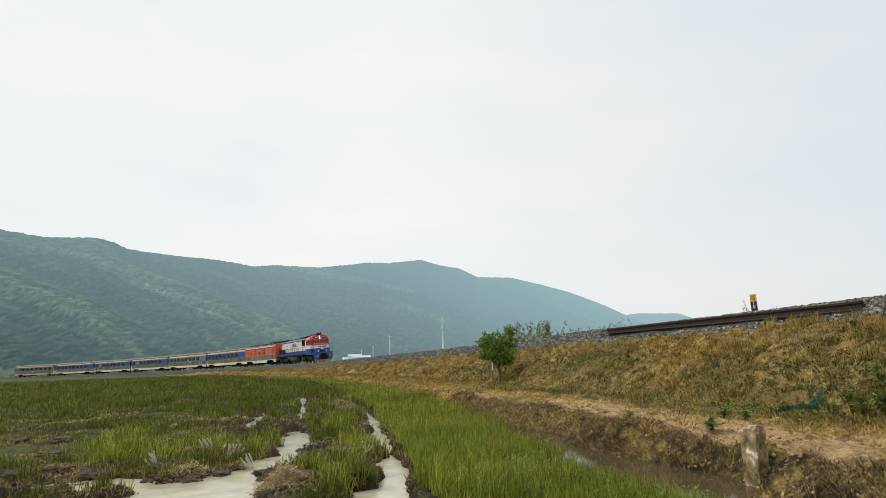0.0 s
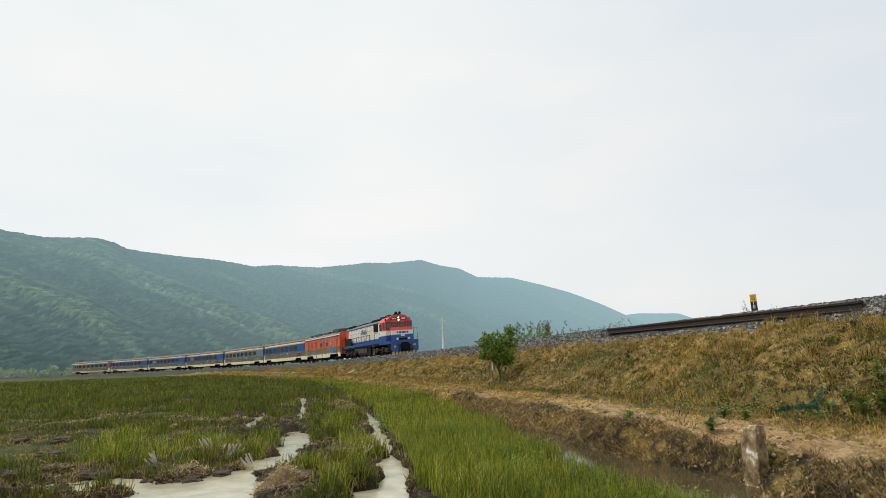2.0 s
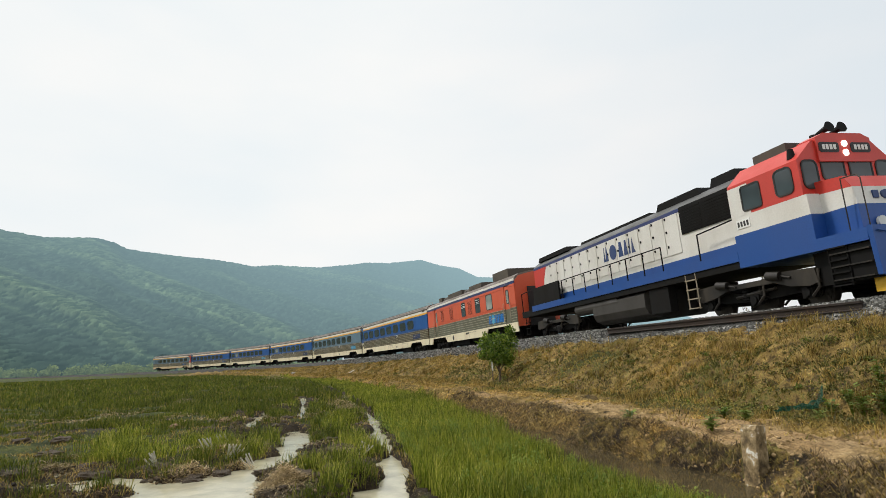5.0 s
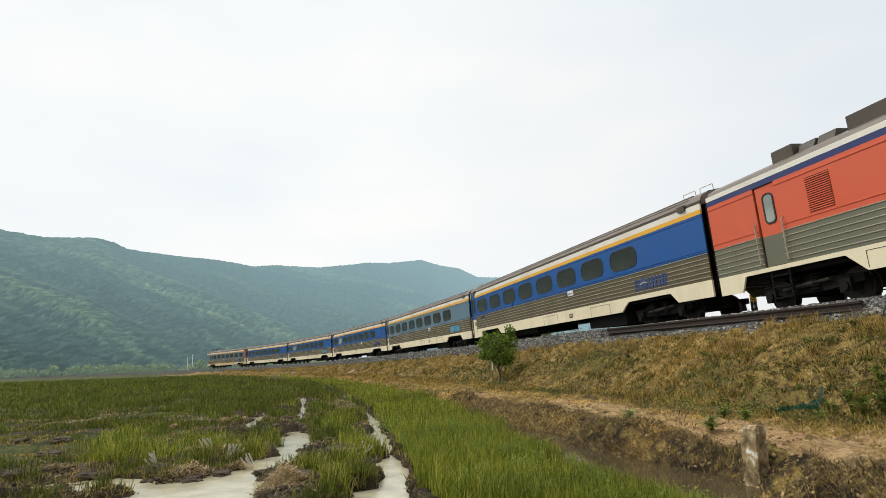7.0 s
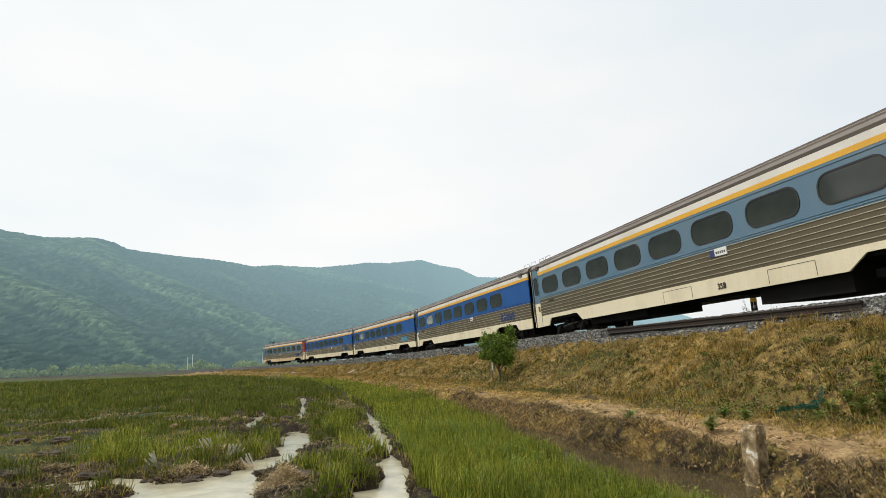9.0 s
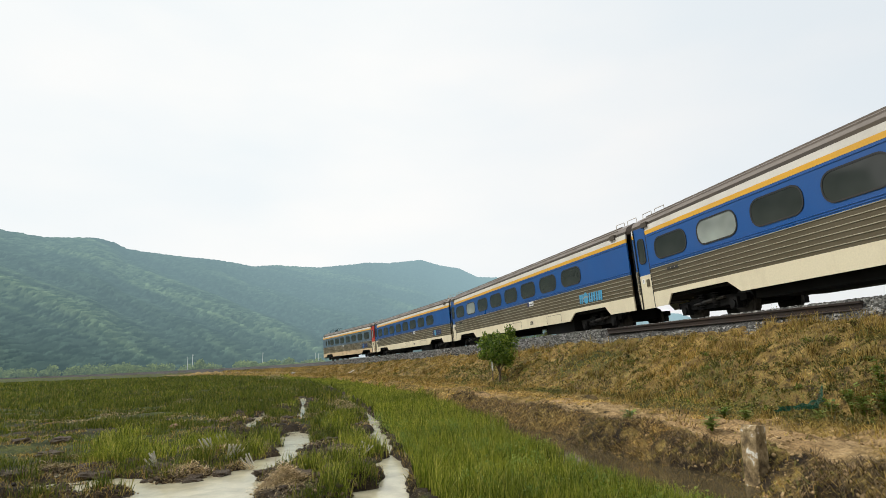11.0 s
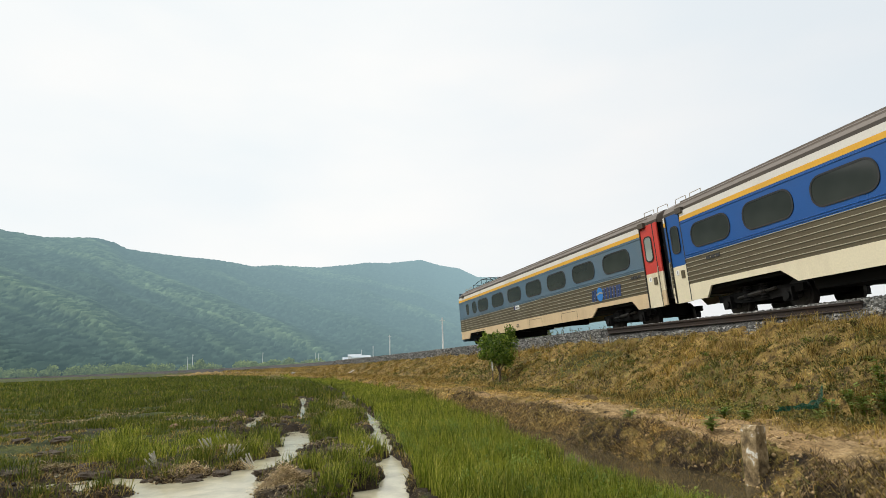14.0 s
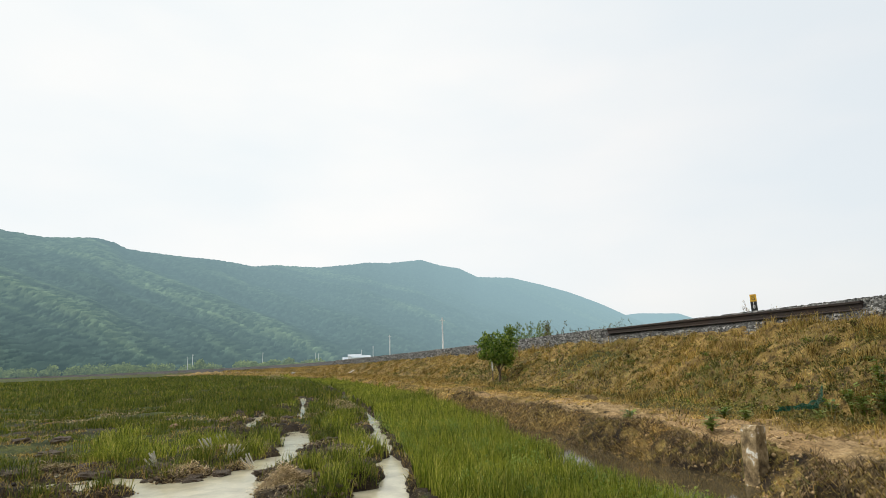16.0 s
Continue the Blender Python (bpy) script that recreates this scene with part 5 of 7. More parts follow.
    part("front_platform", bm, M_LOCOBLUE, eng)
    # added black block, closes the see-through gap under the front platform
    bm = bmesh.new()
    box(bm, cab1 - 0.3, xf - 0.1, -1.25, 1.25, 0.5, 1.3)
    part("platform_fill", bm, M_BLACK, eng, "plain black fill block behind the end sheet")
    for side in (-1, 1):
        bm = bmesh.new()
        box(bm, cab1 + 0.3, xf - 0.06, min(side * 1.2, side * 1.44), max(side * 1.2, side * 1.44), 0.5, 1.3)
        part("step_well", bm, M_BLACK, eng)
        for zz in (0.55, 0.85, 1.15):
            bm = bmesh.new()
            box(bm, cab1 + 0.35, xf - 0.1, min(side * 1.4, side * 1.5), max(side * 1.4, side * 1.5), zz, zz + 0.03)
            part("cab_step", bm, M_WHEEL, eng)
        bm = bmesh.new()
        box(bm, hood0, cab0, min(side * (hw - 0.02), side * (hw + 0.015)), max(side * (hw - 0.02), side * (hw + 0.015)), 3.62, 3.74)
        part("hood_band", bm, M_NAVY, eng, "navy band along the hood top")
    bm = bmesh.new()
    prism(bm, [(xf - 0.3, 0.2), (xf + 0.1, 0.2), (xf + 0.05, 0.5), (xf - 0.3, 0.5)], "y", -1.3, 1.3)
    part("snow_plough", bm, M_YELLOW, eng, "yellow and black striped pilot", bevel=0.02)
    bm = bmesh.new()
    for k in range(7):
        prism(bm, [(-1.3 + k * 0.37, 0.19), (-1.12 + k * 0.37, 0.19), (-0.98 + k * 0.37, 0.5), (-1.16 + k * 0.37, 0.5)], "x", xf + 0.09, xf + 0.115)
    part("hazard_stripe", bm, M_DARKLETTER, eng)
    bm = bmesh.new()
    box(bm, xf, xf + 0.45, -0.16, 0.16, 0.72, 1.02)
    box(bm, xf + 0.3, xf + 0.6, -0.26, 0.2, 0.7, 1.04)
    part("coupler", bm, M_BLACK, eng, bevel=0.03)
    # the dark coupler hole is drawn as a flat black plate, its shade painted on
    bm = bmesh.new()
    prism(bm, [(-0.5, 0.5), (-0.52, 1.15), (-0.34, 1.42), (0.34, 1.42), (0.52, 1.15), (0.5, 0.5)], "x", xf + 0.055, xf + 0.075)
    part("coupler_hole_plate", bm, M_BLACK, eng, "flat black plate for the dark hole round the coupler")
    # no recess is cut: a black plate paints its shade on the nose
    bm = bmesh.new()
    prism(bm, [(-0.45, 1.66), (-0.42, 1.86), (0.42, 1.86), (0.45, 1.66)], "x", nose1 + 0.02, nose1 + 0.045)
    part("nose_shade_plate", bm, M_BLACK, eng, "black plate painted as the shade under the nose")
    bm = bmesh.new()
    tube(bm, [(xf + 0.09, -1.4, 1.5), (xf + 0.12, -0.6, 1.42), (xf + 0.12, 0.6, 1.42), (xf + 0.09, 1.4, 1.5)], 0.02)
    part("uncoupling_rod", bm, M_LOCOBLUE, eng)
    for y in (-0.75, -0.55, 0.55, 0.75):
        bm = bmesh.new()
        tube(bm, [(xf + 0.08, y, 1.2), (xf + 0.25, y, 1.05), (xf + 0.28, y, 0.75), (xf + 0.15, y * 0.9, 0.55)], 0.035)
        part("brake_hose", bm, M_BLACK, eng)
    for y in (-0.62, 0.62):
        bm = bmesh.new()
        cyl(bm, (nose1 + 0.04, y, 1.78), (nose1 + 0.11, y, 1.78), 0.13, 0.13, 16)
        part("marker_light", bm, M_LENS, eng, "round white marker light")
    safety = text_part(eng, "\uc548 \uc804", 0, 0, 0.24, -1, M_TAILCREAM, name="safety_lettering")
    safety.matrix_basis = pose(xf + 0.08, -0.97, 1.0, 90, 0, 90)
    for y in (0.84, 1.1):
        bm = bmesh.new()
        box(bm, xf + 0.06, xf + 0.075, y - 0.09, y + 0.09, 1.0, 1.16)
        part("warning_bar", bm, M_YELLOW, eng)
    for z in (3.78, 4.02):
        bm = bmesh.new()
        cyl(bm, (cab1 + 0.03, 0, z), (cab1 + 0.09, 0, z), 0.085, 0.085, 16)
        part("headlight", bm, M_HEADLIGHT, eng, "lit white headlight")
    for y in (-0.5, 0.5):
        bm = bmesh.new()
        prism(bm, [(y - 0.31 + a, 3.92 + b) for a, b in ((0, -0.09), (0.05, -0.13), (0.57, -0.13), (0.62, -0.09), (0.62, 0.09), (0.57, 0.13), (0.05, 0.13), (0, 0.09))], "x", cab1 + 0.05, cab1 + 0.075)
        nb = part("number_box", bm, M_RUBBER, eng, "black number box")
        bm = bmesh.new()
        for k in range(4):
            box(bm, cab1 + 0.076, cab1 + 0.082, y - 0.21 + k * 0.115, y - 0.13 + k * 0.115, 3.86, 3.99)
        part("number_bar", bm, M_WHITE, nb)
    # windscreens and side windows
    for y in (-0.44, 0.44):
        put_window(eng, 0, 0, 0.66, 0.5, 0.1, -1, M_CABGLASS, turn=pose(cab1 + 0.003, y, 3.36, 0, 0, 90))
    for side in (-1, 1):
        put_window(eng, cab1 - 0.5, 3.2, 0.5, 0.62, 0.12, side, M_CABGLASS)
        put_window(eng, cab1 - 1.62, 3.15, 0.62, 0.62, 0.05, side, M_CABGLASS)
        put_window(eng, 0, 0, 0.42, 0.66, 0.12, -1, M_CABGLASS, turn=pose(cab1 + 0.003, side * 1.17, 3.24, 0, 0, 90))
        bm = bmesh.new()
        tube(bm, [(xf, side * 1.45, 1.6), (xf, side * 1.45, 2.7), (xf - 0.1, side * 1.44, 2.8), (xf - 0.6, side * 1.3, 2.85), (xf - 0.65, side * 1.25, 1.62)], 0.014)
        part("front_handrail", bm, M_WHEEL, eng, "thin dark bent handrail")
        bm = bmesh.new()
        box(bm, cab0 + 0.15, cab0 + 0.65, min(side * 1.5, side * 1.515), max(side * 1.5, side * 1.515), 2.38, 2.62)
        pl = part("number_plate", bm, M_WHITE, eng)
        bm = bmesh.new()
        for k in range(4):
            box(bm, cab0 + 0.2 + k * 0.11, cab0 + 0.27 + k * 0.11, side * 1.515 - 0.004, side * 1.515 + 0.004, 2.43, 2.57)
        part("number_bar", bm, M_DARKLETTER, pl)
    # the mark on the nose
    for a, b in ((-0.62, -0.46), (-0.02, 0.14), (0.17, 0.33), (0.37, 0.44), (0.48, 0.62)):
        bm = bmesh.new()
        prism(bm, [(a, 2.35), (b, 2.35), (b, 2.53), (a, 2.53)], "x", nose1 - 0.03, nose1 + 0.012)
        part("mark", bm, M_LOGO, eng)
    bm = bmesh.new()
    prism(bm, [(-0.24 + 0.14 * math.cos(t * 0.52), 2.44 + 0.11 * math.sin(t * 0.52)) for t in range(12)], "x", nose1 - 0.03, nose1 + 0.014)
    part("mark_globe", bm, M_LOGO, eng)
    bm = bmesh.new()
    box(bm, nose1, nose1 + 0.03, -0.2, 0.2, 2.05, 2.2)
    part("plate", bm, M_WHITE, eng)
    # horns, aerials and air conditioner on the cab roof
    for y in (-0.2, 0.2):
        bm = bmesh.new()
        cyl(bm, (cab1 - 0.6, y, 4.42), (cab1 - 0.52, y, 4.44), 0.09, 0.06, 14)
        cyl(bm, (cab1 - 0.52, y, 4.44), (cab1 - 0.16, y, 4.5), 0.04, 0.08, 14)
        cyl(bm, (cab1 - 0.16, y, 4.5), (cab1 - 0.05, y, 4.52), 0.08, 0.15, 14)
        part("horn", bm, M_BLACK, eng, "black air horn")
    bm = bmesh.new()
    box(bm, cab1 - 2.1, cab1 - 0.95, -0.75, 0.75, 4.1, 4.42)
    part("roof_unit", bm, M_ROOFDARK, eng, "dark grey cab roof unit", bevel=0.04)
    bm = bmesh.new()
    box(bm, cab1 - 0.62, cab1 - 0.5, -0.32, 0.32, 4.2, 4.4)
    part("horn_bracket", bm, M_BLACK, eng)
    for y in (-1.32, 1.32):
        bm = bmesh.new()
        cyl(bm, (cab1 - 0.3, y, 3.72), (cab1 - 0.3, y, 3.98), 0.11, 0.07)
        part("beacon", bm, M_BLACK, eng, bevel=0.02)
    bm = bmesh.new()
    box(bm, hood0 - 0.2, hood0 + 0.02, -1.15, 1.15, deck, 2.6)
    part("rear_step", bm, M_BLACK, eng)
    for y in (-1, 1):
        bm = bmesh.new()
        tube(bm, [(xr, y * 1.4, 1.5), (xr, y * 1.4, 2.6), (hood0, y * 1.4, 2.65)], 0.025)
        part("rear_handrail", bm, M_BLACK, eng)
    bogie(eng, -6.4, 1.75, 3)
    bogie(eng, 6.1, 1.75, 3)
    return eng


def logo_side(parent, x, z, size, side, y):
    s = 1 if side < 0 else -1
    for a, b, zz in ((-1.9, -1.68, 1), (-1.66, -1.3, 1), (0.0, 0.55, 1), (0.65, 1.1, 1), (1.22, 1.4, 1), (1.52, 1.95, 0.3)):
        xa, xb = sorted((x + s * a * size, x + s * b * size))
        bm = bmesh.new()
        prism(bm, [(xa, z - 0.45 * size), (xb, z - 0.45 * size), (xb - s * 0.08, z + (zz - 0.5) * size), (xa + s * 0.1, z + 0.5 * size)], "y", side * y, side * (y + 0.01))
        part("mark", bm, M_LOGO, parent)
    bm = bmesh.new()
    prism(bm, [(x - s * 0.65 * size + 0.42 * size * math.cos(t * 0.52), z + 0.5 * size * math.sin(t * 0.52)) for t in range(12)], "y", side * y, side * (y + 0.012))
    part("mark_globe", bm, M_LOGO, parent)


LOCOMOTIVE = locomotive()
GENERATOR = generator_car()
COACHES = [
    coach("plain", "bright blue coach with orange stripe and cream skirt", M_BLUE, M_LOGO, M_LOGO, number="523"),
    coach("plain", "faded grey-blue coach with peeling paint and orange stripe", M_GREYBLUE, M_LOGOCYAN, M_LOGOCYAN, number="358"),
    coach("plain", "bright blue coach with dark lettering and orange stripe", M_BLUE, M_LOGO, M_LOGO, pale=(1,)),
    coach("plain", "blue coach with cyan lettering and a pale window", M_BLUE, M_LOGOCYAN, M_LOGOCYAN, pale=(1,), number="378"),
    coach("plain", "blue coach with green-blue lettering next to the last coach", M_BLUE, M_LOGO, M_LOGOCYAN, number="394"),
    coach("tail", "grey-blue last coach with a red door and rounded end", M_TAILBLUE, M_LOGO, M_LOGOBLUE, number="632"),
]


def lead(t):
    """Where the joint between the generator car and the first coach is along the line at t seconds."""
    return 121.82 - 17.0994 * t + 0.03087 * t * t


def motions():
    times = [i * 0.5 for i in range(33)]
    for i, c in enumerate(COACHES):
        mid = COACH * (i + 0.5)
        walk(c, [(t, line_pose(lead(t) + mid - 8.3, lead(t) + mid + 8.3)) for t in times])
    walk(GENERATOR, [(t, line_pose(lead(t) - GEN / 2 - 6.0, lead(t) - GEN / 2 + 6.0)) for t in times])
    ticks = [i / 30 for i in range(481)]
    turns = [math.degrees((lead(0) - lead(t)) / 0.43) for t in ticks]
    for w in WHEELS:
        at = w.matrix_basis.translation.copy()
        walk(w, [(t, pose(at.x, at.y, at.z, 0, a, 0)) for t, a in zip(ticks, turns)])
    # a fly darts past close by
    away = pose(0.6, -2.5, 1.9)
    walk(FLY, [(0.0, away), (0.8, pose(0.75, -0.6, 1.95)), (0.9, pose(0.62, 0.66, 1.88, 0, 0, -30)), (1.0, pose(0.425, 0.886, 1.386, 0, 0, -60)), (1.1, pose(0.84, 0.78, 0.98, 0, 0, -80)), (1.3, pose(1.6, -1.0, 1.3, 0, 0, -120)), (2.0, pose(0.8, -3.0, 1.6)), (SECONDS, away)])
    walk(LOCOMOTIVE, [(t, line_pose(lead(t) - GEN - 0.3 - LOCO / 2 - 6.2, lead(t) - GEN - 0.3 - LOCO / 2 + 6.2)) for t in times])



# ---- plants ----


def blades(x, y, z, height, width, lean, rng, droop=0.35):
    """Bent tapering blades of grass as one run of triangles."""
    n = len(x)
    a = rng.uniform(0, 2 * np.pi, n)
    face = rng.uniform(0, 2 * np.pi, n)
    lx, ly = np.cos(a) * lean * height, np.sin(a) * lean * height
    wx, wy = np.cos(face) * width / 2, np.sin(face) * width / 2
    base = np.stack([x, y, z - 0.01], 1)
    mid = base + np.stack([lx * 0.35, ly * 0.35, height * 0.58], 1)
    tip = base + np.stack([lx, ly, height * (1 - droop * lean)], 1)
    w = np.stack([wx, wy, np.zeros(n)], 1)
    V = np.stack([base - w, base + w, mid + w * 0.75, mid - w * 0.75, tip], 1).reshape(-1, 3)
    o = (np.arange(n) * 5)[:, None]
    F = np.concatenate([o + np.array([0, 1, 2]), o + np.array([0, 2, 3]), o + np.array([3, 2, 4])])
    return V, F


def stuff(name, label, category, V, F, mat):
    return tagged(new(name, raw_mesh(name, V, F, mat)), label, category, kind="stuff")


def polar(rng, n, az0, az1, r0, r1):
    """Places spread round the field, thinner with distance."""
    a = np.radians(rng.uniform(az0, az1, n))
    r = np.exp(rng.uniform(np.log(r0), np.log(r1), n))
    return r * np.sin(a), r * np.cos(a), r


def along(rng, n, u0, u1, l0, l1, power=1.0):
    u = u0 + (u1 - u0) * rng.random(n) ** power
    lat = rng.uniform(l0, l1, n)
    x, y, t = np.interp(u, _u, _cx), np.interp(u, _u, _cy), np.interp(u, _u, _th)
    return x - np.sin(t) * lat, y + np.cos(t) * lat, u, lat


def leaf_cloud(rng, centres, radii, count, size, squash=1.0, shell=0.5):
    """Small pointed leaves round several centres, thicker towards the outside."""
    pick = rng.integers(0, len(centres), count)
    d = rng.standard_normal((count, 3))
    d /= np.linalg.norm(d, axis=1)[:, None]
    rad = (shell + (1 - shell) * rng.random(count) ** 0.6)[:, None]
    P = np.asarray(centres)[pick] + d * rad * np.asarray(radii)[pick][:, None] * np.array([1, 1, squash])
    q = rng.standard_normal((count, 3))
    q /= np.linalg.norm(q, axis=1)[:, None]
    s = np.cross(q, rng.standard_normal((count, 3)))
    s /= np.linalg.norm(s, axis=1)[:, None]
    L = size * rng.uniform(0.6, 1.3, count)[:, None]
    V = np.stack([P, P + q * L * 0.5 + s * L * 0.26, P + q * L, P + q * L * 0.5 - s * L * 0.26], 1).reshape(-1, 3)
    o = (np.arange(count) * 4)[:, None]
    return V, np.concatenate([o + np.array([0, 1, 2]), o + np.array([0, 2, 3])])


TUSSOCKS = [(-0.4, 2.95, 200, 0.16), (-0.9, 3.0, 240, 0.18), (0.3, 3.05, 110, 0.14), (3.4, 3.15, 80, 0.14), (-2.2, 3.2, 200, 0.25), (6.8, 3.15, 80, 0.15)]  # along the line, offset, blades, spread


def build_grass():
    rng = np.random.default_rng(11)
    # tall fresh grass in the wet strip between field and ditch
    x, y, u, lat = along(rng, 150000, -9, 75, 9.3, 12.4, 2.0)
    edge = np.where(u < -4, 10.16, 10.0) + 0.16 * vnoise(x, y, 0.8, 31) + 0.4 * rng.random(len(x)) ** 2 - 0.65 * np.clip((u + 2) / 10, 0, 1)
    keep = (lat > edge) & (lat < marsh_edge(u) + 0.12 * vnoise(x, y, 0.7, 32))
    x, y, u, lat = x[keep], y[keep], u[keep], lat[keep]
    z, _, _, _ = ground_at(x, y)
    r = np.hypot(x, y)
    h = rng.uniform(0.17, 0.38, len(x)) * (1 + 0.3 * vnoise(x, y, 1.1, 33)) * np.clip(1.1 - r / 130, 0.6, 1)
    h = h * np.maximum(np.clip(0.62 + (lat - 10.2) / 1.1, 0.55, 1), np.clip((u + 4.5) / 3, 0, 1))
    V, F = blades(x, y, np.maximum(z, -0.03), h, np.maximum(0.009, r * 0.0009), rng.uniform(0.05, 0.45, len(x)), rng)
    stuff("marsh_grass", "tall fresh green grass standing in wet ground", "grass", V, F, M_RICE)
    # tufts in the field
    x, y, r = polar(rng, 350000, -43, 1, 5.0, 120)
    z, cover, u, lat = ground_at(x, y)
    clump = 0.55 * vnoise(x, y, 0.55, 41) + 0.5 * vnoise(x, y, 1.7, 42) + 0.35 * np.clip((r - 14) / 20, 0, 1) + 0.25 * vnoise(x, y, 5, 43)
    clump = clump - 0.18 * np.clip((15 - r) / 5, 0, 1) + 0.10 * np.clip((r - 14) / 10, 0, 1) + np.where((lat > 12) & (lat < 13.2), 0.15, 0) - 0.25 * np.clip((9 - r) / 4, 0, 1)
    wet = rut_near(x, y)
    keep = (lat > marsh_edge(u) + 0.1) & (z > 0.02) & (clump - 0.9 * wet + 0.10 > 0.3 * rng.random(len(x)))
    x, y, z, r, clump, u = x[keep], y[keep], z[keep], r[keep], clump[keep], u[keep]
    h = rng.uniform(0.06, 0.22, len(x)) * (0.45 + 1.4 * np.clip(clump, 0, 1))
    V, F = blades(x, y, z, h, np.maximum(0.006, r * 0.0008), rng.uniform(0.1, 0.7, len(x)), rng)
    stuff("field_grass", "low dark green grass tufts in a wet field", "grass", V, F, M_TURF)
    # strong fresh tufts on the ridges between the ruts
    xs, ys = [], []
    for cx, cy, w in ((-1.25, 7.35, 0.2), (-1.05, 8.1, 0.22), (-1.35, 8.8, 0.25), (-1.5, 9.8, 0.25), (-1.95, 10.6, 0.3), (-2.1, 12.2, 0.3), (-2.3, 13.4, 0.3), (-1.55, 6.9, 0.16), (-1.15, 6.5, 0.2), (-0.95, 6.1, 0.16), (-1.0, 5.7, 0.2), (-2.75, 8.7, 0.22), (-2.6, 9.4, 0.25), (-3.0, 10.2, 0.3), (-3.3, 9.0, 0.3), (-2.5, 8.1, 0.16), (-4.0, 8.3, 0.35), (-4.6, 8.9, 0.35), (-3.9, 9.8, 0.4), (-5.2, 9.6, 0.4), (-4.4, 7.9, 0.25), (-2.35, 10.0, 0.1), (-5.9, 11.2, 0.4), (-3.2, 15.6, 0.35), (-2.6, 17.8, 0.35), (-4.1, 17.4, 0.4)):
        n = int(320 * w / 0.25)
        xs.append(cx + rng.standard_normal(n) * w * 0.55)
        ys.append(cy + rng.standard_normal(n) * w * 0.6)
    x, y = np.concatenate(xs), np.concatenate(ys)
    z, _, _, lat = ground_at(x, y)
    keep = (z > 0.0) & (lat > 11.8)
    x, y, z = x[keep], y[keep], z[keep]
    r = np.hypot(x, y)
    V, F = blades(x, y, z, rng.uniform(0.1, 0.3, len(x)), np.maximum(0.007, r * 0.0009), rng.uniform(0.1, 0.75, len(x)), rng)
    stuff("grass_tufts", "fresh green grass tufts between muddy ruts", "grass", V, F, M_RICE)
    # bright matted straw along the terrace and the ditch's bank
    x, y, u, lat = along(rng, 70000, -5, 95, 6.6, 9.75, 1.7)
    path = (lat > np.clip(8.1 + u * 0.10, 5.6, 8.3)) & (lat < 9.0) & (u < 8)
    keep = (vnoise(x, y, 1.1, 58) + 0.5 * vnoise(x, y, 0.35, 59) > np.where(path, 0.45, -0.25)) & (lat > np.clip(7.4 - (u - 4) * 0.03, 6.6, 7.6))
    x, y, u = x[keep], y[keep], u[keep]
    r = np.hypot(x, y)
    V, F = blades(x, y, ground_at(x, y)[0] + 0.015, rng.uniform(0.02, 0.06, len(x)), np.maximum(0.008, r * 0.001), rng.uniform(1.2, 3.5, len(x)), rng, 0.1)
    stuff("matted_straw", "bright golden straw lying matted along the terrace", "straw", V, F, blade_mat("golden_straw", [(0.0, (0.20, 0.115, 0.03)), (0.4, (0.52, 0.33, 0.09)), (1.0, (0.80, 0.57, 0.20))], trans=0.2))
    # pale straw strewn over the ploughed field
    x, y, r = polar(rng, 60000, -36, -3, 9.0, 75)
    z, _, u, lat = ground_at(x, y)
    keep = (z > 0.01) & (lat > marsh_edge(u) + 0.1) & (vnoise(x, y, 0.8, 48) + 0.7 * vnoise(x, y, 3.0, 49) > np.where(np.degrees(np.arctan2(x, y)) > -17, 0.35, 0.8))
    x, y, z, r = x[keep], y[keep], z[keep], r[keep]
    V, F = blades(x, y, z + 0.05, rng.uniform(0.02, 0.05, len(x)), np.maximum(0.008, r * 0.001), rng.uniform(1.0, 4.0, len(x)), rng, 0.05)
    stuff("strewn_straw", "pale dead straw strewn over the ploughed field", "straw", V, F, M_STRAW)
    # broad-leaved weeds among the wet grass
    x, y, u, lat = along(rng, 90, -8, 1, 10.4, 12.0)
    z = np.full(len(x), 0.17)
    V, F = leaf_cloud(rng, np.stack([x, y, z], 1), rng.uniform(0.06, 0.17, len(x)), 6000, 0.03, 0.9, 0.1)
    stuff("marsh_weeds", "small light green leafy weeds among wet grass", "weeds", V, F, M_BRIGHTLEAF)
    # big dry tussocks on the crest in front of the spare rail
    xs, ys = [], []
    for tu, tl, n, w in TUSSOCKS:
        p = on_line(tu, tl, 0, False)
        xs.append(p[0] + rng.standard_normal(n) * w)
        ys.append(p[1] + rng.standard_normal(n) * w)
    x, y = np.concatenate(xs), np.concatenate(ys)
    V, F = blades(x, y, ground_at(x, y)[0], rng.uniform(0.1, 0.36, len(x)), np.full(len(x), 0.009), rng.uniform(0.2, 1.0, len(x)), rng)
    stuff("dry_tussocks", "tall dry tussocks of straw-coloured grass on the crest", "grass", V, F, M_HAY)
    # small scattered tufts in the churned ground
    k = 170
    cx, cy, w = rng.uniform(-7.5, -0.7, k), 5.4 + 14 * rng.random(k) ** 1.5, rng.uniform(0.06, 0.17, k)
    x = np.repeat(cx, 170) + rng.standard_normal(k * 170) * np.repeat(w, 170)
    y = np.repeat(cy, 170) + rng.standard_normal(k * 170) * np.repeat(w, 170)
    z, _, u, lat = ground_at(x, y)
    keep = (z > 0.012) & (lat > marsh_edge(u)) & (rut_near(x, y) > 0.15)
    x, y, z = x[keep], y[keep], z[keep]
    V, F = blades(x, y, z, rng.uniform(0.07, 0.24, len(x)), np.maximum(0.007, np.hypot(x, y) * 0.0009), rng.uniform(0.1, 0.9, len(x)), rng)
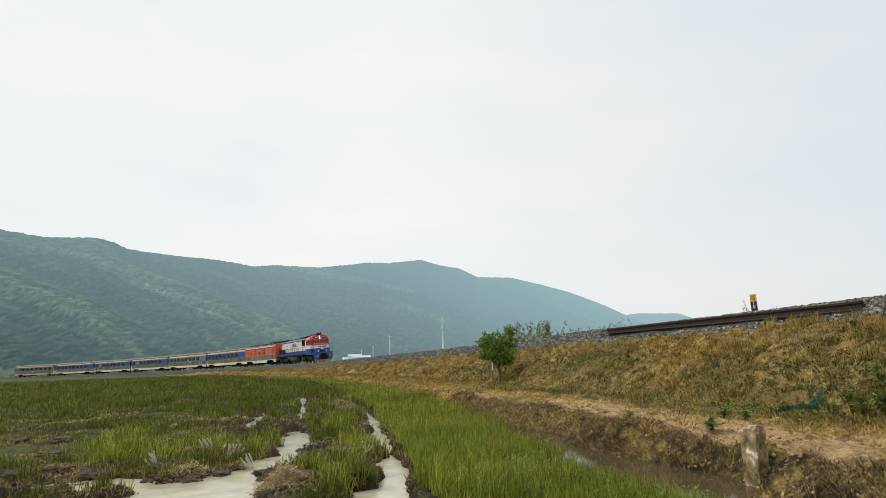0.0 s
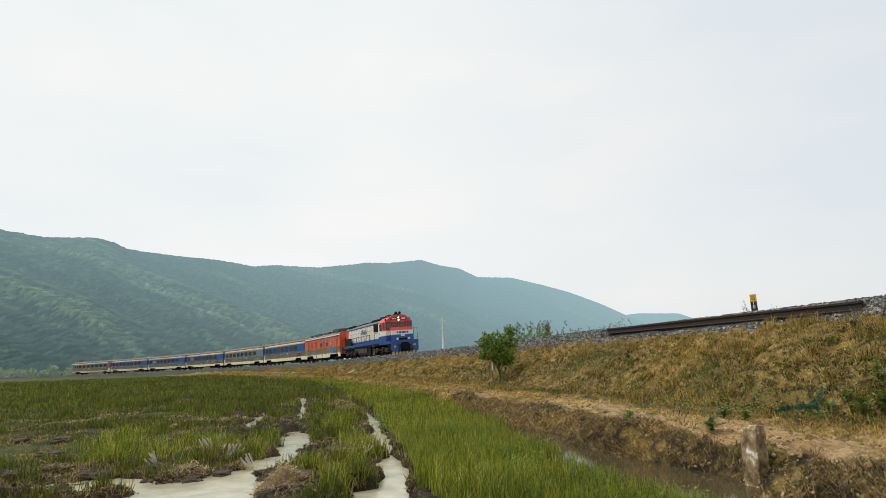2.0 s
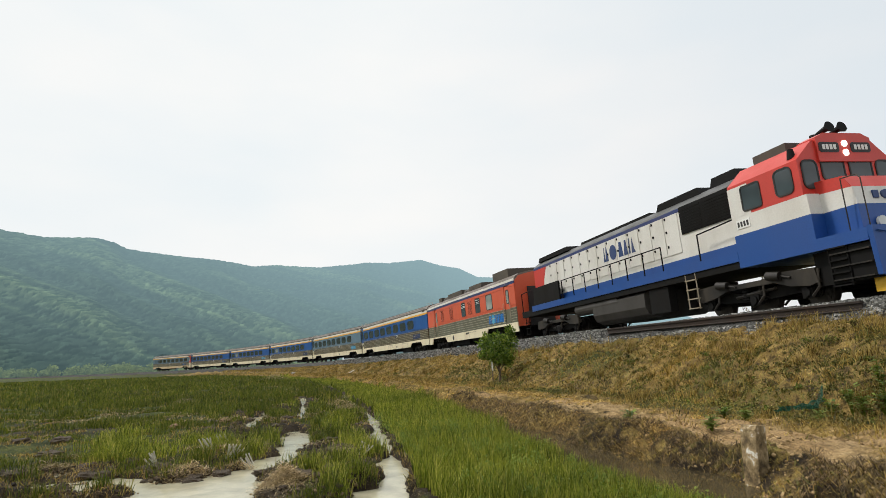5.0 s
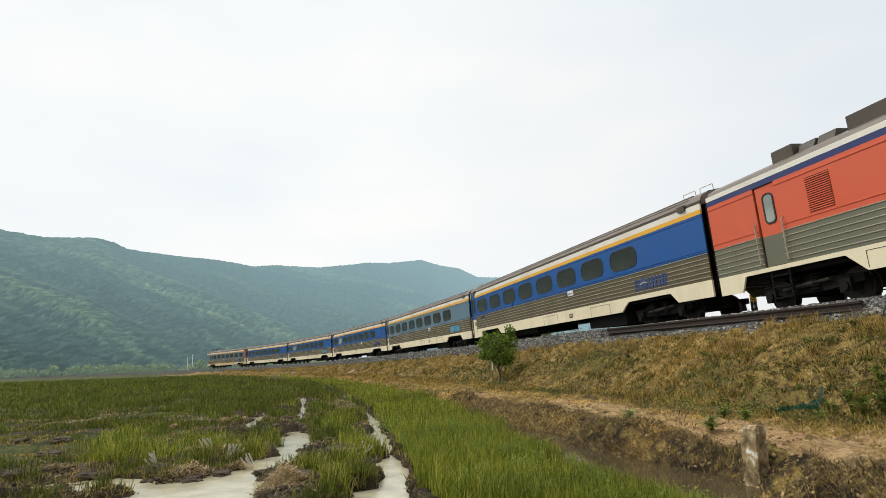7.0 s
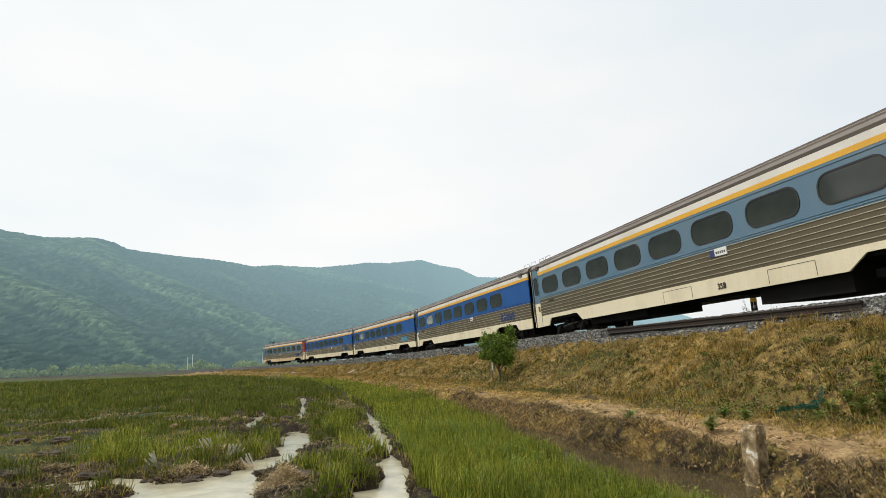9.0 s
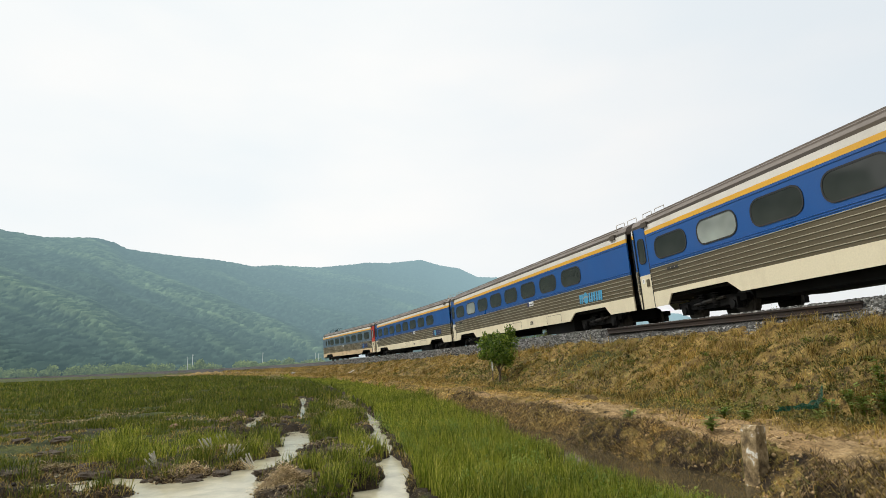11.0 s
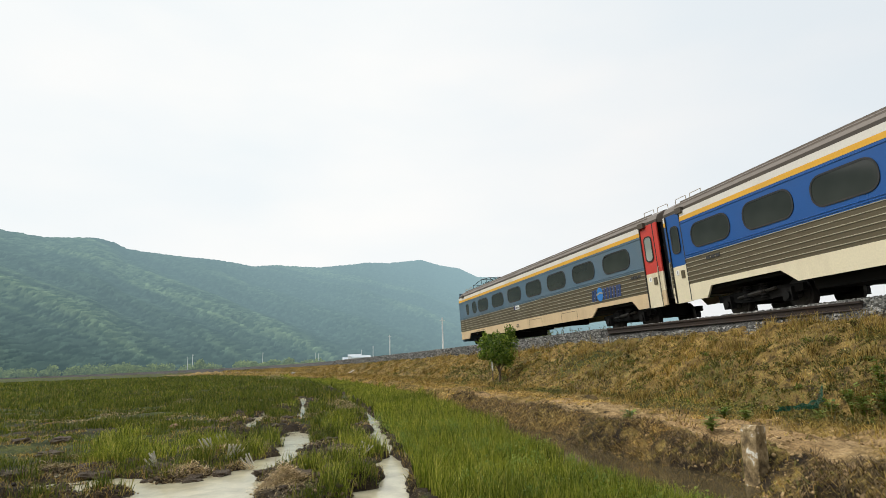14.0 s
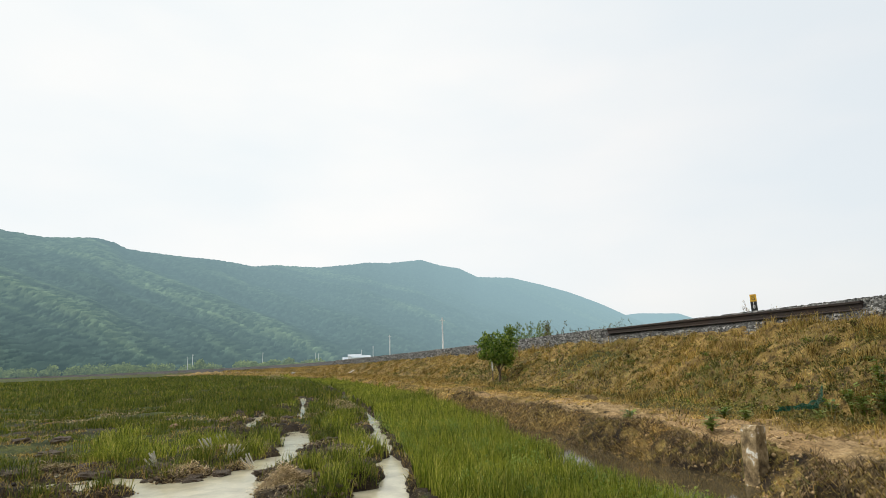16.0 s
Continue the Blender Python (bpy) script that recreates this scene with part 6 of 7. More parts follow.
    stuff("mud_tufts", "small green grass tufts in churned mud", "grass", V, F, M_TURF)
    # wet straw and root fibres trodden into the mud
    x, y, r = polar(rng, 90000, -43, 0, 5.0, 32)
    z, _, u, lat = ground_at(x, y)
    keep = (z > 0.004) & (lat > marsh_edge(u) + 0.1) & (rut_near(x, y) + 0.35 * vnoise(x, y, 0.4, 47) > 0.42)
    x, y, z, r = x[keep], y[keep], z[keep], r[keep]
    V, F = blades(x, y, z + 0.012, rng.uniform(0.012, 0.035, len(x)), np.maximum(0.007, r * 0.0009), rng.uniform(1.5, 4.5, len(x)), rng, 0.05)
    stuff("mud_fibres", "brown straw and root fibres trodden into wet mud", "straw", V, F, blade_mat("wet_straw_fibre", [(0.0, (0.02, 0.013, 0.007)), (0.45, (0.07, 0.048, 0.026)), (0.85, (0.22, 0.16, 0.085)), (1.0, (0.5, 0.42, 0.27))], trans=0.05))
    # brown stubble and dead stems between them
    x, y, r = polar(rng, 95000, -48, 3, 5.0, 60)
    z, cover, u, lat = ground_at(x, y)
    m = vnoise(x, y, 0.4, 45) + 0.4 * vnoise(x, y, 2.1, 46) + 0.6 * rut_near(x, y)
    keep = (lat > 12.0) & (z > 0.0) & (m > 0.35)
    x, y, z, r = x[keep], y[keep], z[keep], r[keep]
    V, F = blades(x, y, z, rng.uniform(0.03, 0.12, len(x)), np.maximum(0.006, r * 0.0008), rng.uniform(0.4, 1.6, len(x)), rng, 0.5)
    stuff("stubble", "dead straw stubble between the field's tufts", "straw", V, F, M_HAY)
    # dry grass over the embankment and its terrace
    x, y, u, lat = along(rng, 210000, -9, 130, 2.95, 9.6, 1.9)
    z, cover, _, _ = ground_at(x, y)
    r = np.hypot(x, y)
    c = 0.6 * vnoise(x, y, 0.6, 51) + 0.5 * vnoise(x, y, 2.3, 52) + 0.25 * rng.standard_normal(len(x))
    bare = np.where((lat > np.clip(8.1 + u * 0.10, 5.6, 8.3)) & (lat < 9.0) & (u < 16), np.where(u < -1, 1.15, 0.8), 0.0)
    keep = c > -0.55 + bare
    x, y, z, r, u, lat, c = x[keep], y[keep], z[keep], r[keep], u[keep], lat[keep], c[keep]
    green = (0.5 * vnoise(x, y, 1.9, 53) + 0.5 * vnoise(x, y, 0.5, 54) + 0.30 * rng.standard_normal(len(x)) + np.where((lat > 3.9) & (lat < 6.8) & (u < 22), 0.12, -0.45)) > 0.12
    h = rng.uniform(0.04, 0.16, len(x)) * (0.7 + 0.6 * np.clip(c, 0, 1.2)) * np.where(lat > 7.6, 0.75, 1)
    w = np.maximum(0.008, r * 0.0009)
    ln = rng.uniform(0.3, 2.0, len(x))
    V, F = blades(x[~green], y[~green], z[~green], h[~green], w[~green], ln[~green], rng, 0.5)
    stuff("dry_grass", "dry golden straw grass covering the embankment", "grass", V, F, M_HAY)
    V, F = blades(x[green], y[green], z[green], h[green] * 0.9, w[green] * 2.0, ln[green], rng, 0.5)
    stuff("bank_weeds", "dull olive weeds growing on the embankment", "weeds", V, F, M_WEED)
    # fountains of long straw
    n = 900
    x, y, u, lat = along(rng, n, -8.5, 70, 3.0, 8.9, 1.8)
    m = 45
    ok = (vnoise(x, y, 2.4, 57) > -0.25) & ~((lat > np.clip(7.6 + u * 0.10, 5.4, 8.0)) & (u < 10))
    x, y, u, lat = x[ok], y[ok], u[ok], lat[ok]
    n = len(x)
    big = np.repeat(rng.uniform(0.6, 1.3, n), m)
    X = np.repeat(x, m) + rng.standard_normal(n * m) * 0.05 * big
    Y = np.repeat(y, m) + rng.standard_normal(n * m) * 0.05 * big
    Z = ground_at(X, Y)[0]
    R = np.hypot(X, Y)
    V, F = blades(X, Y, Z, rng.uniform(0.10, 0.28, n * m) * big, np.maximum(0.008, R * 0.0008), rng.uniform(0.2, 1.2, n * m), rng, 0.5)
    stuff("straw_tufts", "loose golden tufts of long dry grass", "grass", V, F, M_HAY)
    # taller dry stems along the crest
    x, y, u, lat = along(rng, 14000, -8, 40, 2.9, 4.0, 1.4)
    c = vnoise(x, y, 1.6, 61) + 0.5 * vnoise(x, y, 0.6, 62)
    keep = c > 0.35
    x, y = x[keep], y[keep]
    z, _, _, _ = ground_at(x, y)
    V, F = blades(x, y, z, rng.uniform(0.15, 0.42, len(x)), np.full(len(x), 0.009), rng.uniform(0.05, 0.5, len(x)), rng)
    stuff("dry_stems", "tall dry stems along the embankment crest", "grass", V, F, M_HAY)
    # the ditch's ragged edge of roots and dead stems
    x, y, u, lat = along(rng, 17000, -8.5, 5, 8.95, 9.8, 1.4)
    clear = np.hypot(x - 2.7, y - 5.55) > 0.42
    x, y, u, lat = x[clear], y[clear], u[clear], lat[clear]
    z, _, _, _ = ground_at(x, y)
    r = np.hypot(x, y)
    V, F = blades(x, y, z, rng.uniform(0.05, 0.16, len(x)), np.maximum(0.006, r * 0.0006), rng.uniform(0.6, 2.2, len(x)), rng, 0.75)
    stuff("dead_roots", "tangled brown roots and dead stems on the ditch bank", "roots", V, F, blade_mat("brown_root", [(0.0, (0.022, 0.015, 0.008)), (0.55, (0.11, 0.07, 0.035)), (1.0, (0.36, 0.25, 0.12))], trans=0.05))


build_grass()


def small_tree():
    """The young round-headed tree at the foot of the embankment."""
    rng = np.random.default_rng(21)
    px, py = 2.13, 24.6
    pz = float(ground_at([px], [py])[0][0])
    t = tagged(new("tree"), "young bushy green tree at the embankment foot", "tree")
    t.matrix_world = pose(px, py, pz - 0.04) @ Matrix.Scale(1.06, 4)
    bm = bmesh.new()
    cyl(bm, (0, 0, 0), (0.03, 0, 0.42), 0.05, 0.04, 8)
    cyl(bm, (0.03, 0, 0.40), (-0.02, 0.02, 0.8), 0.04, 0.03, 8)
    part("trunk", bm, M_BARK, t, "thin grey-brown trunk")
    tips = []
    for k in range(15):
        a = k * 2.4
        reach = rng.uniform(0.25, 0.62)
        top = rng.uniform(0.85, 2.0)
        tip = (reach * math.cos(a), reach * math.sin(a), top)
        bm = bmesh.new()
        start = (0.0, 0.0, rng.uniform(0.38, 0.75))
        midp = tuple((s * 0.45 + e * 0.55) + (0.03 if i == 2 else 0) for i, (s, e) in enumerate(zip(start, tip)))
        cyl(bm, start, midp, 0.022, 0.014, 5)
        cyl(bm, midp, tip, 0.014, 0.005, 5)
        part("limb", bm, M_BARK, t)
        tips.append(tip)
    cs = tips + [(0.1, 0, 1.1), (-0.2, 0.1, 1.3), (0.25, 0.1, 1.45), (-0.1, -0.15, 0.95), (-0.45, 0, 1.72), (0.48, 0, 2.02), (0.42, 0.05, 1.8), (-0.05, 0, 1.75), (0.3, -0.2, 0.85), (-0.62, 0.0, 1.55)]
    rs = [rng.uniform(0.2, 0.34) for _ in tips] + [0.42, 0.4, 0.4, 0.36, 0.26, 0.2, 0.26, 0.3, 0.3, 0.2]
    V, F = leaf_cloud(rng, cs, rs, 4200, 0.105, 1.0, 0.25)
    part("crown", raw_mesh("crown", V, F, M_LEAF), None, t, "dense fresh green leaves").data["kind"] = "stuff"
    st = tagged(new("stake"), "thin wooden stake with a white top beside the tree", "stake")
    sx, sy = 1.85, 24.5
    st.matrix_world = pose(sx, sy, float(ground_at([sx], [sy])[0][0]) - 0.05)
    bm = bmesh.new()
    cyl(bm, (0, 0, 0), (0, 0, 0.55), 0.022, 0.022, 8)
    part("pole", bm, M_BARK, st)
    bm = bmesh.new()
    cyl(bm, (0, 0, 0.55), (-0.01, 0, 0.95), 0.032, 0.03, 8)
    part("cap", bm, M_WHITE, st, "white painted top")


small_tree()


def build_bank_leaves():
    """Small broad-leaved weeds matted over the embankment."""
    rng = np.random.default_rng(77)
    x, y, u, lat = along(rng, 3000, -8.5, 40, 3.1, 8.0, 1.7)
    g = vnoise(x, y, 2.2, 81) + 0.6 * vnoise(x, y, 0.8, 82) + np.where((lat > 3.9) & (lat < 6.6), 0.25, -0.45) - np.clip((u - 8) / 20, 0, 0.6)
    ok = (g > 0.0) & ~((lat > np.clip(7.6 + u * 0.10, 5.4, 8.0)) & (u < 10))
    x, y, u, g = x[ok], y[ok], u[ok], g[ok]
    z = ground_at(x, y)[0]
    cs = np.stack([x, y, z + 0.03], 1)
    for nm, lab, sel, mt, cnt in (("bank_leaves", "dull green broad-leaved weeds on the embankment", rng.random(len(x)) < 0.75, M_WEEDLEAF, 60000), ("bank_sprouts", "fresh yellow-green sprouts among the weeds", rng.random(len(x)) < 0.10, M_BRIGHTLEAF, 5000)):
        c = cs[sel]
        V, F = leaf_cloud(rng, c, rng.uniform(0.06, 0.2, len(c)), cnt, 0.045, 0.5, 0.1)
        stuff(nm, lab, "weeds", V, F, mt)


build_bank_leaves()


def shrub(label, u, lat, height, spread, leaves, mat, seed, stems=14):
    rng = np.random.default_rng(seed)
    p = on_line(u, lat, 0, False)
    z = float(ground_at([p[0]], [p[1]])[0][0])
    t = tagged(new("shrub"), label, "shrub")
    t.matrix_world = pose(p[0], p[1], z - 0.03)
    bm = bmesh.new()
    cs = []
    for k in range(stems):
        a = rng.uniform(0, 6.28)
        h = height * rng.uniform(0.5, 1.0)
        b = (spread * 0.5 * math.cos(a) * rng.random(), spread * 0.5 * math.sin(a) * rng.random(), 0)
        e = (b[0] + 0.25 * spread * math.cos(a), b[1] + 0.25 * spread * math.sin(a), h)
        cyl(bm, b, e, 0.012, 0.004, 4)
        for f in (0.5, 0.65, 0.8, 0.92):
            q = tuple(s + (v - s) * f for s, v in zip(b, e))
            a2 = rng.uniform(0, 6.28)
            q2 = (q[0] + 0.16 * math.cos(a2), q[1] + 0.16 * math.sin(a2), q[2] + rng.uniform(0.05, 0.2))
            cyl(bm, q, q2, 0.005, 0.003, 4)
            cs += [q, q2]
    part("stalk", bm, M_BARK, t, "thin brown branching stems")
    if leaves:
        V, F = leaf_cloud(rng, cs, [0.09] * len(cs), leaves, 0.06, 1.2, 0.1)
        part("foliage", raw_mesh("foliage", V, F, mat), None, t)
    return t


for i, (u, lat, h, sp, lv, mt) in enumerate([
        (30.0, -3.3, 1.15, 1.9, 1500, M_LEAF), (28.0, -3.3, 1.1, 1.8, 1300, M_LEAF), (26.5, -3.3, 0.9, 1.5, 1100, M_BRIGHTLEAF), (25.0, -3.2, 0.85, 1.3, 700, M_WEED), (23.4, -3.4, 0.7, 1.2, 260, M_WEED),
        (21.5, -3.3, 0.75, 1.2, 220, M_WEED), (19.8, -3.5, 0.65, 1.1, 200, M_WEED), (18.2, -3.3, 0.75, 1.1, 260, M_WEED), (16.8, -3.4, 0.7, 0.9, 150, M_WEED), (15.2, -3.3, 0.6, 0.9, 120, M_HAY),
        (7.9, -3.2, 0.75, 0.9, 90, M_HAY), (7.2, -3.0, 0.8, 1.0, 120, M_HAY), (6.4, -3.2, 0.7, 0.7, 60, M_HAY), (31.8, -3.4, 0.8, 1.4, 500, M_WEED)]):
    shrub("leafy green shrub behind the ballast" if mt in (M_LEAF, M_BRIGHTLEAF) else "dry twiggy weed behind the ballast", u, lat, h + (1.45 if lv > 500 else 1.05 if u > 10 else 0.62), sp, lv * 3, mt, 70 + i, 16 if lv > 300 else 8)
for i, (u, lat, h) in enumerate([(104, 5.2, 1.4), (118, 6.0, 1.1), (129, 5.2, 1.7), (176, 6.5, 2.2), (182, 6.0, 2.0), (190, 6.8, 1.8), (228, 6.5, 1.8), (236, 6.2, 1.5), (150, 5.5, 1.0)]):
    shrub("bare brown shrub at the field's edge", u, lat, h, 2.2, 260, M_WEED, 90 + i, 16)


def leafy_weed(x, y, height, n, mat, seed, label):
    rng = np.random.default_rng(seed)
    z = float(ground_at([x], [y])[0][0])
    t = tagged(new("weed"), label, "weed")
    t.matrix_world = pose(x, y, z - 0.02)
    leaves_v, leaves_f = [], []
    for k in range(n):
        a = rng.uniform(0, 6.28)
        h = height * rng.uniform(0.5, 1)
        e = Vector((0.35 * height * math.cos(a) * rng.random(), 0.35 * height * math.sin(a) * rng.random(), h))
        bm = bmesh.new()
        cyl(bm, (0, 0, 0), e, 0.006, 0.003, 4)
        part("stem", bm, M_RICE, t)
        for m in range(9):
            f = rng.uniform(0.45, 1.0)
            c = e * f
            b = rng.uniform(0, 6.28)
            L = rng.uniform(0.07, 0.15)
            d = Vector((math.cos(b), math.sin(b), rng.uniform(-0.2, 0.4))) * L
            s = Vector((-math.sin(b), math.cos(b), 0)) * L * 0.2
            i = len(leaves_v)
            leaves_v += [c, c + d * 0.5 + s, c + d, c + d * 0.5 - s]
            leaves_f += [(i, i + 1, i + 2), (i, i + 2, i + 3)]
    part("foliage", raw_mesh("foliage", [tuple(v) for v in leaves_v], leaves_f, mat), None, t)


for i, (x, y, h, n, mt) in enumerate([(5.75, 8.75, 0.55, 9, M_BRIGHTLEAF), (5.65, 8.35, 0.4, 8, M_BRIGHTLEAF), (5.9, 8.3, 0.5, 10, M_LEAF), (6.3, 8.9, 0.5, 9, M_LEAF), (5.35, 8.6, 0.3, 8, M_LEAF),
                                     (4.1, 8.5, 0.22, 7, M_BRIGHTLEAF), (4.0, 8.9, 0.2, 6, M_LEAF), (3.05, 7.15, 0.22, 7, M_BRIGHTLEAF), (4.95, 8.2, 0.2, 8, M_BRIGHTLEAF), (2.6, 8.8, 0.18, 6, M_LEAF)]):
    leafy_weed(x, y, h, n, mt, 120 + i, "bright yellow-green leafy weed on the bank" if mt is M_BRIGHTLEAF else "green leafy weed on the bank")

# ---- field litter ----


def clod_mesh(seed, mat):
    bm = bmesh.new()
    bmesh.ops.create_icosphere(bm, subdivisions=3, radius=1)
    for v in bm.verts:
        d = 0.45 * noise.noise(v.co * 1.7 + Vector((seed * 7, 0, 0))) + 0.35 * noise.noise(v.co * 4.3 + Vector((0, seed * 5, 0))) + 0.22 * noise.noise(v.co * 9.0)
        v.co = v.co * (1 + d)
        v.co.z *= 0.55
    return mesh_of("mud_clod", bm, mat)


def near_ruts(rng, n):
    """Places close to the ruts."""
    out = []
    while len(out) < n:
        pts = FURROWS[rng.integers(0, len(FURROWS))]
        i = rng.integers(0, len(pts) - 1)
        w = pts[i][2] * 1.5
        f = rng.random()
        x = pts[i][0] + (pts[i + 1][0] - pts[i][0]) * f + rng.normal() * 0.15
        y = pts[i][1] + (pts[i + 1][1] - pts[i][1]) * f + rng.normal() * 0.15
        s = rng.choice((-1, 1)) * (w + rng.uniform(0.05, 0.8))
        out.append((x + s, y + 0.3 * s, rng.uniform(0.05, 0.15)))
    return out


def build_litter():
    rng = np.random.default_rng(31)
    kinds = [clod_mesh(k, M_CLOD) for k in range(5)]
    spots = [(-2.9, 6.95, 0.24), (-3.15, 7.05, 0.2), (-2.65, 7.2, 0.2), (-2.45, 7.35, 0.16), (-3.4, 7.3, 0.18), (-1.62, 6.6, 0.22), (-1.3, 6.9, 0.2), (-1.05, 7.0, 0.18), (-5.7, 8.8, 0.22), (-5.3, 8.0, 0.2), (-4.9, 7.3, 0.18), (-4.2, 7.2, 0.16),
             (-4.3, 11.4, 0.24), (-4.6, 12.2, 0.2), (-4.0, 12.6, 0.2), (-3.4, 12.9, 0.18), (-1.65, 11.7, 0.2), (-1.9, 12.5, 0.24), (-2.4, 14.3, 0.24), (-2.7, 16.2, 0.25), (-3.1, 17.0, 0.25), (-6.6, 10.5, 0.2), (-7.1, 10.2, 0.22), (-1.6, 7.9, 0.16), (-1.5, 8.6, 0.18), (-1.8, 9.4, 0.18), (-6.2, 7.4, 0.2), (-5.9, 6.7, 0.22), (-3.7, 6.2, 0.14), (-4.6, 6.0, 0.18), (-5.0, 13.0, 0.16)]
    for i, (x, y, s) in enumerate(spots + near_ruts(rng, 150)):
        z, _, u, lat = ground_at([x], [y])
        if lat[0] < marsh_edge(u[0]) + 0.3:
            continue
        o = tagged(new("mud_clod", kinds[i % 5]), "dark wet clod of ploughed earth", "clod", "clods in the field")
        o.matrix_world = pose(x, y, float(z[0]) + s * 0.1, 0, 0, rng.uniform(0, 360)) @ Matrix.Diagonal((s, s * rng.uniform(0.7, 1.1), s * rng.uniform(0.5, 0.95), 1)) @ Matrix.Scale(0.72, 4)
    for x, y, s in ((-4.66, 12.83, 0.15), (-5.45, 12.24, 0.11)):
        o = tagged(new("mud_clod", clod_mesh(9, M_DRYCLOD)), "dry orange-brown lump of earth", "clod", "clods in the field")
        o.matrix_world = pose(x, y, float(ground_at([x], [y])[0][0]) + 0.05, 0, 0, 40) @ Matrix.Diagonal((s, s * 0.8, s * 0.9, 1))
    # heaps of wet straw
    for k, (x, y, w, n, h) in enumerate(((-1.72, 6.35, 0.32, 2600, 0.2), (-2.95, 7.0, 0.38, 1500, 0.16), (-2.6, 15.6, 0.55, 1800, 0.28), (-3.1, 17.2, 0.5, 1500, 0.26), (-1.4, 8.3, 0.3, 700, 0.1), (-2.4, 7.5, 0.3, 700, 0.12), (-4.9, 7.6, 0.35, 700, 0.1), (-16.2, 57, 1.5, 900, 0.7), (-9.5, 22, 0.8, 800, 0.2))):
        x0 = x + rng.standard_normal(n) * w * 0.5
        y0 = y + rng.standard_normal(n) * w * 0.5
        d = np.hypot(x0 - x, y0 - y) / w
        z0 = ground_at(x0, y0)[0] + h * np.clip(1 - d, 0, 1) * rng.random(n)
        r = math.hypot(x, y)
        V, F = blades(x0, y0, z0, rng.uniform(0.012, 0.04, n), np.full(n, max(0.008, r * 0.0009)), rng.uniform(2, 5.5, n), rng, 0.05)
        stuff("straw_heap", "heap of pale brown matted straw in the mud", "straw", V, F, M_STRAW)
    # pale cut stems in bundles
    for k, (x, y, n) in enumerate(((-3.62, 7.75, 9), (-3.2, 8.3, 7), (-2.85, 8.05, 10), (-2.5, 7.9, 6), (-3.3, 9.2, 5), (-1.15, 8.0, 4))):
        b = tagged(new("stubble_bundle"), "bundle of pale cut stems in the mud", "stubble", "bundles of cut stems")
        b.matrix_world = pose(x, y, float(ground_at([x], [y])[0][0]) - 0.01)
        a0 = rng.uniform(0, 6.28)
        for j in range(n):
            bm = bmesh.new()
            a = a0 + rng.uniform(-0.8, 0.8)
            s = (rng.uniform(-0.06, 0.06), rng.uniform(-0.06, 0.06), 0)
            cyl(bm, s, (s[0] + 0.13 * math.cos(a), s[1] + 0.08 * math.sin(a), rng.uniform(0.1, 0.22)), 0.008, 0.010, 5)
            part("stem", bm, M_PALESTEM, b)


build_litter()


def crumbs(name, label, category, x, y, z, size, mat, rng):
    """Many small irregular lumps as one run of triangles."""
    t = (1 + 5 ** 0.5) / 2
    base = np.array([(-1, t, 0), (1, t, 0), (-1, -t, 0), (1, -t, 0), (0, -1, t), (0, 1, t), (0, -1, -t), (0, 1, -t), (t, 0, -1), (t, 0, 1), (-t, 0, -1), (-t, 0, 1)]) / 1.9
    tri = np.array([(0, 11, 5), (0, 5, 1), (0, 1, 7), (0, 7, 10), (0, 10, 11), (1, 5, 9), (5, 11, 4), (11, 10, 2), (10, 7, 6), (7, 1, 8), (3, 9, 4), (3, 4, 2), (3, 2, 6), (3, 6, 8), (3, 8, 9), (4, 9, 5), (2, 4, 11), (6, 2, 10), (8, 6, 7), (9, 8, 1)])
    n = len(x)
    V = base[None] * rng.uniform(0.45, 1.4, (n, 12, 3)) * np.asarray(size)[:, None, None] * np.array([1, 1, 0.75])
    V = V + np.stack([x, y, z], 1)[:, None]
    F = tri[None] + (np.arange(n) * 12)[:, None, None]
    stuff(name, label, category, V.reshape(-1, 3), F.reshape(-1, 3), mat)


def build_crumbs():
    rng = np.random.default_rng(63)
    xs, ys = [], []
    for pts in FURROWS:
        for (ax, ay, w), (bx, by, _) in zip(pts, pts[1:]):
            w = w * 1.5
            n = int(300 * math.hypot(bx - ax, by - ay) / max(1.0, (ay + by) / 14))
            f = rng.random(n)
            side = rng.choice((-1, 1), n) * (w + 0.05 + np.abs(rng.standard_normal(n)) * 0.4)
            xs.append(ax + (bx - ax) * f + side)
            ys.append(ay + (by - ay) * f + 0.3 * side)
    x, y = np.concatenate(xs), np.concatenate(ys)
    z, _, u, lat = ground_at(x, y)
    ok = (z > -0.03) & (lat > marsh_edge(u) + 0.12)
    x, y, z = x[ok], y[ok], z[ok]
    lump = np.clip(vnoise(x, y, 0.35, 91), 0, 1)
    crumbs("mud_crumbs", "dark crumbled mud along the ruts", "mud", x, y, z + 0.01 + 0.05 * lump, rng.uniform(0.006, 0.022, len(x)) * (0.8 + lump), M_CRUMB, rng)
    x, y, u, lat = along(rng, 9000, -8.5, 25, 6.0, 9.6, 1.7)
    ok = (lat > np.clip(8.1 + u * 0.10, 5.6, 8.3)) & (vnoise(x, y, 0.7, 93) > -0.2)
    x, y = x[ok], y[ok]
    z = ground_at(x, y)[0]
    crumbs("path_crumbs", "crumbs of dry tan earth along the path", "earth", x, y, z, rng.uniform(0.006, 0.028, len(x)), M_PATHCRUMB, rng)


build_crumbs()


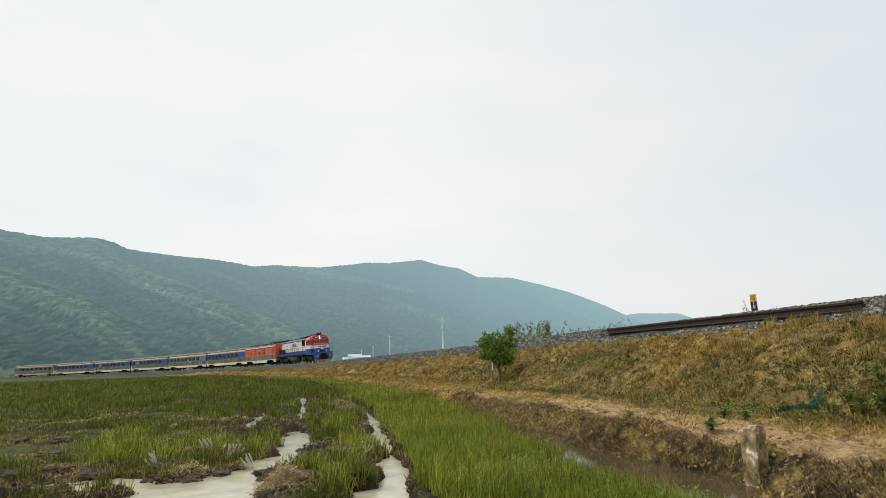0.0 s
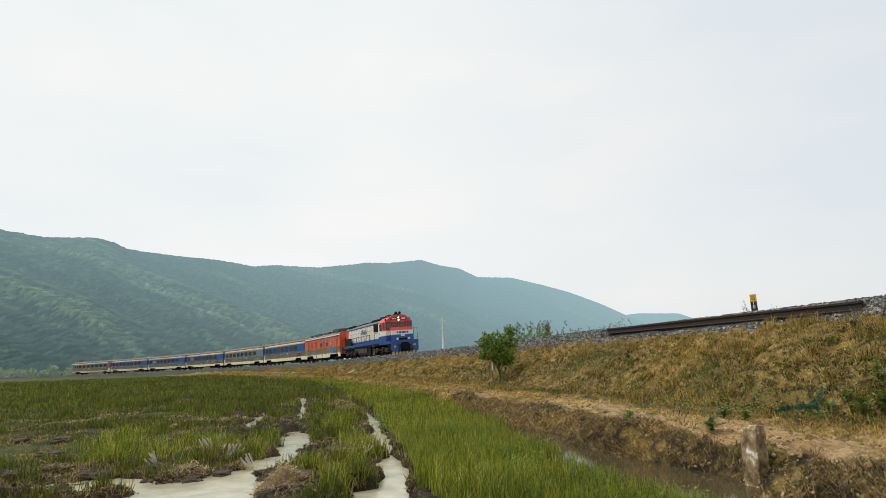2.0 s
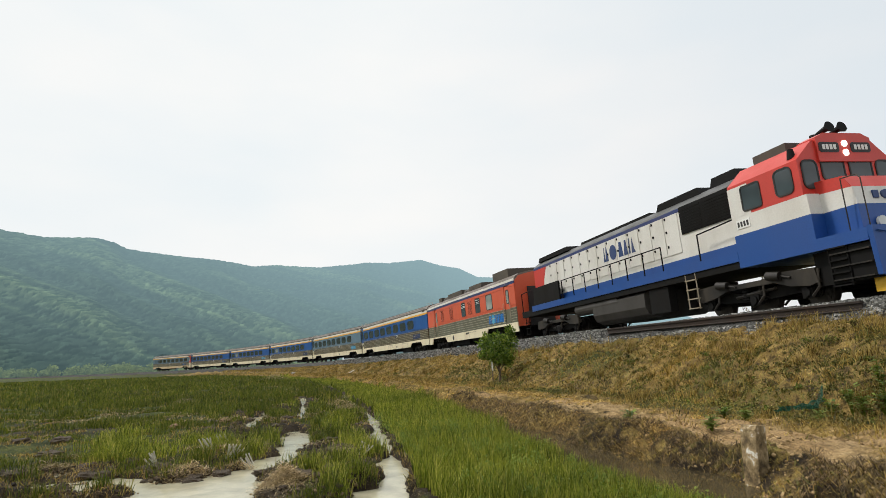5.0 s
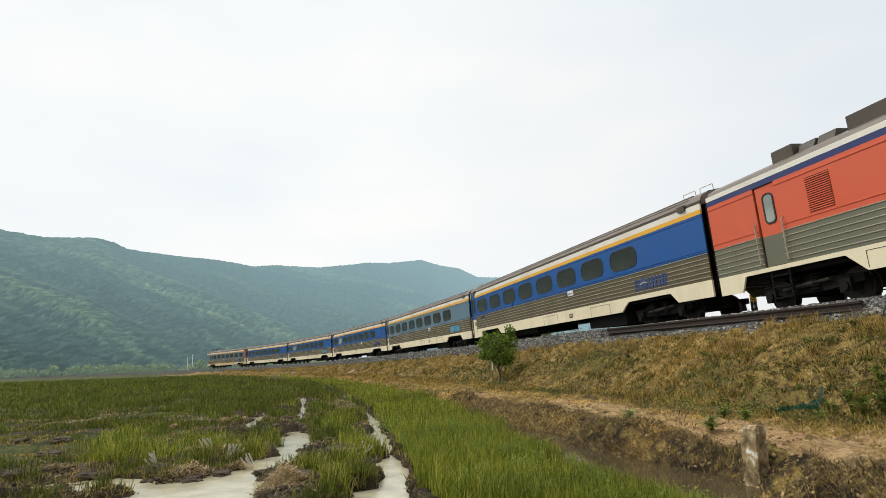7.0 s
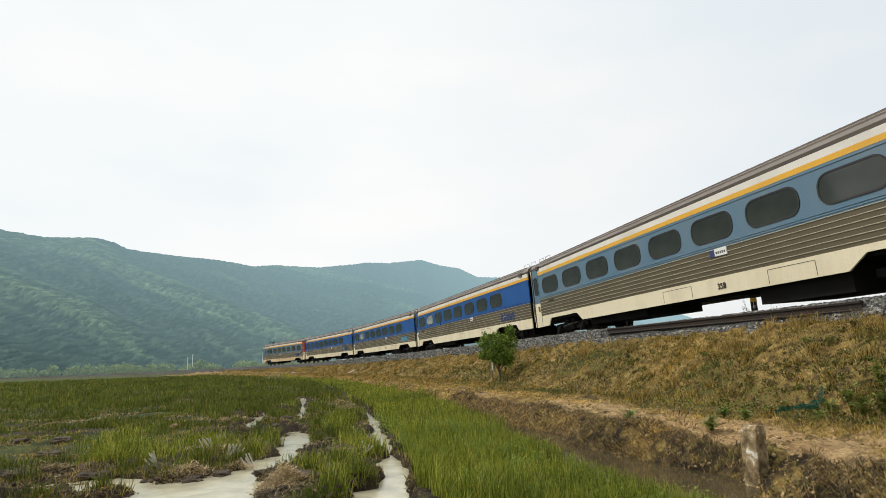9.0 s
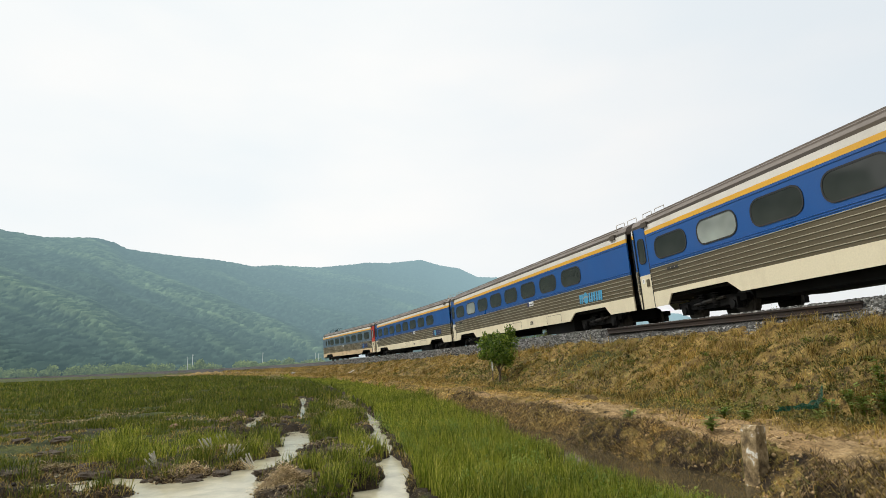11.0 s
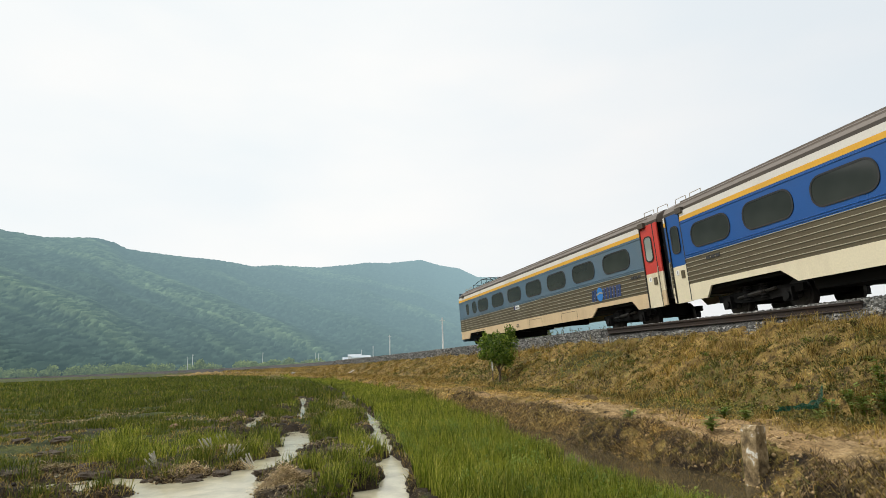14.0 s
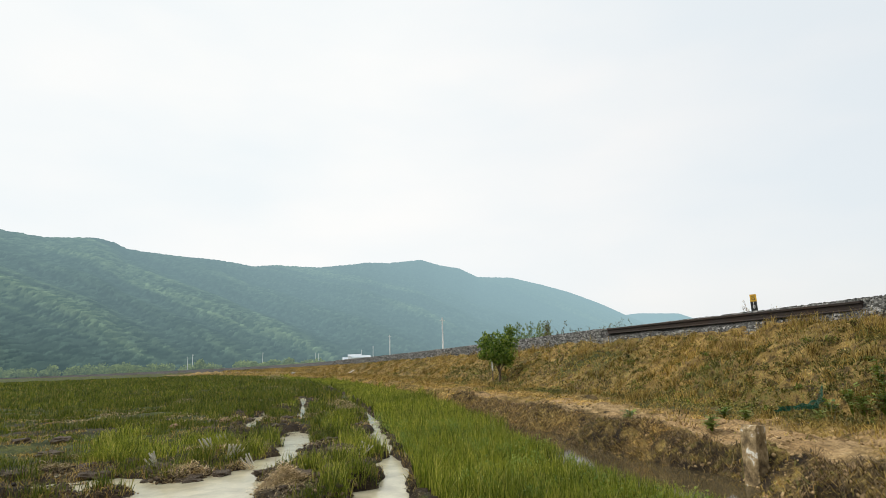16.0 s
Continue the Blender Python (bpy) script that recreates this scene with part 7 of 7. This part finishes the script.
def build_fly():
    f = tagged(new("fly"), "small dark fly darting past in the air", "insect")
    bm = bmesh.new()
    bmesh.ops.create_icosphere(bm, subdivisions=2, radius=1, matrix=Matrix.Diagonal((0.0016, 0.0034, 0.0015, 1)))
    part("body", bm, M_RUBBER, f)
    for s in (-1, 1):
        bm = bmesh.new()
        prism(bm, [(s * 0.001, 0.001), (s * 0.004, 0.0015), (s * 0.0042, -0.001), (s * 0.0012, -0.001)], "z", 0.001, 0.0012)
        part("wing", bm, M_WEED, f)
    return f


FLY = build_fly()


def concrete_post():
    x, y = 2.80, 5.72
    t = tagged(new("concrete_post"), "weathered square concrete marker post with flaking white paint", "post")
    t.matrix_world = pose(x, y, 0.0, 0.5, 1.5, 27) @ Matrix.Diagonal((0.88, 0.88, 1.0, 1))
    bm = bmesh.new()
    w = 0.088
    prism(bm, [(-w, -0.05), (-w * 0.94, 0.50), (-w * 0.7, 0.535), (w * 0.7, 0.53), (w * 0.95, 0.495), (w, -0.05)], "y", -w, w)
    bmesh.ops.subdivide_edges(bm, edges=bm.edges[:], cuts=5, use_grid_fill=True)
    for v in bm.verts:
        v.co += Vector((noise.noise(v.co * 14), noise.noise(v.co * 14 + Vector((9, 0, 0))), noise.noise(v.co * 12))) * 0.009
    part("shaft", bm, M_POST, t)


def post_mat():
    m, nt, b = nodes_of("weathered_post")
    n = add_noise(nt, 7, 6, 0.65)
    f = add_noise(nt, 60, 4, 0.6)
    c = ramp_of(nt, n, [(0.34, (0.05, 0.035, 0.018)), (0.46, (0.20, 0.14, 0.065)), (0.56, (0.38, 0.28, 0.15)), (0.62, (0.74, 0.72, 0.64))])
    g = ramp_of(nt, f, [(0.3, (0.75, 0.75, 0.75)), (0.7, (1.12, 1.12, 1.12))])
    nt.links.new(mix_of(nt, 1.0, c, g, "MULTIPLY"), b.inputs["Base Color"])
    b.inputs["Roughness"].default_value = 0.9
    bump_of(nt, b, f, 0.5, 0.01)
    return m


M_POST = post_mat()
concrete_post()


def speed_sign():
    """The small line-side board beyond the track."""
    p = on_line(6.32, -2.0, 0, False)
    t = tagged(new("trackside_sign"), "narrow black trackside board with yellow head and white 10", "sign")
    gx = math.degrees(math.atan2(p[0], p[1]))
    t.matrix_world = pose(p[0], p[1], p[2] + 0.03, 0, 0, -gx - 4)
    bm = bmesh.new()
    box(bm, -0.1, 0.1, -0.03, 0.03, 0.0, 0.68)
    part("board", bm, M_RUBBER, t, bevel=0.006)
    bm = bmesh.new()
    box(bm, -0.102, 0.102, -0.034, 0.034, 0.68, 0.93)
    part("head", bm, M_YELLOW, t, "yellow head plate", bevel=0.006)
    bm = bmesh.new()
    for a, b, c, d in ((-0.05, 0.05, 0.86, 0.88), (-0.04, 0.04, 0.80, 0.82), (-0.05, -0.03, 0.73, 0.80), (0.03, 0.05, 0.73, 0.80), (-0.05, 0.05, 0.73, 0.75)):
        box(bm, a, b, -0.037, -0.033, c, d)
    part("symbol_bar", bm, M_DARKLETTER, t)
    for ch, z in (("1", 0.61), ("0", 0.49)):
        o = text_part(t, ch, 0, z, 0.16, -1, M_WHITE, y=0.02)


speed_sign()


def green_net():
    rng = np.random.default_rng(8)
    t = tagged(new("net"), "crumpled teal plastic netting lying on the embankment", "net")
    bm = bmesh.new()
    nu, nv = 46, 22
    grid = []
    for i in range(nu):
        row = []
        for j in range(nv):
            a, b = i / (nu - 1), j / (nv - 1)
            x = 4.62 + 1.15 * a + 0.15 * b + 0.07 * noise.noise(Vector((a * 9, b * 7, 1)))
            y = 8.75 + 0.55 * a + 0.28 * b + 0.07 * noise.noise(Vector((a * 9, b * 7, 5)))
            row.append((x, y))
        grid.append(row)
    flat = [p for r in grid for p in r]
    zz = ground_at([p[0] for p in flat], [p[1] for p in flat])[0]
    P = [[Vector((grid[i][j][0], grid[i][j][1], zz[i * nv + j] + 0.10 + 0.09 * abs(noise.noise(Vector((i * 0.22, j * 0.3, 3)))))) for j in range(nv)] for i in range(nu)]
    for i in range(nu):
        for j in range(nv):
            edge = abs(i / (nu - 1) - 0.5) * 2 + 0.5 * noise.noise(Vector((i * 0.2, j * 0.3, 9)))
            if edge > 0.68:
                continue
            for di, dj in ((1, 0), (0, 1)):
                if i + di < nu and j + dj < nv:
                    a, b = P[i][j], P[i + di][j + dj]
                    k = Vector((0, 0, 0.007))
                    s = Vector((0.004, -0.004, 0))
                    q = [bm.verts.new(v) for v in (a - k, b - k, b + k, a + k)]
                    bm.faces.new(q)
                    q = [bm.verts.new(v) for v in (a - s, b - s, b + s, a + s)]
                    bm.faces.new(q)
    part("mesh", bm, M_WIREGREEN, t)


green_net()


def small_things():
    x, y = 6.75, 8.9
    t = tagged(new("hose"), "coil of black hose in the weeds", "hose")
    t.matrix_world = pose(x, y, float(ground_at([x], [y])[0][0]) + 0.03, 20, 10, 0)
    bm = bmesh.new()
    pts = [(0.2 * math.cos(a * 0.5) * (1 + 0.02 * a), 0.12 * math.sin(a * 0.5), 0.004 * a) for a in range(28)]
    tube(bm, pts, 0.018, 6)
    part("coil", bm, M_RUBBER, t)
    p = on_line(52, 5.2, 0, False)
    t = tagged(new("plank"), "weathered plank lying on the grassy slope", "plank")
    t.matrix_world = pose(p[0], p[1], float(ground_at([p[0]], [p[1]])[0][0]) + 0.12, 0, -18, 60)
    bm = bmesh.new()
    box(bm, -0.9, 0.9, -0.07, 0.07, -0.02, 0.02)
    part("board", bm, M_PALESTEM, t, bevel=0.005)
    p = on_line(73, 7.0, 0, False)
    t = tagged(new("stone"), "pale boulder at the foot of the embankment", "stone")
    t.matrix_world = pose(p[0], p[1], float(ground_at([p[0]], [p[1]])[0][0]) + 0.1)
    o = part("boulder", clod_mesh(14, M_CONCRETE), None, t)
    o.matrix_basis = Matrix.Diagonal((0.3, 0.3, 0.3, 1))


small_things()

# ---- the far side of the valley ----


def far_tree_meshes(seed, h, w):
    rng = np.random.default_rng(seed)
    cs = [(rng.uniform(-w, w) * 0.35, rng.uniform(-w, w) * 0.35, h * rng.uniform(0.16, 0.72)) for _ in range(14)]
    V, F = leaf_cloud(rng, cs, [w * rng.uniform(0.22, 0.38) for _ in cs], 1500, 0.85, 0.8, 0.35)
    bm = bmesh.new()
    cyl(bm, (0, 0, 0), (0, 0, h * 0.6), 0.16, 0.07, 7)
    for c in cs[:5]:
        cyl(bm, (0, 0, h * 0.3), c, 0.08, 0.03, 5)
    return mesh_of("trunk", bm, M_BARK), raw_mesh("crown", V, F, M_FARTREE)


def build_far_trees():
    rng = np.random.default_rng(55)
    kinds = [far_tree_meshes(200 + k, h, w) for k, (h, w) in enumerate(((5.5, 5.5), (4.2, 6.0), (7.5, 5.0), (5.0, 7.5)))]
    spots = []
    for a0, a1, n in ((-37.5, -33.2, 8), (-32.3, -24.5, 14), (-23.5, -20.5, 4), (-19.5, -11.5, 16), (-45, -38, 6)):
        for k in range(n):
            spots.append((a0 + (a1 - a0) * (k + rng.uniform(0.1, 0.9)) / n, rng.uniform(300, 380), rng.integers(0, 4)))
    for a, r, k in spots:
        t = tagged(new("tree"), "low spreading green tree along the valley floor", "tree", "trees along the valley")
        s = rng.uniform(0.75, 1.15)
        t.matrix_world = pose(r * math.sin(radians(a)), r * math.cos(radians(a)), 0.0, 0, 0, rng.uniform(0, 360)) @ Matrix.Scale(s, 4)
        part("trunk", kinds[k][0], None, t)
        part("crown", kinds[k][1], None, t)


build_far_trees()


def pole(az, dist, height):
    t = tagged(new("utility_pole"), "slender grey concrete utility pole in painted haze", "pole", "poles along the valley")
    t.matrix_world = pose(dist * math.sin(radians(az)), dist * math.cos(radians(az)), 0, 0, 0, 20)
    bm = bmesh.new()
    cyl(bm, (0, 0, 0), (0, 0, height), 0.19, 0.12, 10)
    part("shaft", bm, M_FARWALL, t)
    bm = bmesh.new()
    box(bm, -0.5, 0.5, -0.05, 0.05, height - 0.6, height - 0.5)
    part("crossarm", bm, M_FARWALL, t)


for az, dist, h in ((-0.30, 120, 10.0), (-5.36, 190, 10.2), (-6.95, 300, 10.2), (-8.05, 345, 9.5), (-2.7, 330, 7.0), (-12.3, 360, 9.0), (-12.0, 380, 9.0), (-17.0, 360, 10.0), (-22.9, 350, 9.5), (-23.3, 360, 8.5)):
    pole(az, dist, h)


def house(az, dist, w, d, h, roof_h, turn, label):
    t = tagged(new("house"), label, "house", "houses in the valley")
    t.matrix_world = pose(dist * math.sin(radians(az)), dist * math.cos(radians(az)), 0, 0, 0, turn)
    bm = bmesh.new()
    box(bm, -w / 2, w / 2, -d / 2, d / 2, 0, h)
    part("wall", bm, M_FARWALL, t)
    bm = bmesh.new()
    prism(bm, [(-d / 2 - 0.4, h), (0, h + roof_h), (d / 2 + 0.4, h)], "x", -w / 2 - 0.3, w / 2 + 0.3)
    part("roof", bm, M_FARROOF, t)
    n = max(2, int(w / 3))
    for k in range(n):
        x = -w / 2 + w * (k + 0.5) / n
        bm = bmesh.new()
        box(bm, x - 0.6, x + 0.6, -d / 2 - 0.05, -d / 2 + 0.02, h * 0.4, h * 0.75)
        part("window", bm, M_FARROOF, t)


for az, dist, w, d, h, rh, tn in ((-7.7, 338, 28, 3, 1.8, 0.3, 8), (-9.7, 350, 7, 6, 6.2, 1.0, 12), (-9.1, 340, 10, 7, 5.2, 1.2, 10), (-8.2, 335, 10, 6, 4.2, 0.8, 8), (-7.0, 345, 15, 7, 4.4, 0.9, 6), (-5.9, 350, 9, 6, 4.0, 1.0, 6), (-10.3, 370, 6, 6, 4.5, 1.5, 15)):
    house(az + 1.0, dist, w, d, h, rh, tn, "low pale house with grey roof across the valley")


motions()
